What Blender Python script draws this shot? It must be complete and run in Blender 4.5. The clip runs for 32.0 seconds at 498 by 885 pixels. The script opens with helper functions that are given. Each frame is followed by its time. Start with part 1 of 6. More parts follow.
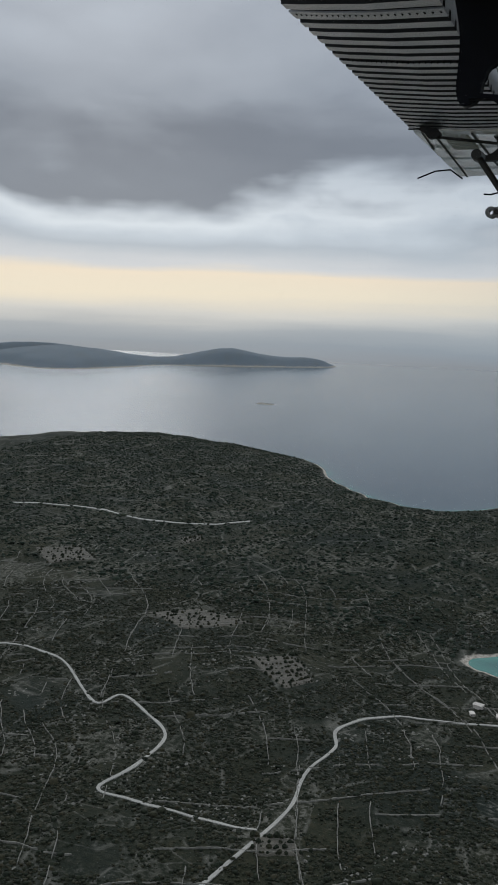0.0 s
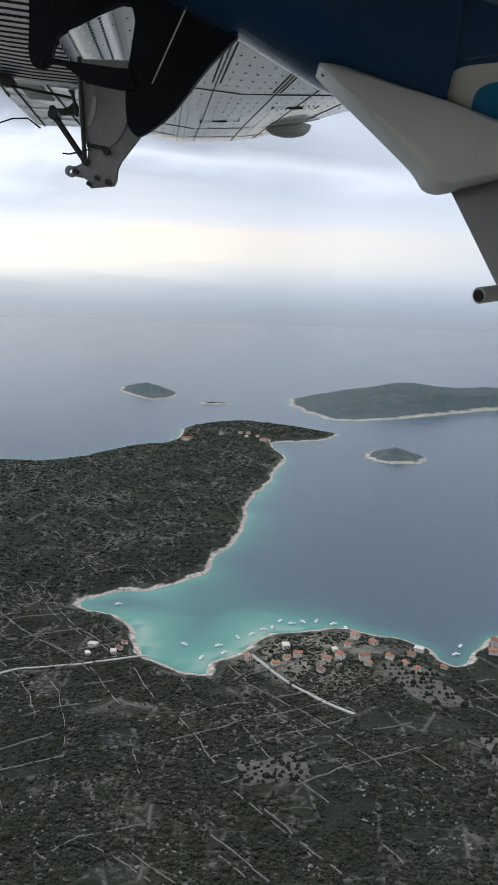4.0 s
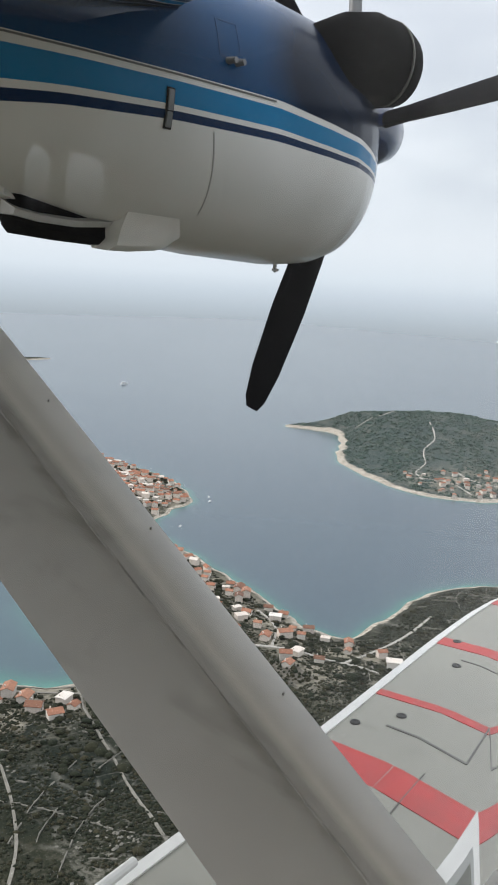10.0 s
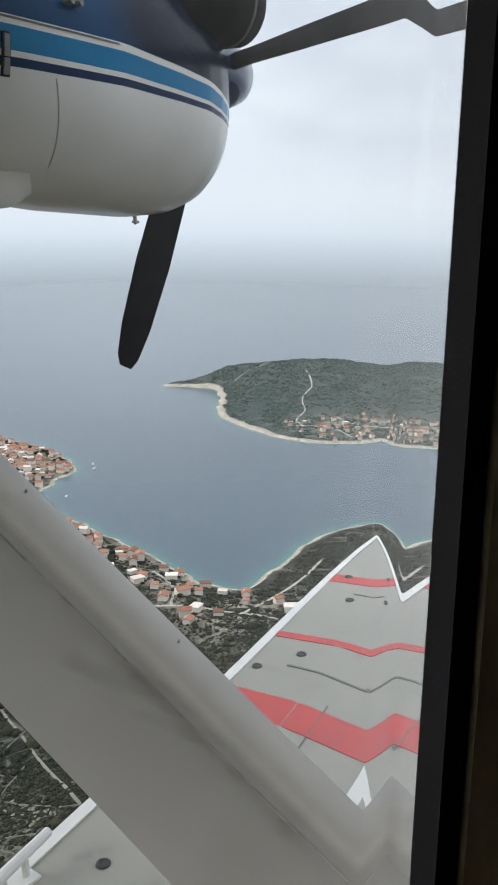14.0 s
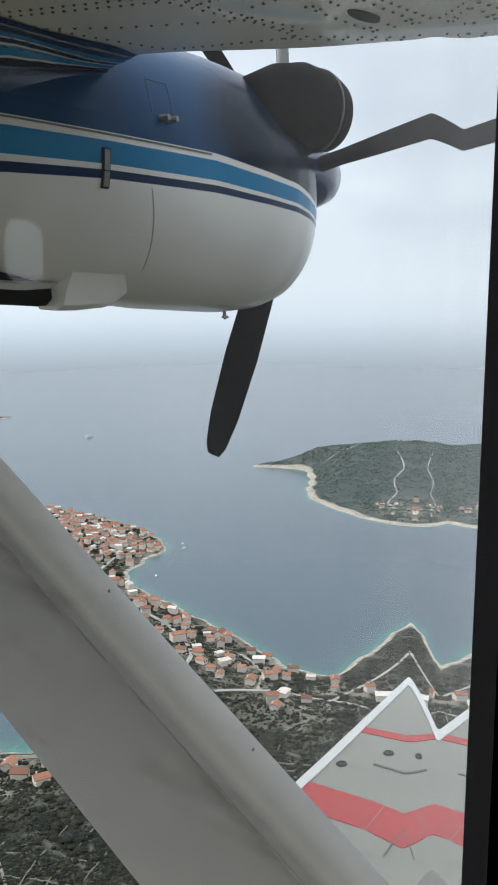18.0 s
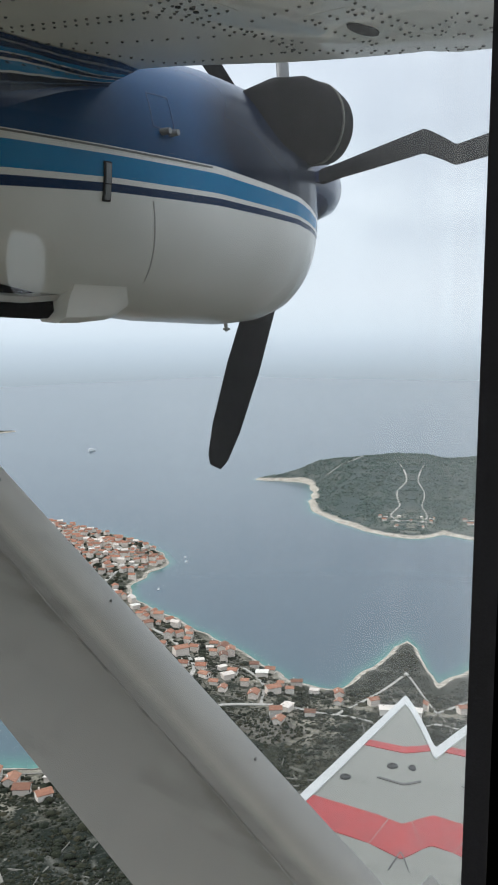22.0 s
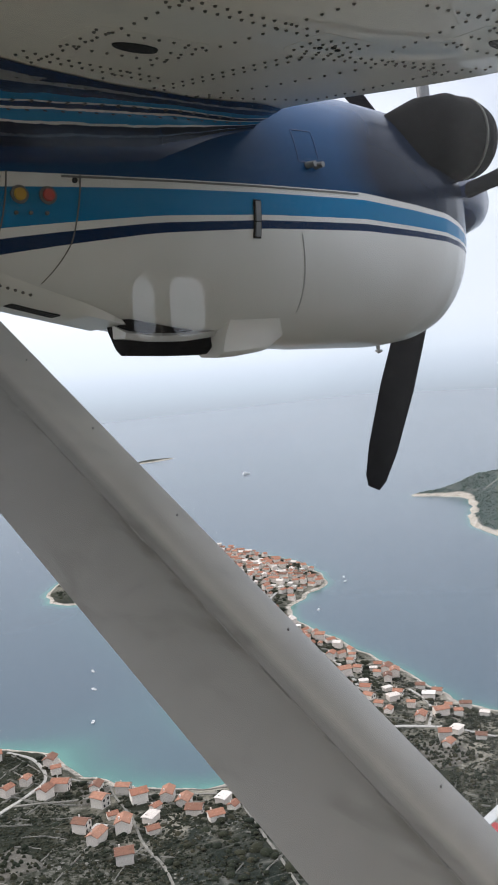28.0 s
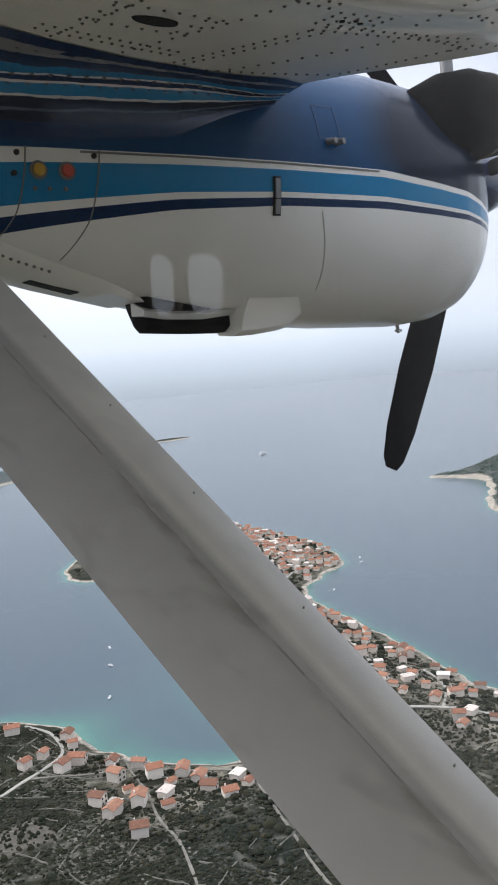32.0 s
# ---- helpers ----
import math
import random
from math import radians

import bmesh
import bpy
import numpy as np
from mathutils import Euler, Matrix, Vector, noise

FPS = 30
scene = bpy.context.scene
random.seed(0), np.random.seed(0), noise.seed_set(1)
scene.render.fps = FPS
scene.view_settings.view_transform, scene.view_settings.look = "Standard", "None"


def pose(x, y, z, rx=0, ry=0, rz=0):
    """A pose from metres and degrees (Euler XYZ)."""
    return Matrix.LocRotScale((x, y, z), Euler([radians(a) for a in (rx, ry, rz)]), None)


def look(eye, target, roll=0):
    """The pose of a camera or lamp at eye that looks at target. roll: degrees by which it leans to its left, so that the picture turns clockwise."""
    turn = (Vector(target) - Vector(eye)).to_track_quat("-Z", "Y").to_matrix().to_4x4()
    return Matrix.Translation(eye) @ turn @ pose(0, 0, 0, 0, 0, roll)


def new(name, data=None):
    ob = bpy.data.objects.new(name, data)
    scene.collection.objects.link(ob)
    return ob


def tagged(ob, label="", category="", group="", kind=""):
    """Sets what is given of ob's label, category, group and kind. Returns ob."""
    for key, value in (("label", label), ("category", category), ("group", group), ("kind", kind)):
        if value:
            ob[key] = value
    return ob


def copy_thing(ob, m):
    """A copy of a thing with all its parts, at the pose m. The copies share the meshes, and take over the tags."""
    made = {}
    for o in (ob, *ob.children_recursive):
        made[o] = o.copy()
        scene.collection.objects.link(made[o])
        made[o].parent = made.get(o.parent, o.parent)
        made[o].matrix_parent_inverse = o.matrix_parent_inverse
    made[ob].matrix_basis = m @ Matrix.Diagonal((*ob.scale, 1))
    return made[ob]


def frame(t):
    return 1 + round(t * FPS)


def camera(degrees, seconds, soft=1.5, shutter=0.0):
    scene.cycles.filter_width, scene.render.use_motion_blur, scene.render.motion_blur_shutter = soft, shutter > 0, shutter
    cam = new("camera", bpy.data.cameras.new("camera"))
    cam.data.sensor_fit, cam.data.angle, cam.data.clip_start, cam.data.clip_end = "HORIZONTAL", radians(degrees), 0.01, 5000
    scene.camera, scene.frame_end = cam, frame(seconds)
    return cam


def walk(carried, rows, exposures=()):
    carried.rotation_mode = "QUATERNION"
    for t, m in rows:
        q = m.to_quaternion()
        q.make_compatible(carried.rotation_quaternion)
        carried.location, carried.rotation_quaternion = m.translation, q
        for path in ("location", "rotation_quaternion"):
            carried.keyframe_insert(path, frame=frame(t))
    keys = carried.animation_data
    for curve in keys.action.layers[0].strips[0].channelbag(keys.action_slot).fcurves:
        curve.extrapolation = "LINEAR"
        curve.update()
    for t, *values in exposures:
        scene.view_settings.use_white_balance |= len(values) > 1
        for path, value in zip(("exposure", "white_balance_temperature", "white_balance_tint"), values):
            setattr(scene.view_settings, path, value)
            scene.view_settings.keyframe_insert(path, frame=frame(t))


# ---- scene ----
cam = camera(31.92, 32.0, soft=1.7)

# the seat by the window: seconds, then place and turn of the camera in the aircraft's own axes, lifted to the flying height
ALT = 240.0
PATH = [
    (0.0, pose(0.046, 0.094, ALT + 0.176, 81.93, -1.83, 27.32)),
    (0.5, pose(0.057, 0.075, ALT + 0.171, 82.02, -1.32, 24.18)),
    (1.0, pose(0.059, 0.061, ALT + 0.170, 82.08, -1.49, 20.94)),
    (1.5, pose(0.064, 0.037, ALT + 0.173, 81.83, -2.66, 18.28)),
    (2.0, pose(0.066, 0.013, ALT + 0.181, 81.10, -2.50, 16.17)),
    (2.5, pose(0.065, -0.021, ALT + 0.185, 79.76, -2.50, 12.85)),
    (3.0, pose(0.071, -0.046, ALT + 0.196, 79.48, -2.67, 8.53)),
    (3.5, pose(0.074, -0.051, ALT + 0.199, 79.66, -2.39, 4.66)),
    (4.0, pose(0.080, -0.051, ALT + 0.197, 79.43, -1.97, 1.06)),
    (4.5, pose(0.089, -0.044, ALT + 0.190, 79.82, -1.01, -3.08)),
    (6.5, pose(0.102, 0.030, ALT + 0.128, 80.14, -2.58, -16.27)),
    (7.0, pose(0.111, 0.040, ALT + 0.136, 79.61, -2.70, -18.99)),
    (7.5, pose(0.091, 0.021, ALT + 0.170, 81.71, -2.77, -21.95)),
    (8.0, pose(0.087, 0.029, ALT + 0.162, 81.17, -3.70, -24.89)),
    (8.5, pose(0.069, 0.031, ALT + 0.168, 80.31, -4.31, -30.52)),
    (9.0, pose(0.068, 0.048, ALT + 0.158, 80.22, -4.72, -36.87)),
    (9.5, pose(0.067, 0.054, ALT + 0.159, 79.53, -3.88, -41.05)),
    (10.0, pose(0.064, 0.052, ALT + 0.164, 79.94, -3.42, -44.89)),
    (10.5, pose(0.063, 0.059, ALT + 0.164, 78.34, -2.89, -47.91)),
    (11.0, pose(0.092, 0.057, ALT + 0.130, 75.97, -1.88, -49.83)),
    (11.5, pose(0.078, 0.058, ALT + 0.145, 75.99, -1.47, -50.78)),
    (12.0, pose(0.076, 0.060, ALT + 0.145, 76.46, -1.22, -50.81)),
    (12.5, pose(0.080, 0.061, ALT + 0.149, 77.60, -0.91, -51.83)),
    (13.0, pose(0.076, 0.055, ALT + 0.154, 77.93, -0.70, -52.08)),
    (13.5, pose(0.074, 0.051, ALT + 0.153, 77.52, -0.55, -52.69)),
    (14.0, pose(0.084, 0.057, ALT + 0.143, 77.39, 0.22, -53.53)),
    (14.5, pose(0.075, 0.039, ALT + 0.169, 79.51, 0.55, -53.20)),
    (15.0, pose(0.072, 0.041, ALT + 0.170, 80.93, 1.10, -51.46)),
    (15.5, pose(0.075, 0.043, ALT + 0.162, 80.82, 1.56, -49.03)),
    (17.5, pose(0.076, 0.036, ALT + 0.185, 82.70, 0.96, -47.20)),
    (18.0, pose(0.081, 0.034, ALT + 0.179, 82.77, 0.68, -47.63)),
    (18.5, pose(0.085, 0.036, ALT + 0.172, 82.30, 1.02, -47.51)),
    (19.0, pose(0.085, 0.047, ALT + 0.188, 81.55, 0.97, -47.67)),
    (19.5, pose(0.078, 0.052, ALT + 0.197, 81.39, 1.51, -47.90)),
    (20.0, pose(0.079, 0.044, ALT + 0.185, 82.99, 1.53, -47.20)),
    (20.5, pose(0.084, 0.040, ALT + 0.188, 83.80, 0.92, -46.24)),
    (21.0, pose(0.083, 0.051, ALT + 0.225, 82.67, 0.90, -46.40)),
    (21.5, pose(0.081, 0.041, ALT + 0.201, 83.19, 0.94, -47.22)),
    (22.0, pose(0.080, 0.031, ALT + 0.174, 83.63, 0.91, -47.51)),
    (22.5, pose(0.075, 0.029, ALT + 0.178, 83.24, 0.17, -47.31)),
    (23.0, pose(0.080, 0.030, ALT + 0.167, 83.10, -0.23, -47.20)),
    (23.5, pose(0.080, 0.033, ALT + 0.167, 83.43, -0.11, -45.89)),
    (24.0, pose(0.079, 0.038, ALT + 0.175, 83.37, 0.43, -43.84)),
    (24.5, pose(0.068, 0.027, ALT + 0.176, 83.85, 1.73, -42.36)),
    (25.0, pose(0.051, 0.007, ALT + 0.188, 85.23, 3.58, -41.79)),
    (25.5, pose(0.044, 0.014, ALT + 0.193, 85.49, 4.08, -39.77)),
    (27.5, pose(0.045, 0.020, ALT + 0.193, 85.60, 4.59, -38.20)),
    (28.0, pose(0.042, 0.020, ALT + 0.196, 85.40, 4.73, -37.84)),
    (28.5, pose(0.042, 0.021, ALT + 0.197, 85.60, 5.41, -37.21)),
    (29.0, pose(0.044, 0.024, ALT + 0.192, 85.53, 5.67, -37.11)),
    (29.5, pose(0.043, 0.022, ALT + 0.192, 85.35, 5.73, -37.65)),
    (30.0, pose(0.045, 0.019, ALT + 0.196, 85.37, 5.78, -38.74)),
    (30.5, pose(0.047, 0.015, ALT + 0.194, 85.55, 5.88, -39.36)),
    (31.0, pose(0.044, 0.019, ALT + 0.194, 85.30, 5.61, -38.56)),
    (31.5, pose(0.047, 0.023, ALT + 0.190, 84.71, 5.22, -37.91)),
    (32.0, pose(0.044, 0.022, ALT + 0.193, 84.16, 4.28, -36.64)),
]
# stops, kelvin, tint: the picture brightens and warms as it turns away from the bright horizon
EXPOSURES = [(0.0, -0.32, 6050, 8), (2.5, 0.06, 5950, 12), (4.0, 0.40, 6040, 12), (6.5, 0.78, 6490, 13), (8.0, 0.91, 6990, 11), (9.0, 0.96, 7290, 12), (10.5, 0.75, 6330, 10),
             (13.0, 0.81, 6350, 10), (15.0, 0.80, 6500, 10), (18.0, 0.79, 6330, 8), (25.0, 0.80, 6280, 8), (28.0, 0.93, 6380, 14), (32.0, 0.90, 6360, 14)]
walk(cam, PATH, EXPOSURES)


# ---- sky and light ----
def nodes_of(tree):
    tree.nodes.clear()

    def add(kind, **sets):
        n = tree.nodes.new(kind)
        for k, v in sets.items():
            if k == "op":
                n.operation = v
            elif k == "blend":
                n.blend_type = v
            elif k == "data":
                n.data_type = v
            else:
                n.inputs[k.replace("_", " ")].default_value = v
        return n
    return add, tree.links.new


def ramp(add, stops, constant=False):
    n = add("ShaderNodeValToRGB")
    r = n.color_ramp
    r.interpolation = "CONSTANT" if constant else "LINEAR"
    while len(r.elements) > 1:
        r.elements.remove(r.elements[-1])
    for i, (p, c) in enumerate(stops):
        e = r.elements[0] if i == 0 else r.elements.new(p)
        e.position, e.color = p, (*c, 1) if len(c) == 3 else c
    return n


def math_node(add, link, op, a, b=None, clamp=False):
    n = add("ShaderNodeMath", op=op)
    n.use_clamp = clamp
    for i, v in enumerate((a, b)):
        if v is None:
            continue
        if isinstance(v, (int, float)):
            n.inputs[i].default_value = v
        else:
            link(v, n.inputs[i])
    return n.outputs[0]


def mix_color(add, link, fac, a, b, blend="MIX"):
    n = add("ShaderNodeMixRGB", blend=blend)
    for i, v in enumerate((fac, a, b)):
        if isinstance(v, (int, float)):
            n.inputs[i].default_value = v
        elif isinstance(v, tuple):
            n.inputs[i].default_value = (*v, 1)
        else:
            link(v, n.inputs[i])
    return n.outputs[0]


SUN_AZ, SUN_EL = -38.0, 24.0
world = bpy.data.worlds.new("overcast_sky")
scene.world = world
world.use_nodes = True
add, link = nodes_of(world.node_tree)
co = add("ShaderNodeTexCoord")
sep = add("ShaderNodeSeparateXYZ")
link(co.outputs["Generated"], sep.inputs[0])
up = math_node(add, link, "MULTIPLY_ADD", sep.outputs["Z"], 1.0)
up.node.inputs[2].default_value = 0.2
stretch = add("ShaderNodeMapping", Scale=(1.5, 1.5, 3.8))
link(co.outputs["Generated"], stretch.inputs[0])
clouds = add("ShaderNodeTexNoise", Scale=2.1, Detail=5.0, Roughness=0.48, Distortion=0.15)
link(stretch.outputs[0], clouds.inputs["Vector"])
above = ramp(add, [(0.245, (0, 0, 0)), (0.34, (1, 1, 1))])
link(up, above.inputs[0])
shift = math_node(add, link, "MULTIPLY", math_node(add, link, "MULTIPLY", math_node(add, link, "SUBTRACT", clouds.outputs[0], 0.5), 0.27), above.outputs[0])
bands = add("ShaderNodeMapping", Scale=(2.2, 2.2, 26.0))
link(co.outputs["Generated"], bands.inputs[0])
streaks = add("ShaderNodeTexNoise", Scale=1.6, Detail=4.0, Roughness=0.5)
link(bands.outputs[0], streaks.inputs["Vector"])
drift = math_node(add, link, "ADD", math_node(add, link, "ADD", up, shift), math_node(add, link, "MULTIPLY", math_node(add, link, "SUBTRACT", streaks.outputs[0], 0.5), 0.03))
# cloud layers by height over the horizon
base = ramp(add, [(0.0, (0.25, 0.33, 0.42)), (0.15, (0.268, 0.312, 0.350)), (0.165, (0.305, 0.355, 0.400)), (0.18, (0.355, 0.415, 0.470)), (0.197, (0.42, 0.485, 0.55)), (0.215, (0.50, 0.565, 0.63)), (0.26, (0.57, 0.62, 0.675)),
                  (0.34, (0.58, 0.63, 0.68)), (0.5, (0.58, 0.625, 0.685)), (0.72, (0.85, 0.90, 0.97)), (1.0, (0.98, 1.03, 1.10))])
link(up, base.inputs[0])
west = add("ShaderNodeVectorMath", op="DOT_PRODUCT")
link(co.outputs["Generated"], west.inputs[0])
west.inputs[1].default_value = (math.sin(radians(-32)), math.cos(radians(-32)), 0)
low = ramp(add, [(0.0, (0.220, 0.260, 0.300)), (0.15, (0.410, 0.430, 0.460)), (0.158, (0.405, 0.438, 0.475)), (0.172, (0.420, 0.480, 0.535)), (0.188, (0.560, 0.605, 0.635)), (0.205, (0.93, 0.905, 0.84)), (0.225, (1.26, 1.10, 0.85)), (0.25, (1.30, 1.09, 0.83)), (0.262, (0.95, 0.94, 0.94)),
                 (0.285, (0.69, 0.735, 0.785)), (0.30, (0.82, 0.87, 0.92)), (0.318, (1.05, 1.08, 1.10)), (0.333, (0.661, 0.695, 0.741)), (0.352, (0.308, 0.331, 0.376)), (0.38, (0.308, 0.331, 0.376)), (0.43, (0.490, 0.519, 0.570)), (0.52, (0.593, 0.621, 0.673)), (0.72, (0.800, 0.840, 0.910)), (1.0, (0.980, 1.030, 1.100))])
link(drift, low.inputs[0])
side = ramp(add, [(0.58, (0, 0, 0)), (0.85, (0.45, 0.45, 0.45)), (0.98, (1, 1, 1))])
link(west.outputs["Value"], side.inputs[0])
sky_col = mix_color(add, link, side.outputs[0], base.outputs[0], low.outputs[0])
cl = ramp(add, [(0.32, (0.78, 0.80, 0.83)), (0.52, (1.0, 1.0, 1.0)), (0.70, (1.13, 1.13, 1.12))])
link(clouds.outputs[0], cl.inputs[0])
sky_col = mix_color(add, link, above.outputs[0], sky_col, mix_color(add, link, 1.0, sky_col, cl.outputs[0], "MULTIPLY"))
bg = add("ShaderNodeBackground", Strength=1.0)
link(sky_col, bg.inputs[0])
nish = add("ShaderNodeTexSky")
nish.sky_type, nish.sun_disc = "NISHITA", False
nish.sun_elevation, nish.sun_rotation = radians(SUN_EL), radians(SUN_AZ)
bg2 = add("ShaderNodeBackground", Strength=0.05)
link(nish.outputs[0], bg2.inputs[0])
veil = add("ShaderNodeMixShader", Fac=0.92)
link(bg2.outputs[0], veil.inputs[1])
link(bg.outputs[0], veil.inputs[2])
out = add("ShaderNodeOutputWorld")
link(veil.outputs[0], out.inputs[0])

sun = new("sun", bpy.data.lights.new("sun", "SUN"))
sun.data.energy, sun.data.angle, sun.data.color = 1.1, radians(18), (1.0, 0.97, 0.92)
sun.data.cycles.use_multiple_importance_sampling = False
sun.matrix_world = look((0, 0, 0), (-math.sin(radians(SUN_AZ)) * math.cos(radians(SUN_EL)), -math.cos(radians(SUN_AZ)) * math.cos(radians(SUN_EL)), -math.sin(radians(SUN_EL))))


# ---- materials ----
def surface(name, color, rough=0.6, metal=0.0, spec=0.5, vary=0.15, scale=4.0, bump=0.05, coat=0.0, fine=None, streak=None, spots=None, per_object=0.0):
    """A painted or natural surface: broad blotches, fine grain, relief; streak stretches the blotches, spots adds dark specks."""
    m = bpy.data.materials.new(name)
    m.use_nodes = True
    add, link = nodes_of(m.node_tree)
    b = add("ShaderNodeBsdfPrincipled", Metallic=metal, Roughness=rough)
    b.inputs["Coat Weight"].default_value = coat
    b.inputs["Specular IOR Level"].default_value = spec
    co = add("ShaderNodeTexCoord")
    vec = co.outputs["Object"]
    if streak:
        mp = add("ShaderNodeMapping", Scale=streak)
        link(vec, mp.inputs[0])
        vec = mp.outputs[0]
    n1 = add("ShaderNodeTexNoise", Scale=scale, Detail=5.0, Roughness=0.6)
    n2 = add("ShaderNodeTexNoise", Scale=fine or scale * 14, Detail=3.0)
    link(vec, n1.inputs["Vector"]), link(co.outputs["Object"], n2.inputs["Vector"])
    f1 = ramp(add, [(0.3, (1 - vary,) * 3), (0.7, (1 + vary * 0.5,) * 3)])
    link(n1.outputs[0], f1.inputs[0])
    f2 = ramp(add, [(0.3, (1 - vary * 0.5,) * 3), (0.7, (1 + vary * 0.35,) * 3)])
    link(n2.outputs[0], f2.inputs[0])
    col = mix_color(add, link, 1.0, mix_color(add, link, 1.0, tuple(color), f1.outputs[0], "MULTIPLY"), f2.outputs[0], "MULTIPLY")
    if spots:
        v = add("ShaderNodeTexNoise", Scale=spots, Detail=2.0)
        link(co.outputs["Object"], v.inputs["Vector"])
        r = ramp(add, [(0.62, (1, 1, 1)), (0.76, (0.82, 0.82, 0.81))])
        link(v.outputs[0], r.inputs[0])
        col = mix_color(add, link, 1.0, col, r.outputs[0], "MULTIPLY")
    if per_object:
        oi = add("ShaderNodeObjectInfo")
        r = ramp(add, [(0.0, (1 - per_object, 1 - per_object, 1 - per_object)), (0.5, (1, 1 - per_object * 0.3, 1 - per_object * 0.4)), (1.0, (1.1, 1.1, 1.1))])
        link(oi.outputs["Random"], r.inputs[0])
        col = mix_color(add, link, 1.0, col, r.outputs[0], "MULTIPLY")
    link(col, b.inputs["Base Color"])
    rr = math_node(add, link, "MULTIPLY_ADD", n1.outputs[0], rough * 0.5)
    rr.node.inputs[2].default_value = rough * 0.75
    link(rr, b.inputs["Roughness"])
    if bump:
        bp = add("ShaderNodeBump", Strength=bump, Distance=0.02)
        link(n2.outputs[0], bp.inputs["Height"])
        link(bp.outputs[0], b.inputs["Normal"])
    o = add("ShaderNodeOutputMaterial")
    link(b.outputs[0], o.inputs[0])
    return m


WHITE = surface("aged_white_paint", (0.86, 0.84, 0.79), 0.38, vary=0.10, scale=2.2, bump=0.02, coat=0.2)
WINGPAINT = surface("weathered_wing_paint", (0.95, 0.91, 0.80), 0.32, vary=0.13, scale=2.6, bump=0.02, coat=0.5, streak=(0.5, 1, 1))
GREYWHITE = surface("grey_strut_paint", (0.54, 0.535, 0.51), 0.42, vary=0.10, scale=3.0, bump=0.03, streak=(1, 0.35, 1), spots=14.0)
DECK = surface("grey_float_paint", (0.33, 0.325, 0.28), 0.6, vary=0.10, scale=3.0, bump=0.05, spots=9.0)
TRIMWHITE = surface("white_edge_paint", (0.74, 0.74, 0.71), 0.5, vary=0.08, scale=6)
NAVY = surface("navy_gloss_paint", (0.002, 0.020, 0.085), 0.16, vary=0.25, scale=3, bump=0.0, coat=0.5)
DARKNAVY = surface("dark_bracket_paint", (0.002, 0.003, 0.008), 0.55, spec=0.15, vary=0.3, scale=5, bump=0.02)
RED = surface("red_stripe_paint", (0.55, 0.045, 0.04), 0.5, vary=0.2, scale=9, bump=0.03)
ALLOY = surface("worn_alloy", (0.50, 0.49, 0.47), 0.42, metal=0.4, vary=0.25, scale=5, streak=(1, 4, 1))
FLAPSKIN = surface("corrugated_skin", (0.25, 0.25, 0.25), 0.35, metal=0.6, vary=0.25, scale=3)
SOOT = surface("sooty_steel", (0.010, 0.0095, 0.0095), 0.6, spec=0.015, vary=0.5, scale=6, bump=0.02)
RUBBER = surface("black_window_rubber", (0.006, 0.006, 0.007), 0.9, spec=0.1, vary=0.3, scale=30)
LINING = surface("beige_cabin_lining", (0.36, 0.30, 0.21), 0.7, vary=0.1, scale=6)
DARKHOLE = surface("dark_recess", (0.01, 0.01, 0.01), 0.9)
HORNPAINT = surface("worn_grey_casting", (0.40, 0.395, 0.38), 0.5, vary=0.3, scale=6, bump=0.04, spots=18.0)
# near-black colour for the shade inside the flap's grooves
GROOVE_SHADE = surface("dark_groove_shade", (0.012, 0.012, 0.013), 0.7, spec=0.2, vary=0.5, scale=9)
HINGEDARK = surface("dark_brown_hinge", (0.05, 0.043, 0.036), 0.5, metal=0.3, vary=0.4, scale=14)
BAREMETAL = surface("bare_polished_skin", (0.62, 0.62, 0.62), 0.28, metal=0.85, vary=0.2, scale=4, streak=(5, 0.5, 5))
RIVET = surface("rivet_shadowed_metal", (0.16, 0.15, 0.13), 0.5, metal=0.3)
SEAM = surface("panel_seam_sealant", (0.15, 0.145, 0.135), 0.7)
YELLOW = surface("yellow_cap", (0.55, 0.33, 0.03), 0.4)
REDCAP = surface("red_cap", (0.5, 0.06, 0.03), 0.4)
BLADE = surface("black_blade_paint", (0.010, 0.010, 0.012), 0.85, spec=0.015, vary=0.3)


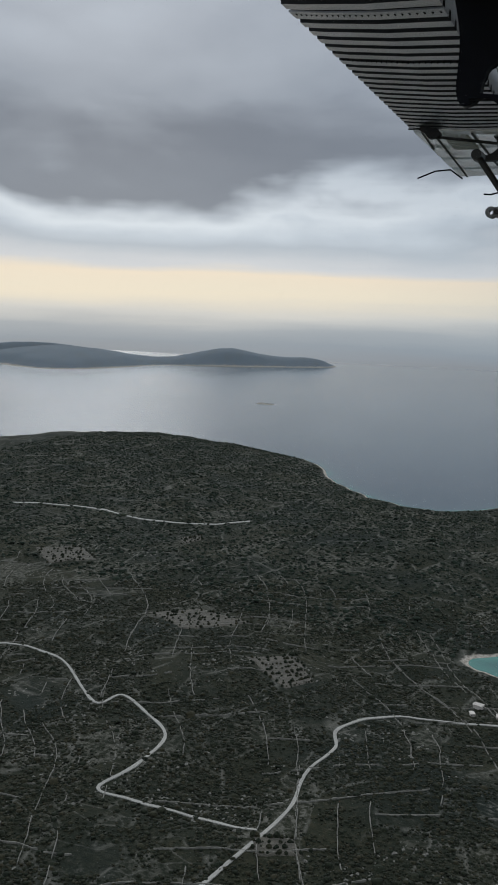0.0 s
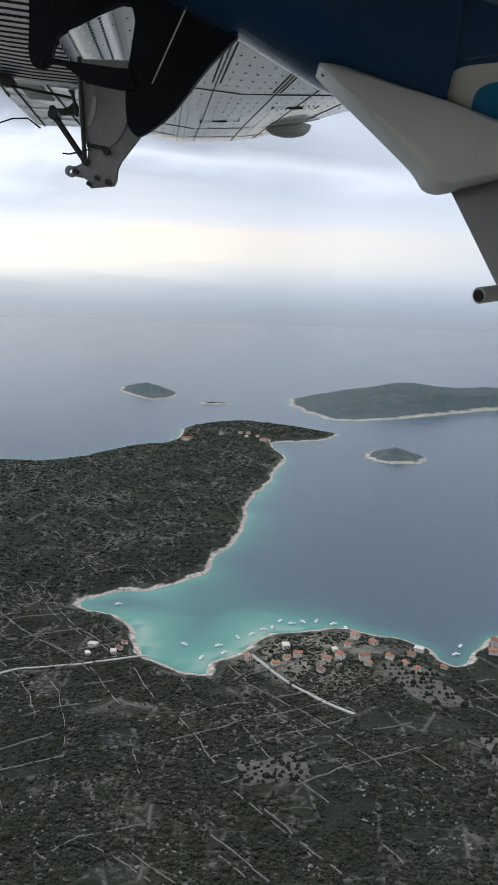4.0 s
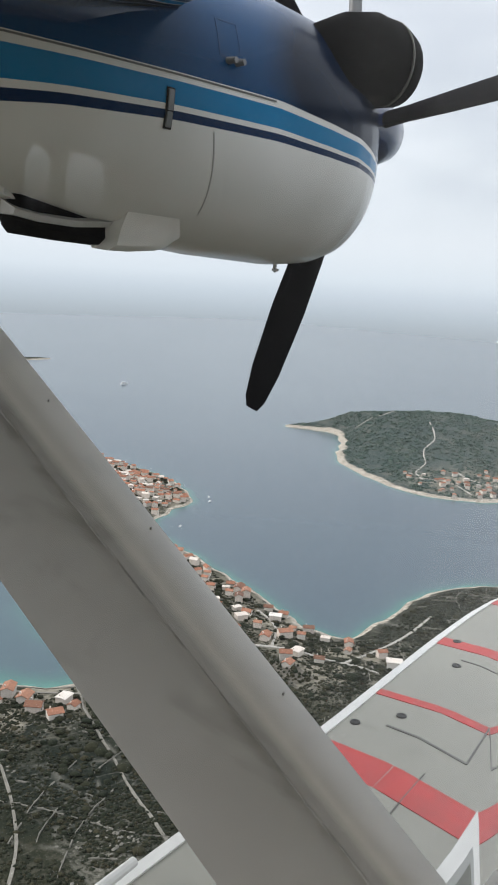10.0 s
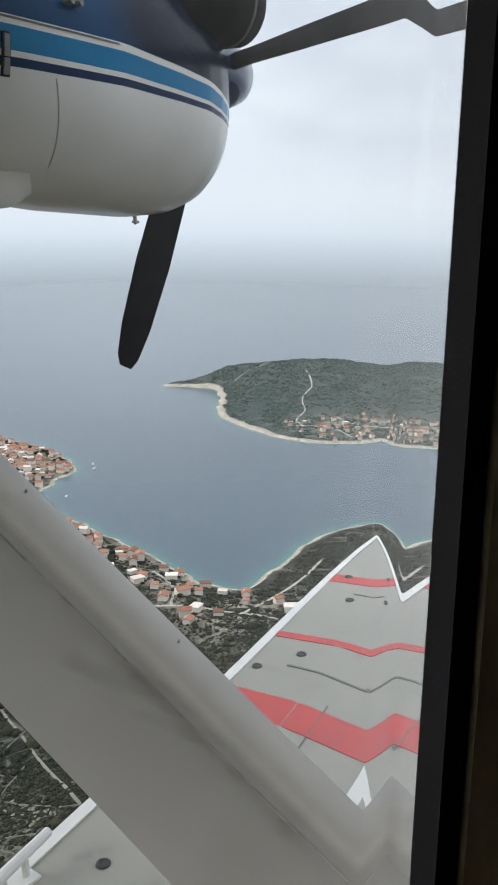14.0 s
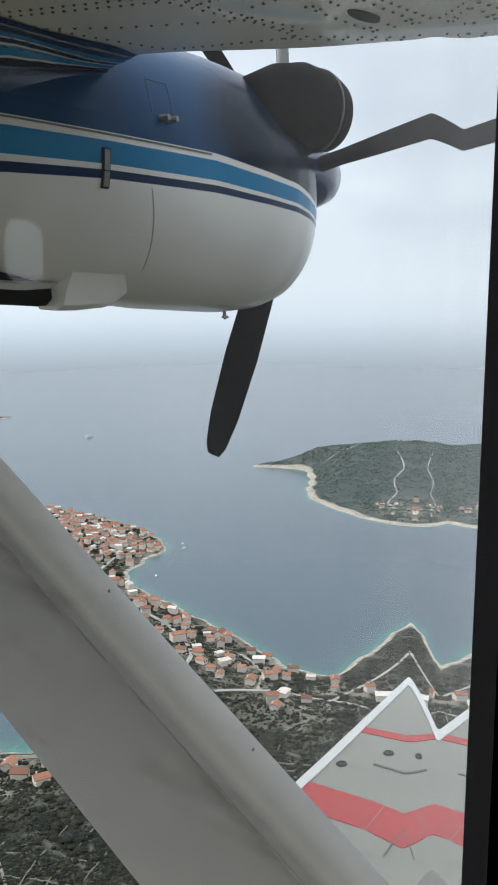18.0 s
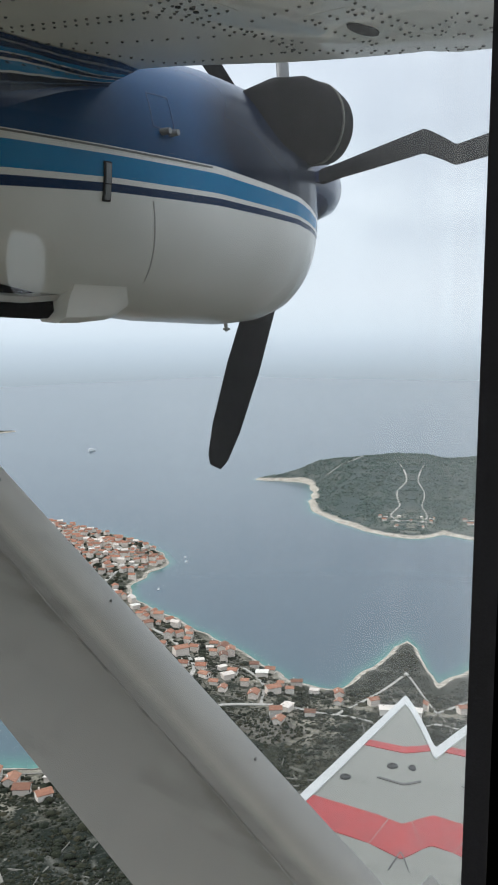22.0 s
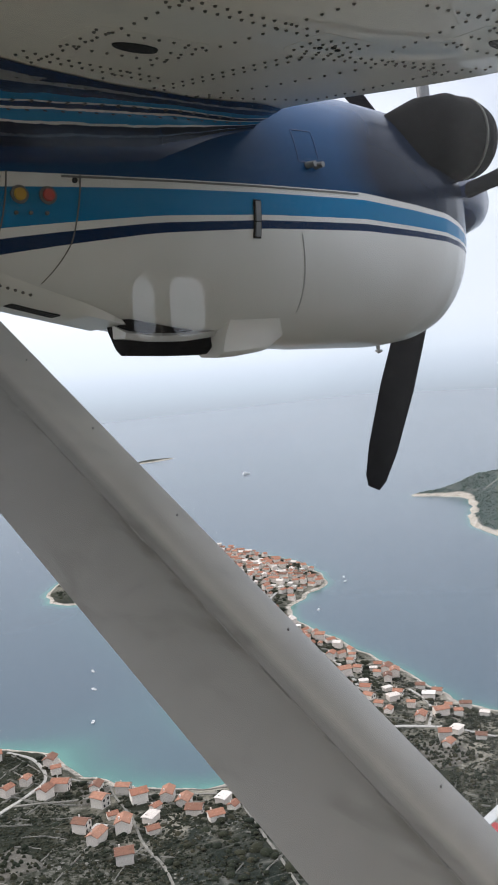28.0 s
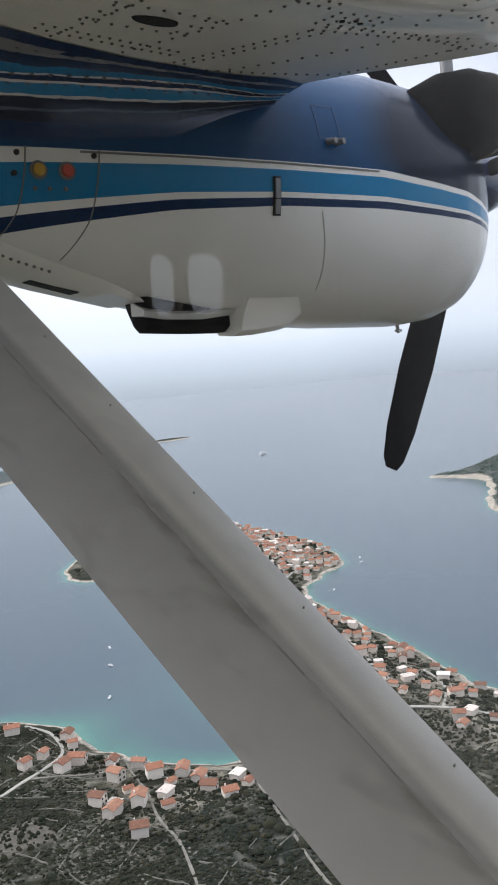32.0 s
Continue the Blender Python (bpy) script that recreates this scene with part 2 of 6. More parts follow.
def land_surface(tint_low=(0.75, 0.85, 0.85), tint_high=(1.25, 1.15, 0.9)):
    """Scrub-covered limestone: dark bushes, bare grey clearings, field walls, and a pale rocky rim by the water (attribute 'shore')."""
    m = bpy.data.materials.new("maquis_ground")
    m.use_nodes = True
    add, link = nodes_of(m.node_tree)
    b = add("ShaderNodeBsdfPrincipled", Roughness=0.95)
    b.inputs["Specular IOR Level"].default_value = 0.1
    co = add("ShaderNodeTexCoord")
    P = co.outputs["Object"]
    big = add("ShaderNodeTexNoise", Scale=0.011, Detail=4.0, Roughness=0.6)
    mid = add("ShaderNodeTexNoise", Scale=0.055, Detail=5.0, Roughness=0.65)
    fine = add("ShaderNodeTexNoise", Scale=0.30, Detail=4.0, Roughness=0.7)
    for n in (big, mid, fine):
        link(P, n.inputs["Vector"])
    green = ramp(add, [(0.30, (0.017, 0.0215, 0.0165)), (0.5, (0.024, 0.0275, 0.0205)), (0.68, (0.041, 0.041, 0.031))])
    link(fine.outputs[0], green.inputs[0])
    tint = ramp(add, [(0.35, tint_low), (0.6, tint_high)])
    link(big.outputs[0], tint.inputs[0])
    col = mix_color(add, link, 1.0, green.outputs[0], tint.outputs[0], "MULTIPLY")
    # small fields between dry walls, each a little different
    turn = add("ShaderNodeMapping", Rotation=(0, 0, 0.55), Scale=(1.0, 0.42, 1.0))
    link(P, turn.inputs[0])
    warp = mix_color(add, link, 0.018, turn.outputs[0], mid.outputs["Color"], "ADD")
    cell = add("ShaderNodeTexVoronoi", Scale=0.035)
    link(warp, cell.inputs["Vector"])
    edge = add("ShaderNodeTexVoronoi", Scale=0.035)
    edge.feature = "DISTANCE_TO_EDGE"
    link(warp, edge.inputs["Vector"])
    sepc = add("ShaderNodeSeparateColor")
    link(cell.outputs["Color"], sepc.inputs[0])
    open_field = math_node(add, link, "MULTIPLY", ramp_out(add, link, sepc.outputs[0], [(0.60, (0, 0, 0)), (0.82, (1, 1, 1))]), ramp_out(add, link, big.outputs[0], [(0.44, (0, 0, 0)), (0.56, (1, 1, 1))]))
    stones = ramp_out(add, link, fine.outputs[0], [(0.46, (0, 0, 0)), (0.60, (1, 1, 1))])
    bare = math_node(add, link, "MULTIPLY", open_field, stones)
    rock = math_node(add, link, "MULTIPLY", ramp_out(add, link, mid.outputs[0], [(0.56, (0, 0, 0)), (0.70, (1, 1, 1))]), stones)
    wall = math_node(add, link, "MULTIPLY", ramp_out(add, link, edge.outputs["Distance"], [(0.0, (1, 1, 1)), (0.045, (0, 0, 0))]), ramp_out(add, link, mid.outputs[0], [(0.42, (0, 0, 0)), (0.54, (1, 1, 1))]))
    rows = add("ShaderNodeTexVoronoi", Scale=0.085)
    rows.feature = "DISTANCE_TO_EDGE"
    cross = add("ShaderNodeMapping", Rotation=(0, 0, -0.25), Scale=(0.5, 1.3, 1.0))
    link(P, cross.inputs[0])
    link(mix_color(add, link, 0.03, cross.outputs[0], mid.outputs["Color"], "ADD"), rows.inputs["Vector"])
    terraces = math_node(add, link, "MULTIPLY", ramp_out(add, link, rows.outputs["Distance"], [(0.0, (0.8, 0.8, 0.8)), (0.06, (0, 0, 0))]), ramp_out(add, link, sepc.outputs[1], [(0.40, (0, 0, 0)), (0.62, (1, 1, 1))]))
    wall = math_node(add, link, "MAXIMUM", wall, math_node(add, link, "MULTIPLY", terraces, ramp_out(add, link, fine.outputs[0], [(0.38, (0, 0, 0)), (0.55, (1, 1, 1))])))
    pale = math_node(add, link, "MAXIMUM", math_node(add, link, "MAXIMUM", bare, rock), math_node(add, link, "MULTIPLY", wall, 0.9))
    col = mix_color(add, link, math_node(add, link, "MULTIPLY", pale, 0.7), col, (0.18, 0.172, 0.145))
    lived = add("ShaderNodeAttribute")
    lived.attribute_name = "settled"
    yards = math_node(add, link, "MULTIPLY", lived.outputs["Fac"], ramp_out(add, link, mid.outputs[0], [(0.42, (0, 0, 0)), (0.56, (1, 1, 1))]))
    col = mix_color(add, link, math_node(add, link, "MULTIPLY", yards, 0.8), col, mix_color(add, link, fine.outputs[0], (0.22, 0.20, 0.15), (0.50, 0.45, 0.36)))
    shore = add("ShaderNodeAttribute")
    shore.attribute_name = "shore"
    jag = math_node(add, link, "MULTIPLY_ADD", mid.outputs[0], -22.0)
    jag.node.inputs[2].default_value = 11.0
    edge_d = math_node(add, link, "ADD", shore.outputs["Fac"], jag)
    rim = ramp_out(add, link, math_node(add, link, "MULTIPLY", edge_d, 0.1), [(0.62, (1, 1, 1)), (0.98, (0, 0, 0))])
    rockcol = mix_color(add, link, ramp_out(add, link, fine.outputs[0], [(0.35, (0, 0, 0)), (0.62, (1, 1, 1))]), (0.19, 0.165, 0.13), (0.60, 0.54, 0.45))
    col = mix_color(add, link, rim, col, rockcol)
    link(col, b.inputs["Base Color"])
    bp = add("ShaderNodeBump", Strength=0.9, Distance=1.5)
    link(fine.outputs[0], bp.inputs["Height"])
    link(bp.outputs[0], b.inputs["Normal"])
    o = add("ShaderNodeOutputMaterial")
    link(b.outputs[0], o.inputs[0])
    return m


def ramp_out(add, link, value, stops):
    r = ramp(add, stops)
    link(value, r.inputs[0])
    return r.outputs[0]


def sea_surface():
    """Open water, turquoise over the sandy shallows (attribute 'shallow'), with small wind ripples."""
    m = bpy.data.materials.new("sea_water")
    m.use_nodes = True
    add, link = nodes_of(m.node_tree)
    b = add("ShaderNodeBsdfPrincipled", Roughness=0.22, IOR=1.33)
    co = add("ShaderNodeTexCoord")
    at = add("ShaderNodeAttribute")
    at.attribute_name = "shallow"
    patch = add("ShaderNodeTexNoise", Scale=0.018, Detail=4.0)
    link(co.outputs["Object"], patch.inputs["Vector"])
    spread = math_node(add, link, "MULTIPLY_ADD", patch.outputs[0], 0.5)
    spread.node.inputs[2].default_value = -0.25
    depth = math_node(add, link, "ADD", at.outputs["Fac"], math_node(add, link, "MULTIPLY", spread, at.outputs["Fac"]))
    col = ramp_out(add, link, depth, [(0.0, (0.053, 0.085, 0.109)), (0.30, (0.056, 0.102, 0.120)), (0.55, (0.060, 0.160, 0.142)), (0.80, (0.098, 0.272, 0.212)), (1.0, (0.31, 0.40, 0.32))])
    link(col, b.inputs["Base Color"])
    mp = add("ShaderNodeMapping", Rotation=(0, 0, 0.5), Scale=(1.0, 0.35, 1.0))
    link(co.outputs["Object"], mp.inputs[0])
    w1 = add("ShaderNodeTexNoise", Scale=0.14, Detail=5.0, Roughness=0.65)
    link(mp.outputs[0], w1.inputs["Vector"])
    w2 = add("ShaderNodeTexNoise", Scale=0.006, Detail=4.0)
    link(mp.outputs[0], w2.inputs["Vector"])
    rr = math_node(add, link, "MULTIPLY_ADD", w2.outputs[0], 0.04)
    rr.node.inputs[2].default_value = 0.19
    link(rr, b.inputs["Roughness"])
    bp = add("ShaderNodeBump", Strength=0.10, Distance=0.35)
    link(w1.outputs[0], bp.inputs["Height"])
    link(bp.outputs[0], b.inputs["Normal"])
    o = add("ShaderNodeOutputMaterial")
    link(b.outputs[0], o.inputs[0])
    return m


LAND, SEA = land_surface(), sea_surface()
# distance haze is put into these tints, paler and bluer farther out
HAZED_ISLE_LAND = land_surface((2.2, 2.7, 3.4), (2.4, 2.8, 3.4))
HAZED_MID_LAND = land_surface((3.2, 3.8, 5.2), (3.5, 4.0, 5.3))
HAZED_FAR_LAND = land_surface((7.0, 7.3, 10.8), (7.5, 7.7, 11.2))
STONE = surface("dry_limestone", (0.22, 0.208, 0.175), 0.95, vary=0.3, scale=0.3)
GRAVEL = surface("white_gravel_road", (0.40, 0.38, 0.335), 0.95, vary=0.15, scale=0.2)
EARTH = surface("stony_earth_lane", (0.23, 0.215, 0.18), 0.95, vary=0.4, scale=0.25)
PLASTER = surface("pale_house_plaster", (0.68, 0.64, 0.57), 0.85, vary=0.1, scale=0.5, per_object=0.25)
ROOF = surface("terracotta_roof_tiles", (0.37, 0.185, 0.115), 0.85, vary=0.3, scale=0.6, per_object=0.5)
GLASSDARK = surface("dark_window_glass", (0.02, 0.025, 0.03), 0.15)
BOATWHITE = surface("white_boat_hull", (0.75, 0.75, 0.74), 0.4)


# ---- building helpers ----
def mesh_object(name, verts, faces, material, parent=None, label="", smooth=False):
    me = bpy.data.meshes.new(name)
    me.from_pydata([tuple(map(float, v)) for v in verts], [], faces)
    me.materials.append(material)
    if smooth:
        me.polygons.foreach_set("use_smooth", [True] * len(me.polygons))
    me.update()
    ob = new(name, me)
    ob.parent = parent
    if label:
        ob["label"] = label
    return ob


def part(name, bm, material, parent, label="", smooth=True):
    me = bpy.data.meshes.new(name)
    bmesh.ops.recalc_face_normals(bm, faces=bm.faces)
    bm.to_mesh(me)
    bm.free()
    me.materials.append(material)
    if smooth:
        me.polygons.foreach_set("use_smooth", [True] * len(me.polygons))
        me.set_sharp_from_angle(angle=radians(35))
    ob = new(name, me)
    ob.parent = parent
    if label:
        ob["label"] = label
    return ob


def box(bm, lo, hi, bevel=0.0):
    r = bmesh.ops.create_cube(bm, size=1.0, matrix=Matrix.Translation([(a + b) / 2 for a, b in zip(lo, hi)]) @ Matrix.Diagonal([b - a for a, b in zip(lo, hi)] + [1]))
    if bevel:
        edges = {e for v in r["verts"] for e in v.link_edges}
        bmesh.ops.bevel(bm, geom=list(edges), offset=bevel, segments=2, affect="EDGES", profile=0.6)
    return bm


def rod(bm, a, b, r0, r1=None, n=10):
    a, b = Vector(a), Vector(b)
    q = (b - a).to_track_quat("Z", "Y").to_matrix().to_4x4()
    bmesh.ops.create_cone(bm, cap_ends=True, segments=n, radius1=r0, radius2=r1 if r1 is not None else r0, depth=(b - a).length,
                          matrix=Matrix.Translation((a + b) / 2) @ q)
    return bm


def plate(bm, outline, y0, y1, bevel=0.0):
    """An outline in x and z, drawn out from y0 to y1."""
    lo = [bm.verts.new((x, y0, z)) for x, z in outline]
    hi = [bm.verts.new((x, y1, z)) for x, z in outline]
    bm.faces.new(lo)
    bm.faces.new(hi[::-1])
    n = len(outline)
    side = [bm.faces.new((lo[i], hi[i], hi[(i + 1) % n], lo[(i + 1) % n])) for i in range(n)]
    if bevel:
        edges = {e for v in lo + hi for e in v.link_edges if e.calc_length() > 0 and abs(e.verts[0].co.y - e.verts[1].co.y) < 1e-6}
        bmesh.ops.bevel(bm, geom=list(edges), offset=bevel, segments=2, affect="EDGES")
    return bm


def loft(bm, rings, close=True, caps=True):
    vs = [[bm.verts.new(p) for p in ring] for ring in rings]
    n = len(vs[0])
    for a, b in zip(vs, vs[1:]):
        for i in range(n if close else n - 1):
            j = (i + 1) % n
            bm.faces.new((a[i], a[j], b[j], b[i]))
    if caps:
        bm.faces.new(vs[0][::-1])
        bm.faces.new(vs[-1])
    return bm


def interp(x, table):
    xs, ys = zip(*table)
    return float(np.interp(x, xs, ys))


# ---- land and sea ----
def smooth_line(points, steps=5, closed=True):
    p = np.array(points, float)
    n = len(p)
    out = []
    for i in range(n if closed else n - 1):
        a, b, c, d = (p[(i + k) % n] if closed else p[min(max(i + k, 0), n - 1)] for k in (-1, 0, 1, 2))
        for s in np.linspace(0, 1, steps, endpoint=False):
            out.append(0.5 * (2 * b + (c - a) * s + (2 * a - 5 * b + 4 * c - d) * s * s + (3 * b - a - 3 * c + d) * s ** 3))
    return np.array(out)


def shore_distance(px, py, line):
    """Signed distance to a closed line, positive inside."""
    best = np.full(px.shape, 1e12)
    inside = np.zeros(px.shape, bool)
    q = np.roll(line, -1, axis=0)
    for (ax, ay), (bx, by) in zip(line, q):
        dx, dy = bx - ax, by - ay
        s = np.clip(((px - ax) * dx + (py - ay) * dy) / (dx * dx + dy * dy + 1e-9), 0, 1)
        best = np.minimum(best, (px - ax - s * dx) ** 2 + (py - ay - s * dy) ** 2)
        cross = ((ay > py) != (by > py)) & (px < (bx - ax) * (py - ay) / (by - ay + 1e-12) + ax)
        inside ^= cross
    return np.where(inside, 1, -1) * np.sqrt(best)


def waves(px, py, size, seed, octaves=4):
    """Cheap smooth noise from turned sines, about -1 to 1."""
    rng = np.random.RandomState(seed)
    z = np.zeros_like(px)
    amp = 1.0
    for o in range(octaves):
        for k in range(4):
            a, ph = rng.uniform(0, 2 * math.pi, 2)
            z += amp * np.sin((px * math.cos(a) + py * math.sin(a)) * 2 * math.pi / size + ph) / 4
        size, amp = size * 0.5, amp * 0.55
    return z


MAINLAND = [(-2500, 800), (-1700, 1000), (-1250, 1200), (-1000, 1440), (-800, 1450), (-660, 1410), (-560, 1350), (-480, 1225), (-400, 1145), (-320, 1105),
            (-255, 1125), (-185, 1230), (-130, 1277), (-119, 1408), (-49, 1484), (39, 1461), (112, 1404), (126, 1381), (90, 1323), (21, 1285), (37, 1174),
            (9, 1008), (-8, 925), (-16, 796), (-37, 725), (-40, 688), (-73, 650), (-117, 629), (-127, 613), (-115, 598), (-82, 574), (-77, 546), (-52, 509)]
# east of the bay: coast below the strut, the town's peninsula, the long shore and the green headland beyond it
MAINLAND += [(-34, 499), (-25, 520), (-1, 549), (20, 571), (50, 582), (75, 578), (98, 572), (116, 552), (129, 530), (141, 537), (156, 562), (178, 582), (200, 574), (218, 545), (224, 504), (233, 464), (256, 432), (286, 408),
             (325, 455), (345, 500), (362, 550), (395, 640), (420, 739), (425, 847), (400, 911), (440, 985), (500, 1010), (560, 940), (585, 985)]
MAINLAND += [(620, 1035), (655, 1040), (690, 1005), (696, 915), (690, 826), (668, 765), (640, 715), (590, 690), (540, 660), (515, 600), (504, 545), (490, 480), (474, 425), (464, 388), (474, 356), (512, 358), (560, 368), (612, 372), (668, 348),
             (725, 290), (800, 200), (900, 0), (1000, -700), (-2500, -700)]
ISLAND = [(1150, 1045), (1163, 985), (1165, 935), (1085, 862), (1000, 800), (938, 710), (908, 622), (912, 560), (955, 512), (1080, 470), (1260, 480), (1500, 620), (1520, 900), (1400, 1060), (1260, 1030)]
BIG_ISLE = [(60, 1790), (100, 1590), (165, 1530), (300, 1610), (470, 1740), (640, 1790), (800, 1900), (760, 2000), (480, 2050), (200, 1960)]
LOW_ISLE = [(-300, 1840), (-285, 1960), (-235, 1950), (-172, 1800), (-217, 1715)]
ROUND_ISLE = [(150, 1210), (170, 1260), (205, 1265), (238, 1220), (220, 1175), (175, 1170)]
FAR_ISLE = [(-3400, 3000), (-2900, 3050), (-2490, 2960), (-2380, 3220), (-2350, 3620), (-2050, 3900), (-1830, 4150), (-1720, 4350), (-1850, 4450), (-2250, 4200), (-2700, 3800), (-3300, 3500)]
FARTHER_ISLE = [(-3700, 3200), (-3200, 3500), (-2950, 3750), (-2720, 3920), (-2800, 4000), (-3200, 3760), (-3700, 3400)]
TINY = [((-92, 1690), 34, 14), ((-1100, 2240), 30, 12), ((505, 905), 10, 4), ((1340, 2240), 75, 30)]


SETTLED = [(630, 760, 70), (655, 920, 60), (480, 975, 40), (470, 600, 50), (450, 470, 45), (448, 400, 35), (420, 330, 40), (250, 450, 34), (282, 412, 30), (225, 395, 26), (35, 535, 30), (985, 590, 40), (1040, 545, 30)]


def land(name, line, cell, hills, label, rise=0.055, cap=14.0, seed=1, rough=3.0, step=5, bounds=None, material=None, rim=1.0):
    line = smooth_line(line, step)
    k = np.arange(len(line))
    jig = np.stack([waves(line[:, 0], line[:, 1], cell * 9, seed), waves(line[:, 0], line[:, 1], cell * 9, seed + 7)], 1) * cell * 0.8
    line = line + jig
    x0, y0 = line.min(0) - 3 * cell
    x1, y1 = line.max(0) + 3 * cell
    if bounds:
        x0, y0, x1, y1 = max(x0, bounds[0]), max(y0, bounds[1]), min(x1, bounds[2]), min(y1, bounds[3])
    xs, ys = np.arange(x0, x1 + cell, cell), np.arange(y0, y1 + cell, cell)
    gx, gy = np.meshgrid(xs, ys)
    sd = shore_distance(gx, gy, line)
    z = np.where(sd < 0, sd * 0.3, np.minimum(sd * 0.28, 2.0) + np.clip(sd - 8, 0, None) * rise)
    z = np.where(z > cap * 0.5, cap * 0.5 + (cap * 0.5) * np.tanh((z - cap * 0.5) / (cap * 0.5)), z)
    inland = np.clip(sd / 60, 0, 1)
    z += inland * rough * waves(gx, gy, 170, seed + 3)
    for hx, hy, hr, hh in hills:
        z += inland * hh * np.exp(-((gx - hx) ** 2 + (gy - hy) ** 2) / (2 * hr * hr))
    keep = sd > -2.2 * cell
    idx = -np.ones(gx.shape, int)
    full = keep[:-1, :-1] & keep[1:, :-1] & keep[:-1, 1:] & keep[1:, 1:]
    used = np.zeros(gx.shape, bool)
    for a in (0, 1):
        for b in (0, 1):
            used[a:gx.shape[0] - 1 + a, b:gx.shape[1] - 1 + b] |= full
    idx[used] = np.arange(used.sum())
    verts = np.stack([gx[used], gy[used], z[used]], 1)
    r, c = np.nonzero(full)
    faces = np.stack([idx[r, c], idx[r, c + 1], idx[r + 1, c + 1], idx[r + 1, c]], 1)
    me = bpy.data.meshes.new(name)
    me.from_pydata(verts.tolist(), [], faces.tolist())
    me.polygons.foreach_set("use_smooth", [True] * len(me.polygons))
    me.materials.append(material or LAND)
    at = me.attributes.new("shore", "FLOAT", "POINT")
    at.data.foreach_set("value", (sd[used] * rim).astype(np.float32))
    near = np.zeros(gx.shape)
    for tx, ty, tr in SETTLED:
        near = np.maximum(near, np.exp(-((gx - tx) ** 2 + (gy - ty) ** 2) / (2 * tr * tr)))
    me.attributes.new("settled", "FLOAT", "POINT").data.foreach_set("value", near[used].astype(np.float32))
    me.update()
    ob = tagged(new(name, me), label, "land", kind="structure")
    return dict(ob=ob, line=line, xs=xs, ys=ys, z=z, sd=sd)


def height(L, x, y):
    i = np.clip((np.asarray(x) - L["xs"][0]) / (L["xs"][1] - L["xs"][0]), 0, len(L["xs"]) - 1.001)
    j = np.clip((np.asarray(y) - L["ys"][0]) / (L["ys"][1] - L["ys"][0]), 0, len(L["ys"]) - 1.001)
    a, b = i.astype(int), j.astype(int)
    u, v = i - a, j - b
    def at(g):
        return g[b, a] * (1 - u) * (1 - v) + g[b, a + 1] * u * (1 - v) + g[b + 1, a] * (1 - u) * v + g[b + 1, a + 1] * u * v
    return at(L["z"]), at(L["sd"])


main = land("ground", MAINLAND, 6.0, [(-920, 1290, 190, 14), (-640, 1230, 130, 6), (-30, 1370, 60, 4)], "dark green scrubland with grey stone clearings by the sea", seed=2, rim=1.9, bounds=(-1500, -600, 1000, 2000))
isle = land("island_headland", ISLAND, 6.0, [(1230, 900, 110, 20), (1330, 740, 150, 24)], "wooded headland with a pale rocky shore", seed=5, cap=16, rim=0.75, material=HAZED_ISLE_LAND, bounds=(0, 0, 1700, 1300))
big = land("island_long", BIG_ISLE, 8.0, [(290, 1780, 90, 26), (520, 1860, 150, 16)], "long dark wooded island with a rocky rim", seed=8, material=HAZED_MID_LAND, rim=0.95)
land("island_low", LOW_ISLE, 5.0, [(-235, 1850, 40, 16)], "small low wooded island in the sea", seed=9, step=6, material=HAZED_MID_LAND, rim=1.1)
land("island_round", ROUND_ISLE, 4.0, [(195, 1215, 28, 13)], "small round wooded island in the sea", seed=10, step=6, material=HAZED_MID_LAND, rim=1.25)
land("island_far", FAR_ISLE, 26.0, [(-2750, 3350, 260, 55), (-2180, 4000, 160, 62), (-1850, 4290, 140, 25)], "far island on the horizon, hazed blue-grey in its colour", seed=11, cap=30, rise=0.15, material=HAZED_FAR_LAND)
land("island_farther", FARTHER_ISLE, 26.0, [(-3150, 3620, 300, 70)], "farther low island behind the first", seed=12, cap=24, rise=0.15, material=HAZED_FAR_LAND)
for k, ((tx, ty), rx, ry) in enumerate(TINY):
    ring = [(tx + rx * math.cos(a) * (1 + 0.2 * math.sin(3 * a + k)), ty + ry * math.sin(a)) for a in np.linspace(0, 2 * math.pi, 9)[:-1]]
    land("islet", ring, 3.0, [(tx, ty, rx * 0.4, 2.5)], "tiny rocky islet with low scrub", seed=20 + k, rise=0.12, cap=5, rough=0.5, step=5)


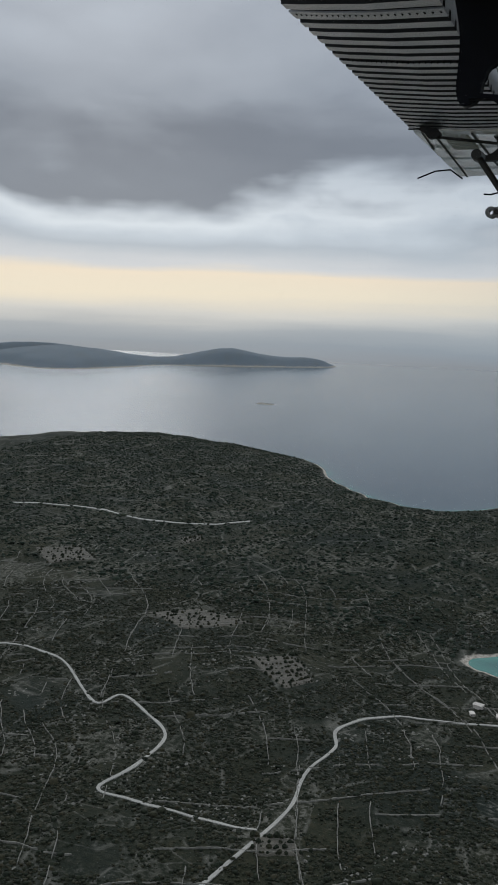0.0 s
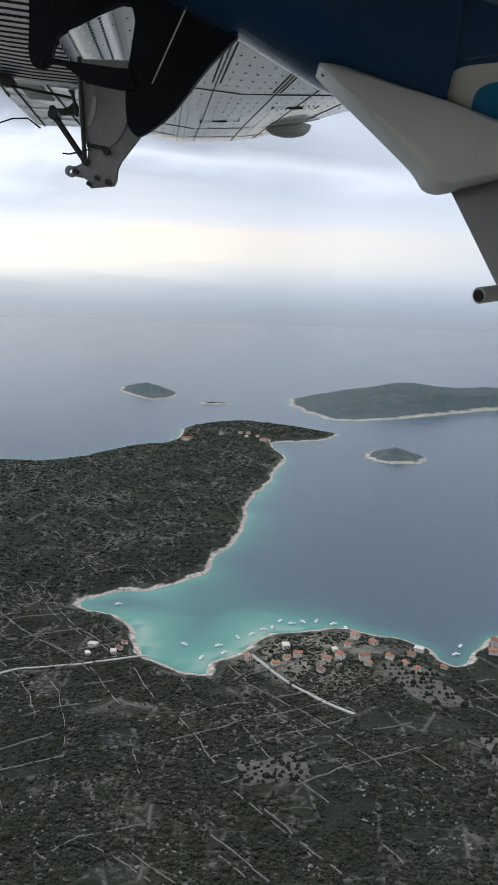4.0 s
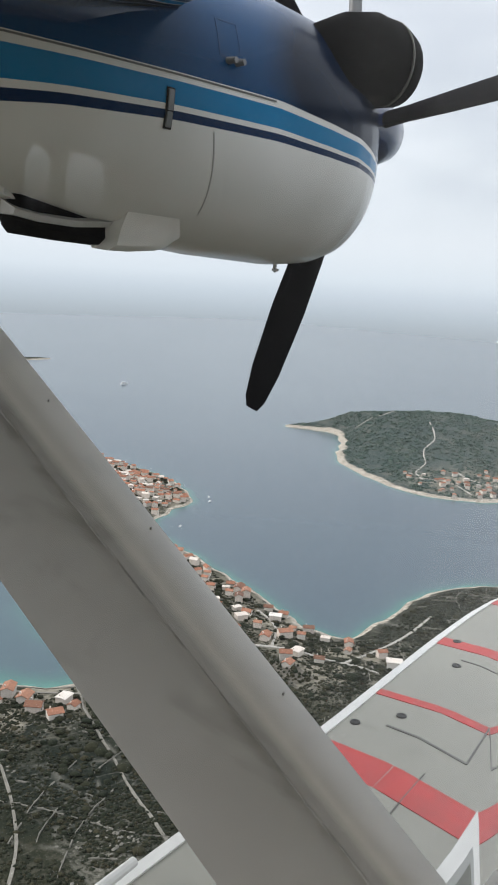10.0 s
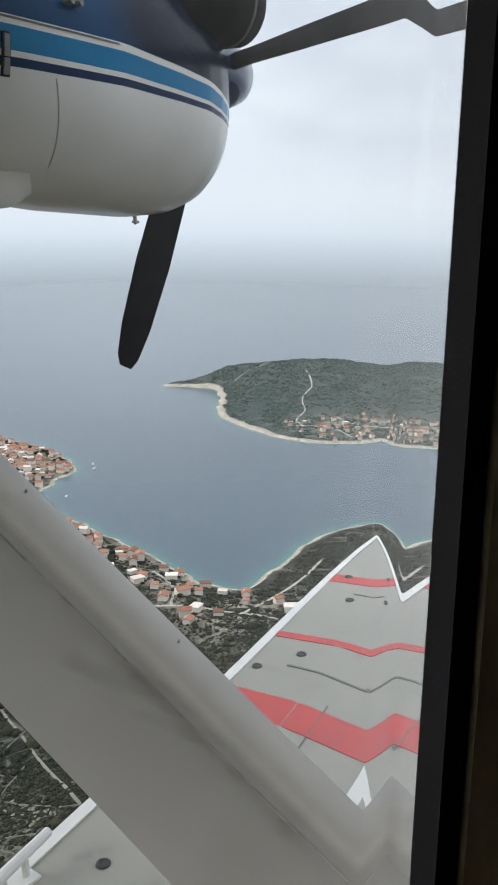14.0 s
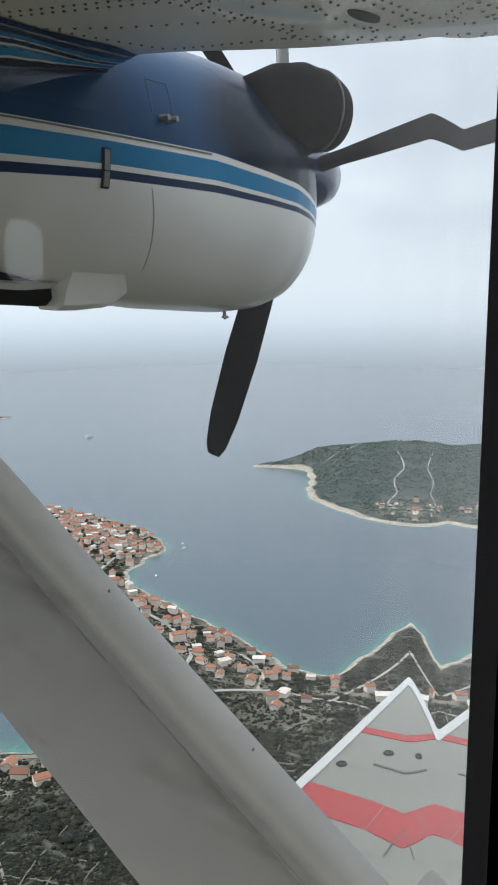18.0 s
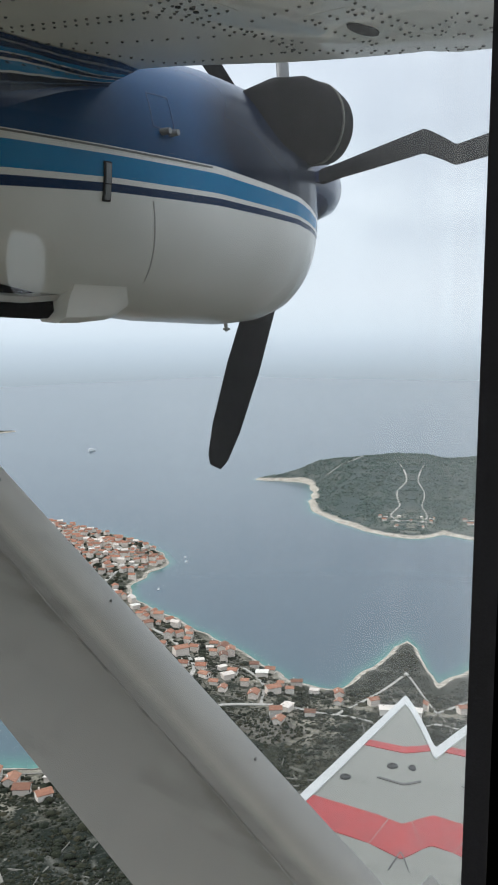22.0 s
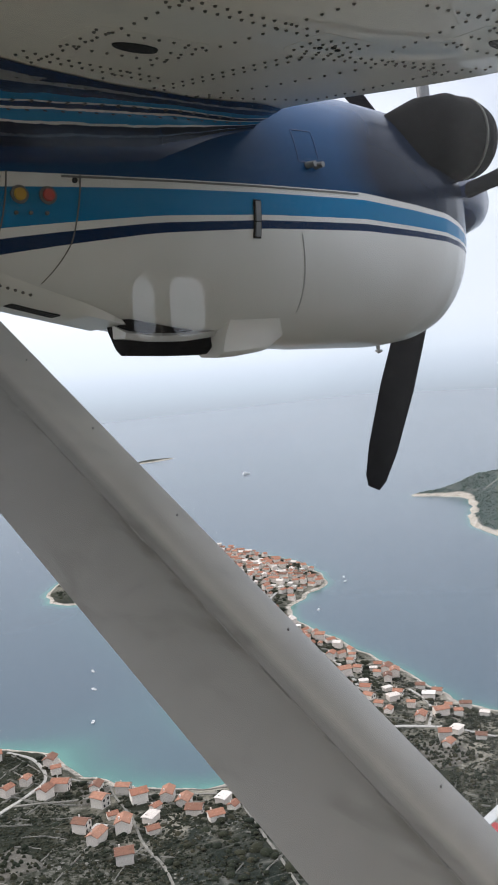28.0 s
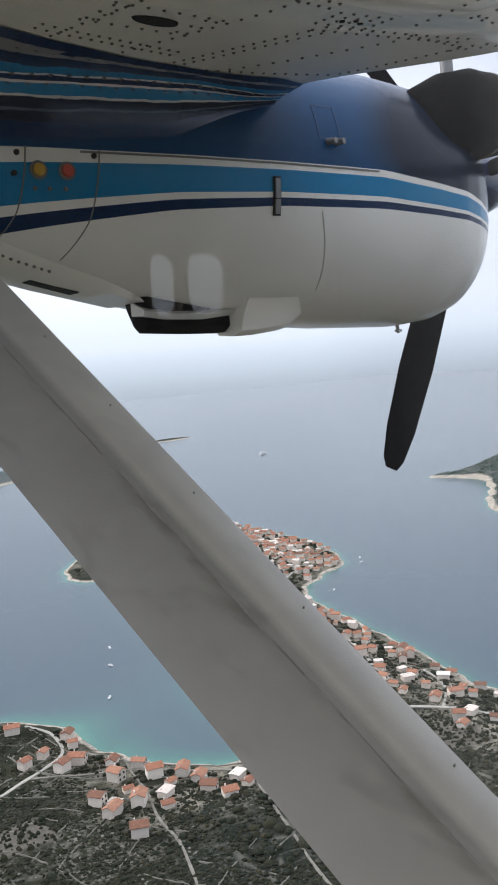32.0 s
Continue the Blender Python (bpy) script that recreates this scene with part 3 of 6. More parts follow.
def sea():
    xs = np.concatenate([np.linspace(-4900, -1600, 24, endpoint=False), np.arange(-1600, -300, 40), np.arange(-300, 1100, 9), np.arange(1100, 1700, 40), np.linspace(1700, 4900, 24)])
    ys = np.concatenate([np.linspace(-4900, 200, 20, endpoint=False), np.arange(200, 1500, 9), np.arange(1500, 2100, 40), np.linspace(2100, 4900, 20)])
    gx, gy = np.meshgrid(xs, ys)
    d = np.full(gx.shape, 1e6)
    for L in (main, isle, big):
        near = (np.abs(gx) < 1800) & (gy < 2200)
        d[near] = np.minimum(d[near], -shore_distance(gx[near], gy[near], L["line"]))
    bay = np.exp(-(((gx + 25) / 85) ** 2 + ((gy - 580) / 85) ** 2)) + 0.30 * np.exp(-(((gx - 20) / 50) ** 2 + ((gy - 850) / 240) ** 2)) + 0.45 * np.exp(-(((gx - 290) / 70) ** 2 + ((gy - 530) / 90) ** 2)) + 0.25 * np.exp(-(((gx - 370) / 60) ** 2 + ((gy - 720) / 140) ** 2))
    reach = 12 + 80 * np.clip(bay, 0, 1)
    shallow = np.exp(-np.clip(d, 0, None) / reach) * np.clip(0.62 + 0.5 * bay, 0, 1)
    shallow[d < 0] = np.where(d[d < 0] > -30, 0.7, 0.0)
    n, m = gx.shape
    i = np.arange(n * m).reshape(n, m)
    faces = np.stack([i[:-1, :-1], i[:-1, 1:], i[1:, 1:], i[1:, :-1]], -1).reshape(-1, 4)
    me = bpy.data.meshes.new("sea")
    me.from_pydata(np.stack([gx.ravel(), gy.ravel(), np.zeros(n * m)], 1).tolist(), [], faces.tolist())
    me.materials.append(SEA)
    me.attributes.new("shallow", "FLOAT", "POINT").data.foreach_set("value", shallow.ravel().astype(np.float32))
    me.update()
    tagged(new("water", me), "calm blue-grey sea, turquoise over sandy shallows", "sea", kind="structure")


sea()


# ---- the seaplane ----
plane = new("seaplane")
plane.location = (0, 0, ALT)
tagged(plane, "white and blue twin-engined high-wing seaplane in flight", "seaplane")

# engine nacelle: long axis along x, middle at y = NY
NY = 2.38
BOTTOM = [(0.45, 0.66), (0.70, 0.55), (0.94, 0.465), (1.07, 0.43), (1.35, 0.365), (1.7, 0.30), (2.1, 0.265), (2.46, 0.255), (2.58, 0.266), (2.66, 0.288), (2.73, 0.325), (2.78, 0.37), (2.82, 0.43), (2.845, 0.50), (2.855, 0.57)]
HALF = [(0.45, 0.30), (0.70, 0.36), (0.94, 0.39), (1.35, 0.415), (1.9, 0.425), (2.3, 0.42), (2.46, 0.405), (2.58, 0.365), (2.66, 0.325), (2.73, 0.28), (2.78, 0.24), (2.82, 0.20), (2.845, 0.16), (2.855, 0.12)]
TOP = [(0.45, 1.02), (1.0, 1.10), (2.2, 1.12), (2.5, 1.10), (2.7, 1.05), (2.78, 1.01), (2.82, 0.98), (2.845, 0.95), (2.855, 0.93)]
NAVY_LOW = [(0.45, 0.505), (0.87, 0.53), (1.3, 0.58), (1.65, 0.60), (2.06, 0.605), (2.5, 0.585), (2.86, 0.555)]
CREAM_TOP = [(0.45, 0.70), (0.87, 0.712), (1.65, 0.722), (2.06, 0.722), (2.5, 0.678), (2.86, 0.61)]


def livery():
    m = bpy.data.materials.new("livery_paint")
    m.use_nodes = True
    add, link = nodes_of(m.node_tree)
    b = add("ShaderNodeBsdfPrincipled", Roughness=0.22)
    b.inputs["Specular IOR Level"].default_value = 0.12
    at = add("ShaderNodeAttribute")
    at.attribute_name = "band"
    s = math_node(add, link, "MULTIPLY_ADD", at.outputs["Fac"], 0.25)
    s.node.inputs[2].default_value = 0.375
    cream, navy, sky = (0.78, 0.772, 0.735), (0.001, 0.022, 0.078), (0.004, 0.19, 0.40)
    col = ramp(add, [(0.0, cream), (0.375, navy), (0.421, cream), (0.452, sky), (0.578, cream), (0.622, (0.005, 0.056, 0.150))], True)
    link(s, col.inputs[0])
    co = add("ShaderNodeTexCoord")
    n = add("ShaderNodeTexNoise", Scale=2.5, Detail=6.0)
    link(co.outputs["Object"], n.inputs["Vector"])
    dirt = ramp_out(add, link, n.outputs[0], [(0.3, (0.86, 0.85, 0.83)), (0.65, (1.04, 1.04, 1.04))])
    # dark patch by the exhaust: its shadow and reflection, with soot, put into the colour
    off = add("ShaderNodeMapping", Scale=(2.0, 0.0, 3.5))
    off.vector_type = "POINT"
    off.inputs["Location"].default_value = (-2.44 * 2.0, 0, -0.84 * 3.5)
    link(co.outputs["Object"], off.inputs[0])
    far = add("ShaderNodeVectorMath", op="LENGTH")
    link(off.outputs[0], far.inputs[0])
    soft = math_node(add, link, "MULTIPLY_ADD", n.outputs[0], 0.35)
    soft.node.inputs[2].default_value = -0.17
    soot_and_shade = ramp_out(add, link, math_node(add, link, "ADD", far.outputs["Value"], soft), [(0.62, (0.16, 0.16, 0.18)), (0.98, (1, 1, 1))])
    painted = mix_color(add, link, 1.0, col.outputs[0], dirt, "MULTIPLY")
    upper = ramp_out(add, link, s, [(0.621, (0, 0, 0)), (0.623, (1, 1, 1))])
    link(mix_color(add, link, upper, painted, mix_color(add, link, 1.0, painted, soot_and_shade, "MULTIPLY")), b.inputs["Base Color"])
    rr = math_node(add, link, "MULTIPLY_ADD", n.outputs[0], 0.2)
    rr.node.inputs[2].default_value = 0.12
    link(rr, b.inputs["Roughness"])
    o = add("ShaderNodeOutputMaterial")
    link(b.outputs[0], o.inputs[0])
    return m


LIVERY = livery()
FAINT = surface("faint_cowl_joint", (0.46, 0.45, 0.42), 0.6)
LATCH = surface("dull_latch_metal", (0.22, 0.22, 0.22), 0.5, metal=0.2)
HATCHLINE = surface("hatch_edge_paint", (0.004, 0.035, 0.12), 0.4)


def nacelle_ring(x, n=72):
    zb, w, zt = interp(x, BOTTOM), interp(x, HALF), interp(x, TOP)
    zm = 0.5 * (zb + zt) - 0.02
    ring = []
    for k in range(n):
        a = 2 * math.pi * k / n
        c, s = math.cos(a), math.sin(a)
        p = 2.35
        u = math.copysign(abs(s) ** (2 / p), s)
        v = math.copysign(abs(c) ** (2 / p), c)
        ring.append((x, NY + w * u, zm + ((zt - zm) if v > 0 else (zm - zb)) * v))
    return ring


def nacelle_side(x, z):
    """The y of the near side of the nacelle at that place."""
    zb, w, zt = interp(x, BOTTOM), interp(x, HALF), interp(x, TOP)
    zm = 0.5 * (zb + zt) - 0.02
    v = (z - zm) / ((zt - zm) if z > zm else (zm - zb))
    return NY - w * max(0.0, 1 - abs(v) ** 2.35) ** (1 / 2.35)


def add_band(ob):
    me = ob.data
    v = np.empty(len(me.vertices) * 3, np.float32)
    me.vertices.foreach_get("co", v)
    v = v.reshape(-1, 3)
    lo = np.array([interp(x, NAVY_LOW) for x in v[:, 0]])
    hi = np.array([interp(x, CREAM_TOP) for x in v[:, 0]])
    # the stripes curl down where they end at the strut fairing
    start = 0.50 + np.clip(0.72 - v[:, 2], 0, None) * 1.9
    z = v[:, 2] + 3.5 * np.clip(start - v[:, 0], 0, 0.3) ** 2
    me.attributes.new("band", "FLOAT", "POINT").data.foreach_set("value", ((z - lo) / (hi - lo)).astype(np.float32))


bm = bmesh.new()
loft(bm, [nacelle_ring(x, 160) for x in np.concatenate([np.linspace(0.45, 2.46, 40), np.linspace(2.49, 2.78, 20), [2.80, 2.82, 2.835, 2.845, 2.855]])])
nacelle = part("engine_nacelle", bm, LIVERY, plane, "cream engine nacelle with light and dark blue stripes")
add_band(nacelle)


def on_side(x, z, off=0.004):
    return Vector((x, nacelle_side(x, z) - off, z))


def strip_on_side(name, pts, width, material, label="", off=0.004):
    bm = bmesh.new()
    rows = []
    for (x, z), (x2, z2) in zip(pts, pts[1:] + [(2 * pts[-1][0] - pts[-2][0], 2 * pts[-1][1] - pts[-2][1])]):
        d = Vector((x2 - x, z2 - z)).normalized()
        nx, nz = -d.y * width / 2, d.x * width / 2
        rows.append((bm.verts.new(on_side(x + nx, z + nz, off)), bm.verts.new(on_side(x - nx, z - nz, off))))
    for a, b in zip(rows, rows[1:]):
        bm.faces.new((a[0], a[1], b[1], b[0]))
    ext = bmesh.ops.extrude_face_region(bm, geom=bm.faces[:])
    bmesh.ops.translate(bm, verts=[v for v in ext["geom"] if isinstance(v, bmesh.types.BMVert)], vec=(0, off * 0.9, 0))
    return part(name, bm, material, nacelle, label, smooth=False)


# cowl seams, hinge strip, latch, caps and drain
strip_on_side("cowl_seam", [(x, interp(x, CREAM_TOP) - 0.006) for x in np.linspace(1.04, 2.03, 20)], 0.005, SEAM, "dark upper cowl seam", 0.002)
strip_on_side("panel_seam", [(1.09 - 0.02 * s - 0.10 * max(0, s - 0.6) ** 1.2, 0.715 - 0.26 * s) for s in np.linspace(0, 1, 14)], 0.003, SEAM, "", 0.0026)
strip_on_side("panel_seam", [(0.905 - 0.01 * s - 0.10 * max(0, s - 0.6) ** 1.2, 0.715 - 0.23 * s) for s in np.linspace(0, 1, 14)], 0.003, SEAM, "", 0.0026)
strip_on_side("cowl_joint", [(1.79 + 0.06 * s, 0.59 - 0.22 * s) for s in np.linspace(0, 1, 14)], 0.0035, FAINT, "", 0.002)
strip_on_side("latch_backing", [(1.625, z) for z in np.linspace(0.572, 0.678, 6)], 0.026, DARKHOLE, "dark latch recess", 0.004)
strip_on_side("latch", [(1.625, z) for z in np.linspace(0.577, 0.616, 6)], 0.017, LATCH, "grey metal cowl latch", 0.008)
strip_on_side("latch", [(1.625, z) for z in np.linspace(0.620, 0.673, 6)], 0.017, LATCH, "grey metal cowl latch", 0.008)
for hx0, hz0, hx1, hz1 in ((1.80, 0.80, 1.80, 0.90), (1.88, 0.80, 1.88, 0.90), (1.80, 0.80, 1.88, 0.80), (1.80, 0.90, 1.88, 0.90)):
    strip_on_side("hatch_joint", [(hx0 + (hx1 - hx0) * k / 4, hz0 + (hz1 - hz0) * k / 4) for k in range(5)], 0.0025, HATCHLINE, "", 0.0015)
for cx, mat, lab in ((0.935, YELLOW, "yellow round cap"), (1.005, REDCAP, "red round cap")):
    bm = bmesh.new()
    p = on_side(cx, 0.662, 0.0)
    rod(bm, p, p + Vector((0, -0.012, 0)), 0.017, 0.014, 16)
    part("cap", bm, mat, nacelle, lab)
    bm = bmesh.new()
    rod(bm, p, p + Vector((0, -0.006, 0)), 0.022, 0.022, 16)
    part("cap_ring", bm, SEAM, nacelle)
for cx in (0.93, 0.965, 1.005):
    bm = bmesh.new()
    p = on_side(cx, 0.622, 0.0)
    rod(bm, p, p + Vector((0, -0.006, 0)), 0.005, 0.005, 8)
    part("screw", bm, RIVET, nacelle)
for cx, cz in ((0.885, 0.70), (0.88, 0.655), (0.80, 0.515), (0.79, 0.50), (1.075, 0.70)):
    bm = bmesh.new()
    p = on_side(cx, cz, 0.0)
    rod(bm, p + Vector((0, 0.003, 0)), p + Vector((0, -0.005, 0)), 0.0075, 0.006, 10)
    part("screw", bm, DARKHOLE, nacelle, "dark panel screw")
bm = bmesh.new()
rod(bm, (2.48, 2.35, 0.262), (2.485, 2.35, 0.228), 0.008, 0.006)
rod(bm, (2.47, 2.35, 0.237), (2.50, 2.35, 0.237), 0.005, 0.005)
part("drain", bm, ALLOY, nacelle, "small metal drain pipe")
for dx in (0.0, 0.045):
    bm = bmesh.new()
    p = on_side(1.83 + dx * 0.7, 0.79, 0.0)
    rod(bm, p + Vector((0, 0.01, 0)), p + Vector((0.008, -0.028, 0)), 0.011, 0.009)
    part("knob", bm, LATCH, nacelle, "small metal vent knob")

# cooler duct beneath the nacelle
bm = bmesh.new()
rings = []
for x, zt, zb, y0, y1 in ((1.326, 0.40, 0.325, 2.25, 2.36), (1.345, 0.40, 0.276, 2.235, 2.36), (1.5, 0.42, 0.268, 2.23, 2.38), (1.68, 0.40, 0.264, 2.23, 2.40)):
    rings.append([(x, y0, zt), (x, y0 + 0.02, zb + 0.02), (x, y0 + 0.05, zb), (x, y1 - 0.05, zb), (x, y1 - 0.02, zb + 0.02), (x, y1, zt)])
loft(bm, rings)
part("cooler_outlet", bm, SOOT, nacelle, "sooty dark cooler outlet")
bm = bmesh.new()
rings = []
for x, yt, zt, ym, zm, zb in ((1.632, 2.138, 0.359, 2.182, 0.313, 0.249), (1.70, 2.122, 0.356, 2.175, 0.312, 0.250), (1.80, 2.108, 0.354, 2.17, 0.311, 0.260), (1.835, 2.14, 0.338, 2.175, 0.308, 0.267), (1.875, 2.19, 0.308, 2.20, 0.301, 0.279)):
    rings.append([(x, yt + 0.03, zt + 0.012), (x, yt, zt), (x + (0.010 if x < 1.65 else 0), ym, zm), (x + (0.010 if x < 1.65 else 0), ym + 0.018, zb + 0.016), (x, ym + 0.05, zb), (x, 2.31, zb + 0.006), (x, 2.36, zb + 0.05)])
loft(bm, rings)
part("cooler_scoop", bm, WHITE, nacelle, "cream cooler scoop")
bm = bmesh.new()
loft(bm, [[(x, 2.222 - 0.004 * k, z), (x, 2.232, z - 0.016), (x, 2.30, z - 0.012), (x, 2.30, z + 0.03)] for k, (x, z) in enumerate(((1.318, 0.338), (1.40, 0.326), (1.52, 0.322), (1.64, 0.332)))])
part("outlet_lip", bm, GREYWHITE, nacelle, "pale lip along the cooler outlet")
# flat pale keel panel behind the outlet
bm = bmesh.new()
rings = []
for x in np.linspace(0.87, 1.33, 14):
    zb, h = interp(x, BOTTOM), interp(x, [(0.87, 0.035), (1.0, 0.03), (1.2, 0.02), (1.33, 0.008)])
    y = nacelle_side(x, zb + h)
    rings.append([(x, y - 0.004, zb + h), (x, min(y + 0.10, 2.24), zb - 0.006), (x, 2.46, zb - 0.006), (x, 2.46, zb + h)])
loft(bm, rings)
keel = part("keel_panel", bm, WHITE, nacelle, "pale flat panel beneath the nacelle")
for k in range(8):
    x = 0.885 + 0.021 * k
    zb, h = interp(x, BOTTOM), interp(x, [(0.87, 0.035), (1.0, 0.03), (1.2, 0.02)])
    y0, y1 = nacelle_side(x, zb + h) - 0.004, min(nacelle_side(x, zb + h) + 0.10, 2.24)
    p = Vector((x, y0 + (y1 - y0) * 0.55, zb + h - (h + 0.006) * 0.55))
    bm = bmesh.new()
    rod(bm, p + Vector((0, 0.002, 0.002)), p + Vector((0, -0.003, -0.003)), 0.005, 0.004, 8)
    part("screw", bm, SEAM, keel)
bm = bmesh.new()
plate(bm, [(1.02, 0.440), (1.16, 0.404), (1.16, 0.399), (1.02, 0.435)], 2.31, 2.37)
part("vent_slot", bm, DARKHOLE, nacelle)

# exhaust stub
bm = bmesh.new()
ex = [((2.27, 2.15, 0.91), 0.04, 0.08), ((2.34, 2.10, 0.925), 0.08, 0.11), ((2.43, 2.06, 0.948), 0.115, 0.135), ((2.55, 2.05, 0.965), 0.13, 0.145), ((2.68, 2.06, 0.968), 0.13, 0.145), ((2.75, 2.07, 0.968), 0.12, 0.13), ((2.79, 2.09, 0.966), 0.09, 0.10), ((2.80, 2.10, 0.966), 0.05, 0.05)]
loft(bm, [[(c[0], c[1] + ry * math.cos(a), c[2] + rz * math.sin(a)) for a in np.linspace(0, 2 * math.pi, 28)[:-1]] for c, ry, rz in ex])
exhaust = part("exhaust", bm, SOOT, nacelle, "sooty black exhaust stub")
for x in (2.56, 2.66):
    bm = bmesh.new()
    loft(bm, [[(x + dx, 2.055 + (r - 0.012) * math.cos(a), 0.966 + (r + 0.003) * math.sin(a)) for a in np.linspace(0, 2 * math.pi, 28)[:-1]] for dx, r in ((-0.003, 0.138), (-0.003, 0.1445), (0.003, 0.1445), (0.003, 0.138))], caps=False)
    part("weld", bm, RIVET, exhaust)
bm = bmesh.new()
rod(bm, (2.48, 2.05, 1.05), (2.48, 2.06, 1.25), 0.022, 0.022, 12)
part("stay", bm, LATCH, nacelle, "grey exhaust stay")

# spinner and propeller at rest
prop = new("propeller")
prop.parent = plane
HUB = Vector((2.93, NY, 0.82))
bm = bmesh.new()
loft(bm, [[(HUB.x + dx, HUB.y + r * math.cos(a), HUB.z + r * math.sin(a)) for a in np.linspace(0, 2 * math.pi, 28)[:-1]] for dx, r in ((-0.10, 0.16), (0.0, 0.16), (0.08, 0.145), (0.18, 0.11), (0.25, 0.05), (0.265, 0.01))])
part("spinner", bm, NAVY, prop, "dark blue spinner")
for turn in (82, 202, 322):
    bm = bmesh.new()
    rings = []
    for r, chord, thick, pitch in ((0.10, 0.07, 0.06, 50), (0.25, 0.09, 0.05, 45), (0.45, 0.13, 0.035, 40), (0.8, 0.15, 0.022, 33), (1.1, 0.135, 0.015, 28), (1.25, 0.10, 0.01, 26), (1.30, 0.06, 0.006, 18)):
        ring = []
        for k in range(12):
            a = 2 * math.pi * k / 12
            u, v = chord / 2 * math.cos(a), thick / 2 * math.sin(a)
            p = radians(pitch)
            ring.append(Vector((u * math.sin(p) + v * math.cos(p), u * math.cos(p) - v * math.sin(p), r)))
        rings.append(ring)
    q = Matrix.Translation(HUB) @ Matrix.Rotation(radians(turn), 4, "X")
    loft(bm, [[q @ p for p in ring] for ring in rings])
    part("blade", bm, BLADE, prop, "black propeller blade")

# wing: lower skin rises towards the tip
def wing_z(y):
    return 0.85 + 0.073 * (y - 1.35)


def sweep(y):
    return -0.115 * max(0.0, y - 1.4)


def wing_ring(y):
    dz = wing_z(y)
    # near the nacelle the leading edge sweeps back, and its underside stays flat up to the nose
    lead = interp(y, [(-1.4, 2.06), (1.0, 2.04), (1.2, 2.02), (1.5, 1.92), (1.8, 1.79), (2.3, 1.74), (2.9, 1.90), (7.4, 1.70)])
    round_off = interp(y, [(1.9, 0.25), (2.8, 1.0)])
    tail = -0.46
    low = [(tail, 0.10), (tail + 0.25, 0.045), (0.3, 0.0), (0.9, -0.01), (1.35, 0.0), (1.62, 0.02 * round_off), (1.80, 0.05 * round_off), (1.90, 0.085 * round_off), (1.95, 0.05 + 0.075 * round_off), (1.97, 0.11 + 0.06 * round_off)]
    top = [(1.95, 0.22), (1.85, 0.28), (1.6, 0.34), (1.0, 0.38), (0.3, 0.33), (tail, 0.16)]
    # the tip is raked back and slightly twisted
    rake, twist = interp(y, [(4.2, 1.0), (5.0, 0.9), (5.7, 0.79), (7.4, 0.64)]), interp(y, [(3.0, 0.0), (6.0, 0.10)])
    chord = [(tail + ((x if x < 1.0 else 1.0 + (x - 1.0) * (lead - 1.0) / 0.97) - tail) * rake, z) for x, z in low + top]
    return [(x + sweep(y), y, dz + z + twist * max(0.0, x - 0.2)) for x, z in chord]


bm = bmesh.new()
loft(bm, [wing_ring(y) for y in np.concatenate([np.linspace(-1.4, 0.6, 8), np.linspace(0.8, 2.8, 26), np.linspace(3.1, 7.4, 15)])] + [[(x, 7.5, wing_z(7.5) + 0.12 + (z - wing_z(7.4) - 0.12) * 0.6) for x, y, z in wing_ring(7.4)]])
wing = part("wing", bm, WINGPAINT, plane, "white riveted metal wing underside")


def under(x, y):
    """Height of the wing's lower skin."""
    r = wing_ring(y)[:10]
    return float(np.interp(x, [p[0] for p in r], [p[2] for p in r]))


def rivet_rows(name, rows, radius, label):
    """Rivet heads along straight rows on the lower skin, joined."""
    verts, faces = [], []
    for (xa, ya), (xb, yb), step in rows:
        n = max(2, int(math.hypot(xb - xa, yb - ya) / step))
        for k in range(n + 1):
            x, y = xa + (xb - xa) * k / n, ya + (yb - ya) * k / n
            x += sweep(y)
            if x > wing_ring(y)[8][0] - 0.015:
                continue
            z = under(x, y)
            b = len(verts)
            for a in range(6):
                verts.append((x + radius * math.cos(a * math.pi / 3), y + radius * math.sin(a * math.pi / 3), z - 0.0008))
            for a in range(6):
                verts.append((x + radius * 0.6 * math.cos(a * math.pi / 3), y + radius * 0.6 * math.sin(a * math.pi / 3), z - 0.0035))
            faces += [(b + a, b + (a + 1) % 6, b + 6 + (a + 1) % 6, b + 6 + a) for a in range(6)] + [tuple(b + 6 + a for a in range(6))]
    tagged(mesh_object(name, verts, faces, RIVET, wing, label), kind="stuff")


inner = []
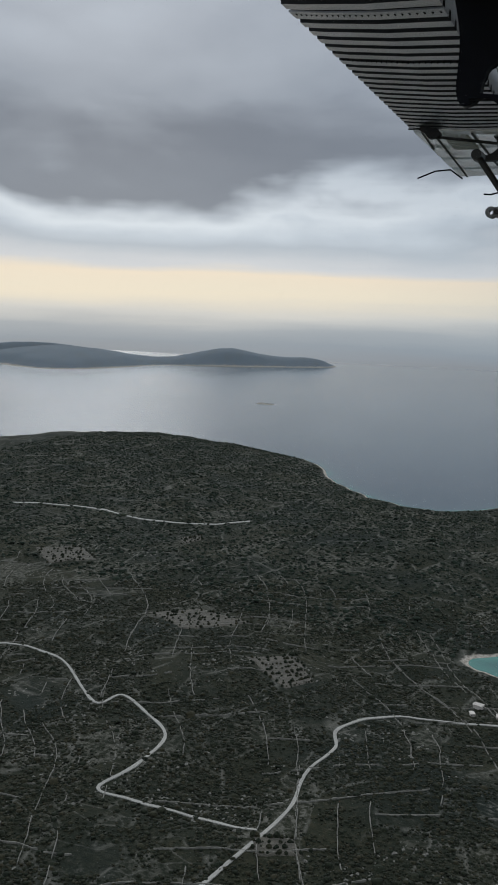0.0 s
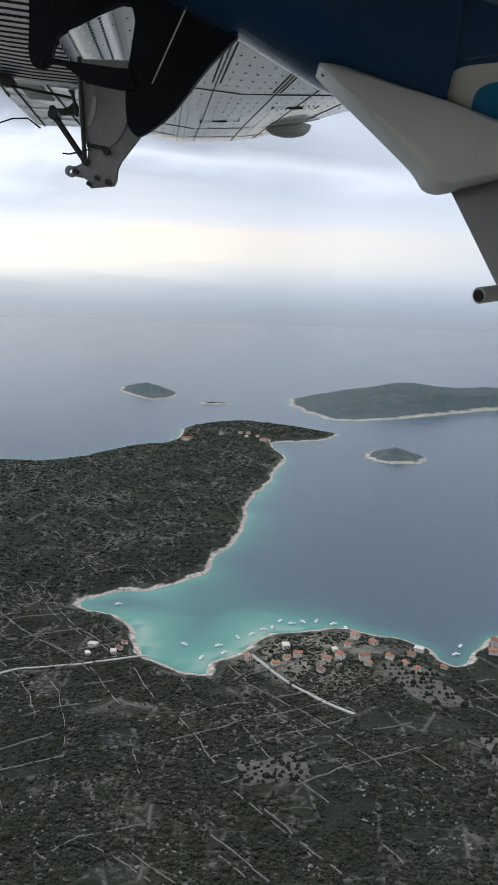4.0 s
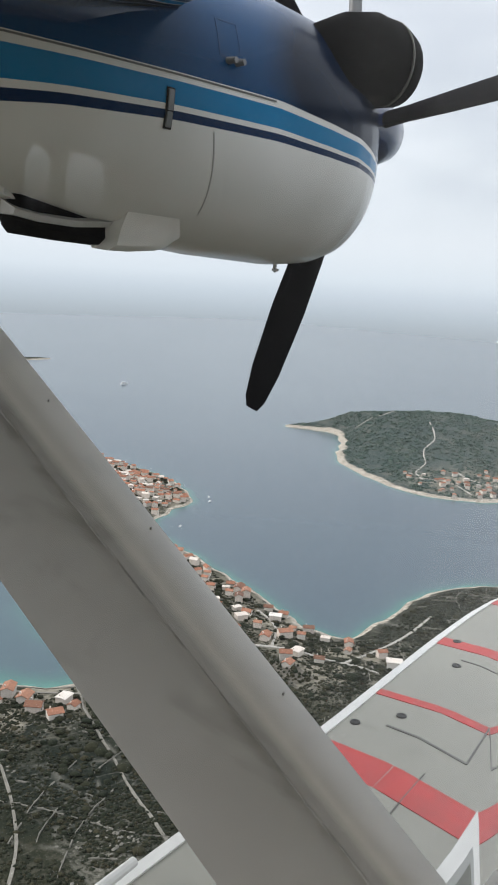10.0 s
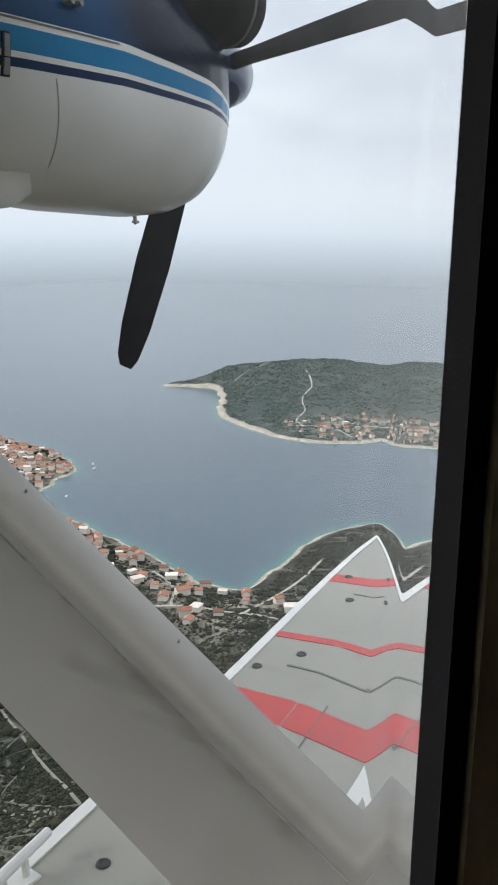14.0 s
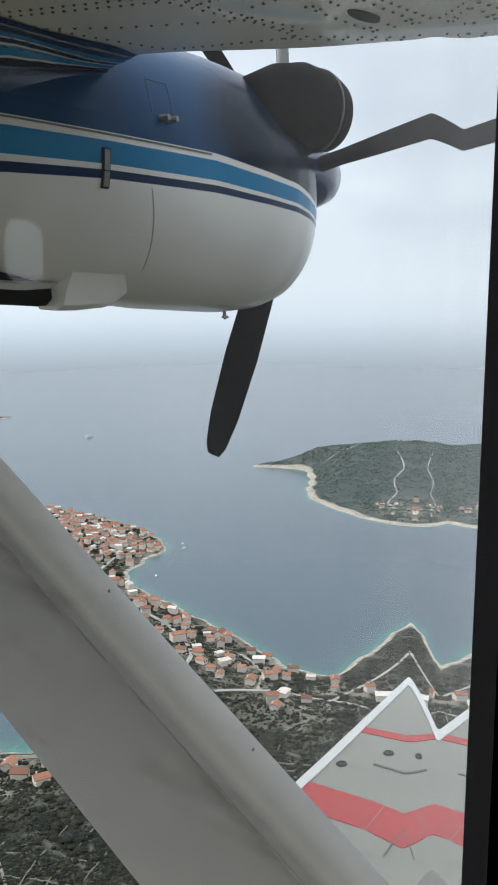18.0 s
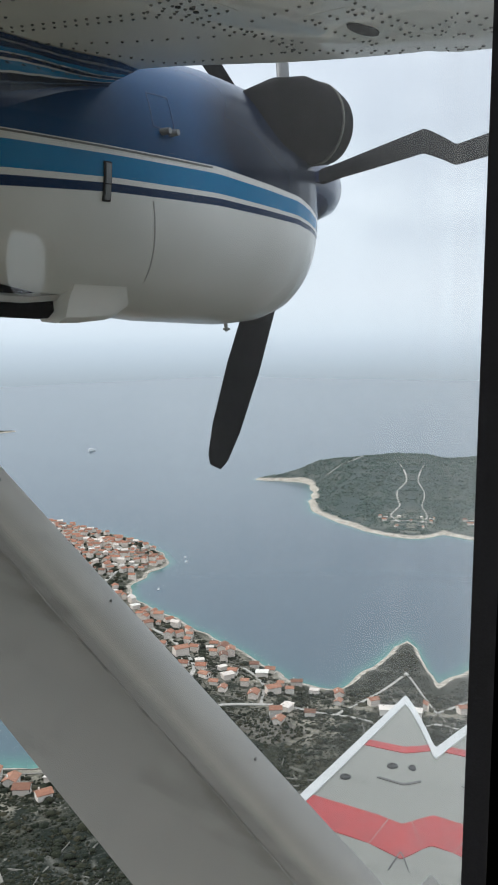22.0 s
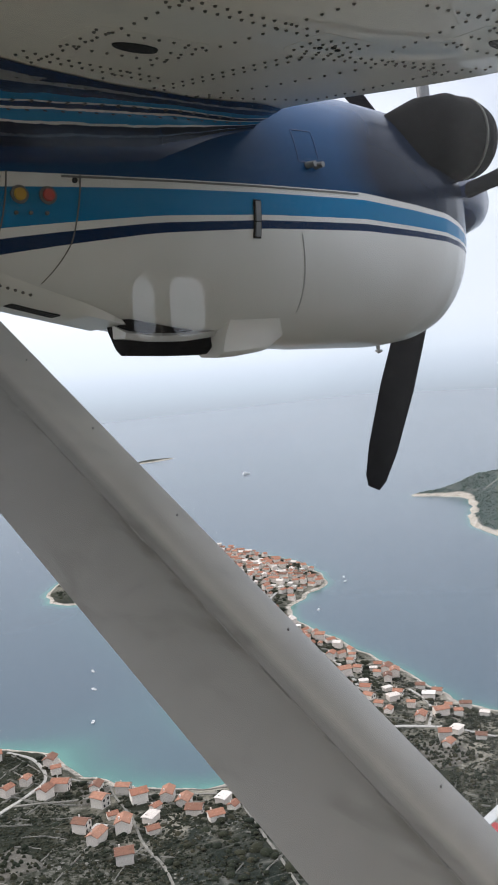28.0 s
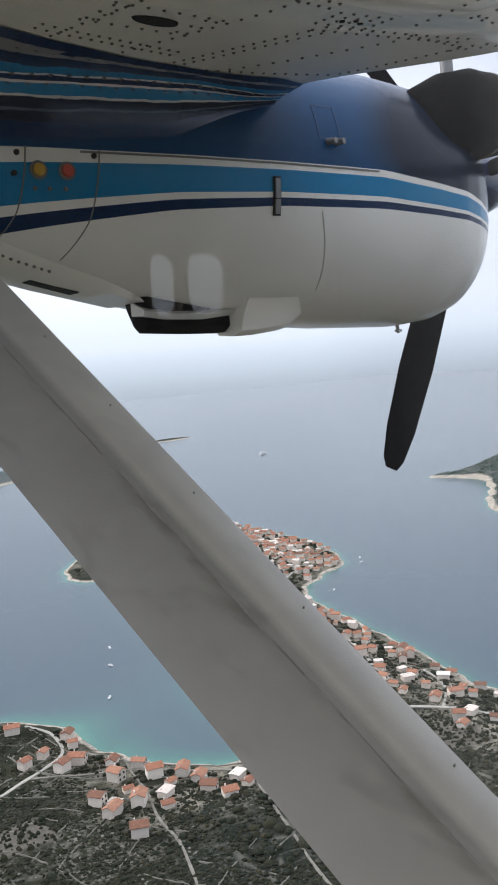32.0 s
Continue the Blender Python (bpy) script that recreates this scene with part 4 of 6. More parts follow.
for xa, ya, xb, yb, step in ((0.90, 1.72, 0.96, 1.0, 0.034), (1.09, 1.80, 1.24, 1.0, 0.034), (1.20, 2.0, 1.33, 1.45, 0.026), (1.235, 1.98, 1.365, 1.45, 0.026), (1.33, 1.44, 1.69, 1.36, 0.026), (1.34, 1.41, 1.69, 1.33, 0.026),
                             (0.60, 1.27, 1.26, 1.315, 0.028), (0.60, 1.24, 1.26, 1.285, 0.028), (1.33, 1.95, 1.47, 1.66, 0.034), (1.47, 1.66, 1.55, 1.42, 0.034), (1.50, 1.31, 1.47, 1.0, 0.034), (1.25, 1.85, 1.68, 1.74, 0.028),
                             (1.70, 1.72, 1.74, 1.40, 0.026), (1.55, 1.37, 1.73, 1.385, 0.026), (1.73, 1.39, 1.90, 1.20, 0.03), (1.74, 1.42, 1.92, 1.22, 0.03), (1.90, 1.20, 1.95, 0.9, 0.035), (0.66, 1.72, 0.70, 1.0, 0.034), (0.40, 1.7, 0.42, 1.0, 0.028),
                             (0.1, 1.7, 0.12, 1.0, 0.028), (0.85, 1.69, 1.2, 1.74, 0.026), (0.85, 1.66, 1.2, 1.71, 0.026), (1.34, 1.08, 1.9, 1.06, 0.028), (0.6, 1.02, 1.3, 1.04, 0.034)):
    inner.append(((xa, ya), (xb, yb), step))
for hx, hy in ((1.01, 1.535), (1.685, 1.16)):
    for dx in (-0.115, -0.09, 0.09, 0.115):
        inner.append(((hx + dx, hy - 0.045), (hx + dx, hy + 0.045), 0.03))
    for dy in (-0.06, 0.06):
        inner.append(((hx - 0.12, hy + dy), (hx + 0.12, hy + dy), 0.034))
for k in range(4):
    inner.append(((1.30, 1.325 + 0.025 * k), (1.42, 1.305 + 0.025 * k), 0.03))
for hx, hy, sx, sy in ((1.01, 1.535, 0.14, 0.08), (1.685, 1.16, 0.14, 0.08), (1.36, 1.352, 0.085, 0.065)):
    bm = bmesh.new()
    rim = [(hx + u * sx, hy + v * sy) for u, v in ((-1, -0.7), (-0.85, -1), (0.85, -1), (1, -0.7), (1, 0.7), (0.85, 1), (-0.85, 1), (-1, 0.7))]
    loft(bm, [[(x + sweep(y), y, under(x + sweep(y), y) - dz) for x, y in rim] for dz in (-0.004, 0.0006)])
    part("doubler_plate", bm, WINGPAINT, wing, smooth=False)
for x, y in ((1.34, 1.365), (1.365, 1.35), (1.385, 1.36)):
    bm = bmesh.new()
    rod(bm, (x, y, under(x, y) + 0.002), (x, y, under(x, y) - 0.003), 0.006, 0.006, 10)
    part("drain_hole", bm, DARKHOLE, wing)
rivet_rows("rivet_heads", inner, 0.0043, "rows of domed rivets on the inner wing")
outer = []
for y in np.arange(2.95, 7.35, 0.20):
    outer.append(((-0.42, y), (1.6, y), 0.05 if y < 5.2 else 0.075))
for x, y0, y1 in ((-0.30, 2.9, 7.3), (0.12, 2.9, 4.1), (0.155, 2.9, 4.1), (0.42, 2.9, 4.3), (0.455, 2.9, 4.3), (0.83, 2.9, 4.6), (0.865, 2.9, 4.6), (1.2, 2.9, 5.0), (1.235, 2.9, 5.0)):
    outer.append(((x, y0), (x, y1), 0.024))
for hx, hy in ((0.62, 5.0), (0.98, 4.55), (0.25, 5.7), (0.75, 5.9)):
    for dx in (-0.12, 0.12):
        outer.append(((hx + dx, hy - 0.05), (hx + dx, hy + 0.05), 0.025))
    for dy in (-0.06, 0.06):
        outer.append(((hx - 0.12, hy + dy), (hx + 0.12, hy + dy), 0.025))
rivet_rows("rivet_heads", outer, 0.0050, "rows of rivets on the outer wing")


def skin_seam(pts, w):
    bm = bmesh.new()
    pts = [(min(x + sweep(y), wing_ring(y)[8][0] - 0.03), y) for x, y in pts]
    for (xa, ya), (xb, yb) in zip(pts, pts[1:]):
        d = Vector((xb - xa, yb - ya)).normalized()
        n = Vector((-d.y, d.x)) * w / 2
        q = []
        for z in (0.0, -0.003):
            q.append([bm.verts.new((x + s * n.x, y + s * n.y, under(x, y) + z)) for x, y in ((xa, ya), (xb, yb)) for s in (1, -1)])
        a, b = q
        bm.faces.new((b[0], b[1], b[3], b[2]))
        for i, j in ((0, 1), (1, 3), (3, 2), (2, 0)):
            bm.faces.new((a[i], a[j], b[j], b[i]))
    part("skin_seam", bm, SEAM, wing, smooth=False)


for y, w in ((4.35, 0.014), (6.2, 0.012), (6.9, 0.006)):
    skin_seam([(x, y + 0.1 * x) for x in np.linspace(-0.44, 1.5, 12)], w)
for x in (-0.30, 0.0, 0.138, 0.438, 0.62, 0.848, 1.218):
    skin_seam([(x, y) for y in np.linspace(2.9, 7.35, 14)], 0.0042)
for hx, hy in ((0.62, 5.0), (0.98, 4.55), (0.25, 5.7)):
    bm = bmesh.new()
    x = hx + sweep(hy)
    loft(bm, [[(x + 0.045 * k * math.cos(a), hy + 0.025 * k * math.sin(a), under(x, hy) - dz) for a in np.linspace(0, 2 * math.pi, 17)[:-1]] for k, dz in ((1.1, 0.0), (1.05, 0.005), (1.0, 0.005))])
    part("inspection_hole", bm, DARKHOLE, wing, "dark oval inspection hole")
# oval inspection holes
for x, y in ((1.0, 1.535), (1.685, 1.16)):
    bm = bmesh.new()
    loft(bm, [[(x + 0.042 * k * math.cos(a), y + 0.017 * k * math.sin(a), under(x, y) - dz) for a in np.linspace(0, 2 * math.pi, 25)[:-1]] for k, dz in ((1.25, 0.0), (1.2, 0.004), (1.0, 0.004))])
    part("inspection_hole", bm, DARKHOLE, wing, "dark oval inspection hole")
bm = bmesh.new()
loft(bm, [[(0.20 + 0.17 * k * math.cos(a), 6.5 + 0.15 * k * math.sin(a), under(0.20, 6.5) - dz) for a in np.linspace(0, 2 * math.pi, 25)[:-1]] for k, dz in ((1.0, -0.01), (0.9, 0.03), (0.7, 0.055), (0.35, 0.07))])
part("blister", bm, WHITE, wing, "pale grey blister fairing under the wing")

# glossy blue fillet between nacelle and wing
bm = bmesh.new()
rows = []
for x in np.linspace(0.2, 1.66, 34):
    ye = interp(x, [(0.2, 1.62), (0.79, 1.72), (1.1, 1.80), (1.35, 1.825), (1.55, 1.81), (1.66, 1.86)])
    zlow = interp(x, [(0.2, 0.70), (1.0, 0.735), (1.3, 0.76), (1.5, 0.84), (1.66, 0.885)])
    # behind the nacelle body it dives into the tail cone
    p0 = Vector((x, nacelle_side(max(x, 0.46), zlow) - 0.002 + min(0.10, 1.5 * max(0.0, 0.5 - x)), zlow))
    p2 = Vector((x, ye, under(x, ye) - 0.003))
    corner = Vector((x, p0.y - min(0.07, 0.6 * abs(p0.y - ye)), p2.z - 0.006))
    p1 = Vector((x, p0.y - 0.005, p2.z - 0.008))
    curve = [p0 * (1 - s) ** 2 + p1 * 2 * s * (1 - s) + corner * s * s for s in np.linspace(0, 1, 19)]
    rows.append(curve + [corner.lerp(p2, s) for s in (0.15, 0.3, 0.45, 0.6, 0.8, 1.0)])
loft(bm, rows, close=False, caps=False)


def fillet_reflections():
    """Gloss navy; the nacelle stripes' reflection is coloured in as pale and light blue bands (attribute 'across',
    nacelle to wing), frayed lengthwise and fading aft.
    """
    m = bpy.data.materials.new("fillet_reflections")
    m.use_nodes = True
    add, link = nodes_of(m.node_tree)
    b = add("ShaderNodeBsdfPrincipled", Roughness=0.2)
    b.inputs["Specular IOR Level"].default_value = 0.5
    at = add("ShaderNodeAttribute")
    at.attribute_name = "across"
    co = add("ShaderNodeTexCoord")
    mp = add("ShaderNodeMapping", Scale=(3.0, 9.0, 9.0))
    link(co.outputs["Object"], mp.inputs[0])
    n = add("ShaderNodeTexNoise", Scale=1.6, Detail=5.0, Roughness=0.65)
    link(mp.outputs[0], n.inputs["Vector"])
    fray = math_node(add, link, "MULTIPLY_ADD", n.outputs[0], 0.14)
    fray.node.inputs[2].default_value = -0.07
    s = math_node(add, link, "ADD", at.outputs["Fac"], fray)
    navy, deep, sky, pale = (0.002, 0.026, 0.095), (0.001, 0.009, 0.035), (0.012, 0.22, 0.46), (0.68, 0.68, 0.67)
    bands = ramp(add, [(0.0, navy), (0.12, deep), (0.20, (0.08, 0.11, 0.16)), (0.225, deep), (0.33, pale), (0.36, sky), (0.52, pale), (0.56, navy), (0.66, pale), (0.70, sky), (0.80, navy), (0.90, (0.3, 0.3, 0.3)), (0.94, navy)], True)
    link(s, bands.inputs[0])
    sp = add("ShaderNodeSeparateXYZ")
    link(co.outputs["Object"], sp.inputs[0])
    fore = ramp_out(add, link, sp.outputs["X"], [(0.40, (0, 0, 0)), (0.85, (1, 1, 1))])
    # aft, the pale reflection on the gloss is coloured in grey-blue
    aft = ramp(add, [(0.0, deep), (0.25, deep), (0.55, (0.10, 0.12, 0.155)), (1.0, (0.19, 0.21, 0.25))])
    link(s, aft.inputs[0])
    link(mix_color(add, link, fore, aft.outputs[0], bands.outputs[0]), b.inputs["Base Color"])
    o = add("ShaderNodeOutputMaterial")
    link(b.outputs[0], o.inputs[0])
    return m


fillet = part("wing_fillet", bm, fillet_reflections(), nacelle, "glossy dark blue fillet, reflected pale and light blue stripes put into its colour")
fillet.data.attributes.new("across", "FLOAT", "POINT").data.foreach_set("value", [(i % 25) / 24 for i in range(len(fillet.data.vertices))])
verts, faces = [], []
for k in (12, 16, 17, 22):
    for r in rows[10:32]:
        for p, q in zip(r[k:k + 1], r[k + 1:k + 2]):
            c = p.lerp(q, 0.4) + Vector((0, -0.002, -0.004))
            n = len(verts)
            verts += [c + Vector((0.006 * math.cos(a), 0.004 * math.sin(a), 0.003 * math.sin(a))) for a in np.linspace(0, 2 * math.pi, 7)[:-1]] + [c + Vector((0, -0.001, -0.003))]
            faces += [(n + a, n + (a + 1) % 6, n + 6) for a in range(6)]
tagged(mesh_object("rivet_heads", verts, faces, RIVET, fillet, "dark rivets along the fillet"), kind="stuff")

# flap with chordwise beads, aileron
def flap_skin(y, s):
    """A point of the lower skin of flap and aileron: s runs from the trailing to the leading edge, on ribs that run slightly inwards."""
    y -= 0.55 * s
    x0, z0 = -1.30 - 0.115 * (y - 2.83), 1.22 + 0.035 * (y - 2.83)
    x1, z1 = -0.50 + sweep(y), wing_z(y) + 0.05
    return Vector((x0 + (x1 - x0) * s, y, z0 + (z1 - z0) * s - 0.05 * s * (1 - s)))


def beaded(name, ya0, yb0, n, depth, gap, material, label, grooves=None):
    bm = bmesh.new()
    for k in range(n):
        ya, yb = ya0 + (yb0 - ya0) * k / n, ya0 + (yb0 - ya0) * (k + 1) / n
        w = yb - ya
        rings = []
        for s, th in ((0.0, 0.012), (0.15, 0.035), (0.6, 0.08), (1.0, 0.12)):
            ring = []
            for y, up_ in ((ya, depth), (ya + gap * w, depth), (ya + (gap + 0.12) * w, 0.0), (ya + 0.9 * w, 0.0), (yb, depth)):
                p = flap_skin(y, s)
                ring.append((p.x, p.y, p.z + up_))
            ring += [(ring[-1][0], ring[-1][1], ring[-1][2] + th + 0.01), (ring[0][0], ring[0][1], ring[0][2] + th + 0.01)]
            rings.append(ring)
        loft(bm, rings)
    ob = part(name, bm, material, plane, label, smooth=False)
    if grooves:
        # two groove faces of the seven round each bead hold the gap's shade as dark colour
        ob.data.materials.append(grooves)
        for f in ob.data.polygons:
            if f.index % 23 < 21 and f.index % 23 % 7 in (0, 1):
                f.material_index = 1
    return ob


flap = beaded("flap", 2.3, 5.18, 27, 0.022, 0.22, FLAPSKIN, "grey corrugated metal wing flap, the shade in its grooves coloured dark", GROOVE_SHADE)
aileron = beaded("aileron", 5.26, 7.42, 4, 0.006, 0.02, WINGPAINT, "cream white aileron")
verts, faces = [], []
for y in (2.98, 3.60):
    for sv in np.linspace(0.05, 0.98, 24):
        p = flap_skin(y, sv)
        n = len(verts)
        verts += [p + Vector((0.0075 * math.cos(a), 0.006 * math.sin(a), 0.002)) for a in np.linspace(0, 2 * math.pi, 7)[:-1]] + [p + Vector((0, 0, -0.006))]
        faces += [(n + a, n + (a + 1) % 6, n + 6) for a in range(6)]
tagged(mesh_object("rivet_heads", verts, faces, RUBBER, flap, "dark bolt heads along the flap ribs"), kind="stuff")
for y, step in ((2.98, 0.03),):
    bm = bmesh.new()
    rings = [[flap_skin(y + d, sv) + Vector((0, 0, dz)) for d, dz in ((-step, 0.004), (-step, -0.0015), (step, -0.0015), (step, 0.004))] for sv in np.linspace(0.0, 1.0, 8)]
    loft(bm, rings)
    part("rib_strap", bm, FLAPSKIN, flap, smooth=False)
# hinge line, tab gap and bead patch of the aileron
for ya, sa, yb, sb in ((5.30, 0.22, 7.4, 0.10), (5.30, 0.10, 5.95, 0.03), (5.30, 0.62, 7.4, 0.62)):
    bm = bmesh.new()
    rings = []
    for k in np.linspace(0, 1, 8):
        p = flap_skin(ya + (yb - ya) * k, sa + (sb - sa) * k)
        rings.append([p + Vector((dx, 0, dz)) for dx, dz in ((-0.006, 0.004), (-0.006, -0.004), (0.006, -0.004), (0.006, 0.004))])
    loft(bm, rings)
    part("hinge_gap", bm, SEAM, aileron, smooth=False)
for y in np.arange(5.36, 5.95, 0.075):
    bm = bmesh.new()
    rod(bm, flap_skin(y, 0.30) + Vector((0, 0, 0.004)), flap_skin(y, 0.56) + Vector((0, 0, 0.004)), 0.012, 0.012, 6)
    part("bead", bm, WHITE, aileron)

# shiny rounded shroud ahead of the flap, with rivets
bm = bmesh.new()
SHROUD = np.linspace(2.55, 5.1, 14)
loft(bm, [[(-0.34 + sweep(y) + 0.085 * math.cos(a), y, wing_z(y) + 0.035 + 0.07 * math.sin(a)) for a in np.linspace(0, 2 * math.pi, 21)[:-1]] for y in SHROUD])
shroud = part("flap_shroud", bm, BAREMETAL, plane, "shiny bare metal shroud ahead of the flap")
verts, faces = [], []
for turn in (205, 225, 285, 310):
    a0 = radians(turn)
    for y in np.arange(2.6, 5.0, 0.045):
        p = Vector((-0.34 + sweep(y) + 0.085 * math.cos(a0), y, wing_z(y) + 0.035 + 0.07 * math.sin(a0)))
        out = Vector((math.cos(a0), 0, math.sin(a0)))
        side = Vector((-out.z, 0, out.x))
        n = len(verts)
        verts += [p + side * 0.006 * math.cos(a) + Vector((0, 0.006 * math.sin(a), 0)) for a in np.linspace(0, 2 * math.pi, 7)[:-1]] + [p + out * 0.004]
        faces += [(n + a, n + (a + 1) % 6, n + 6) for a in range(6)]
tagged(mesh_object("rivet_heads", verts, faces, RIVET, shroud, "rivets along the shroud"), kind="stuff")

# dark two-lobed flap hinge bracket: round lobes, a rounded opening between them, a broad web above
LOBES = smooth_line([(-0.76, 1.32), (-0.74, 1.2), (-0.716, 1.08), (-0.717, 0.97), (-0.719, 0.915), (-0.704, 0.878), (-0.681, 0.870), (-0.655, 0.880), (-0.641, 0.91), (-0.632, 0.955), (-0.605, 0.99), (-0.559, 1.012), (-0.482, 1.05), (-0.41, 1.078), (-0.385, 1.076), (-0.368, 1.046), (-0.376, 0.97), (-0.392, 0.868), (-0.398, 0.80), (-0.394, 0.72), (-0.378, 0.68), (-0.355, 0.668), (-0.325, 0.68), (-0.236, 0.75), (-0.118, 0.90), (0.05, 1.066), (0.13, 1.15)], 3, False)
NEARER = 0.815


def nearer(x, z):
    return 0.05 + (x - 0.05) * NEARER, 0.15 + (z - 0.15) * NEARER


bm = bmesh.new()
plate(bm, [nearer(x, z) for x, z in LOBES] + [nearer(0.13, 1.15), nearer(0.15, 1.32)], 2.42, 2.45, 0.004)
bracket = part("flap_bracket", bm, DARKNAVY, plane, "near-black two-lobed flap hinge bracket")
bm = bmesh.new()
a, b = nearer(-0.672, 0.892), nearer(-0.375, 0.835)
plate(bm, [(a[0], a[1] + 0.010), (b[0] - 0.05, b[1] + 0.028), (b[0], b[1] + 0.03), (b[0] + 0.01, b[1] - 0.02), (b[0] - 0.03, b[1] - 0.022), (-0.42, b[1] - 0.008), (a[0] + 0.06, a[1] - 0.006), (a[0], a[1] - 0.008)], 2.40, 2.43, 0.004)
part("link_bar", bm, DARKNAVY, bracket)
bm = bmesh.new()
a, b = nearer(-0.31, 0.832), nearer(-0.19, 1.095)
rod(bm, (a[0], 2.418, a[1]), (b[0], 2.418, b[1]), 0.0022, 0.0022, 6)
part("edge_strip", bm, WHITE, bracket, "thin pale strip along the bracket")
# pale bellcrank below it: a broad plate that tapers to a foot with an eye
bm = bmesh.new()
plate(bm, [(-0.52, 0.86), (-0.533, 0.761), (-0.528, 0.662), (-0.511, 0.622), (-0.496, 0.587), (-0.50, 0.552), (-0.535, 0.538), (-0.553, 0.534), (-0.553, 0.508), (-0.519, 0.502), (-0.494, 0.494), (-0.503, 0.48), (-0.493, 0.471), (-0.418, 0.480), (-0.410, 0.495), (-0.410, 0.535), (-0.399, 0.558), (-0.332, 0.638), (-0.29, 0.70), (-0.30, 0.86)], 2.84, 2.87, 0.004)
horn = part("bellcrank", bm, HORNPAINT, plane, "worn grey control bellcrank")
bm = bmesh.new()
loft(bm, [[(-0.558 + r * math.cos(t), y, 0.521 + r * math.sin(t)) for t in np.linspace(0, 2 * math.pi, 21)[:-1]] for r, y in ((0.0075, 2.84), (0.017, 2.84), (0.017, 2.87), (0.0075, 2.87), (0.0075, 2.84))], caps=False)
part("eye", bm, HORNPAINT, horn)
bm = bmesh.new()
plate(bm, smooth_line([(-0.515, 0.745), (-0.512, 0.66), (-0.485, 0.61), (-0.425, 0.60), (-0.385, 0.65), (-0.375, 0.75)], 3), 2.832, 2.838, 0.002)
part("web_panel", bm, HORNPAINT, horn)
# the slot is not cut: an added pale plate stands for the view through it
bm = bmesh.new()
plate(bm, smooth_line([(-0.482, 0.744), (-0.473, 0.74), (-0.475, 0.70), (-0.489, 0.664), (-0.499, 0.664), (-0.489, 0.709)], 3), 2.828, 2.832)
part("slot", bm, ALLOY, horn, "pale plate in place of the open slot")
for a, b, r in (((-0.608, 2.835, 0.689), (-0.505, 2.835, 0.546), 0.0095), ((-0.525, 2.82, 0.86), (-0.507, 2.82, 0.558), 0.0075), ((-0.50, 2.825, 0.60), (-0.435, 2.825, 0.59), 0.006)):
    bm = bmesh.new()
    rod(bm, a, b, r)
    part("push_rod", bm, HINGEDARK, horn)
for x, z, r in ((-0.536, 0.519, 0.0075), (-0.439, 0.582, 0.011), (-0.433, 0.488, 0.010), (-0.469, 0.50, 0.008), (-0.506, 0.548, 0.011), (-0.608, 0.689, 0.016), (-0.495, 0.482, 0.007)):
    bm = bmesh.new()
    rod(bm, (x, 2.815, z), (x, 2.875, z), r, r, 10)
    part("pivot_bolt", bm, HINGEDARK, horn)
# hinges at the flap's outer end with their rods
for outline in ([(-1.46, 1.25), (-1.42, 1.275), (-1.37, 1.31), (-1.345, 1.31), (-1.36, 1.26), (-1.335, 1.225), (-1.34, 1.205), (-1.395, 1.196), (-1.42, 1.225)], [(-1.10, 1.235), (-1.06, 1.27), (-1.03, 1.33), (-0.985, 1.33), (-0.99, 1.28), (-0.975, 1.235), (-0.995, 1.20), (-1.025, 1.165), (-1.05, 1.20)], [(-1.145, 1.10), (-1.12, 1.105), (-1.10, 1.085), (-1.04, 1.10), (-1.0, 1.13), (-0.985, 1.07), (-1.03, 1.06), (-1.11, 1.06), (-1.14, 1.065)]):
    bm = bmesh.new()
    plate(bm, smooth_line(outline, 2), 4.98, 5.02)
    part("hinge_arm", bm, HINGEDARK, flap, "dark brown hinge arm")
for a, b, r in (((-1.52, 5.0, 1.257), (-0.95, 5.0, 1.236), 0.005), ((-1.36, 5.0, 1.205), (-1.02, 5.0, 1.15), 0.008), ((-1.12, 5.0, 1.085), (-0.95, 5.0, 1.09), 0.008), ((-1.02, 4.98, 1.19), (-0.99, 4.98, 1.05), 0.010)):
    bm = bmesh.new()
    rod(bm, a, b, r, None, 8)
    part("control_rod", bm, HINGEDARK, flap)
for pts in (((-1.58, 6.5, 1.22), (-1.67, 6.5, 1.285), (-1.78, 6.5, 1.28), (-1.91, 6.5, 1.235)), ((-0.580, 2.83, 0.573), (-0.558, 2.83, 0.571), (-0.538, 2.83, 0.576), (-0.492, 2.83, 0.588))):
    bm = bmesh.new()
    for a, b in zip(pts, pts[1:]):
        rod(bm, a, b, 0.006 if pts[0][1] > 5 else 0.0025, 0.005 if pts[0][1] > 5 else 0.0025, 6)
    part("static_wick", bm, RUBBER, plane, "thin bent static discharge wick")

# strut with its fairing
def strut_ring(y, grow=1.0):
    rear, front = Vector((0.555 + 0.05 * (2.348 - y), y, 0.457 - 0.5275 * (2.348 - y))), Vector((0.862, y, -0.746 + 0.551 * y))
    ring = []
    d = front - rear
    nrm = Vector((-d.z, 0, d.x)).normalized()
    for s, h in ((0.0, 0.0), (0.02, 0.025), (0.2, 0.21), (0.64, 0.60), (0.72, 0.61), (0.90, 0.30), (0.97, 0.12), (1.0, 0.0), (0.97, -0.15), (0.88, -0.32), (0.7, -0.45), (0.45, -0.42), (0.2, -0.20), (0.05, -0.05)):
        ring.append(rear + d * s + nrm * h * 0.075 * grow)
    return ring


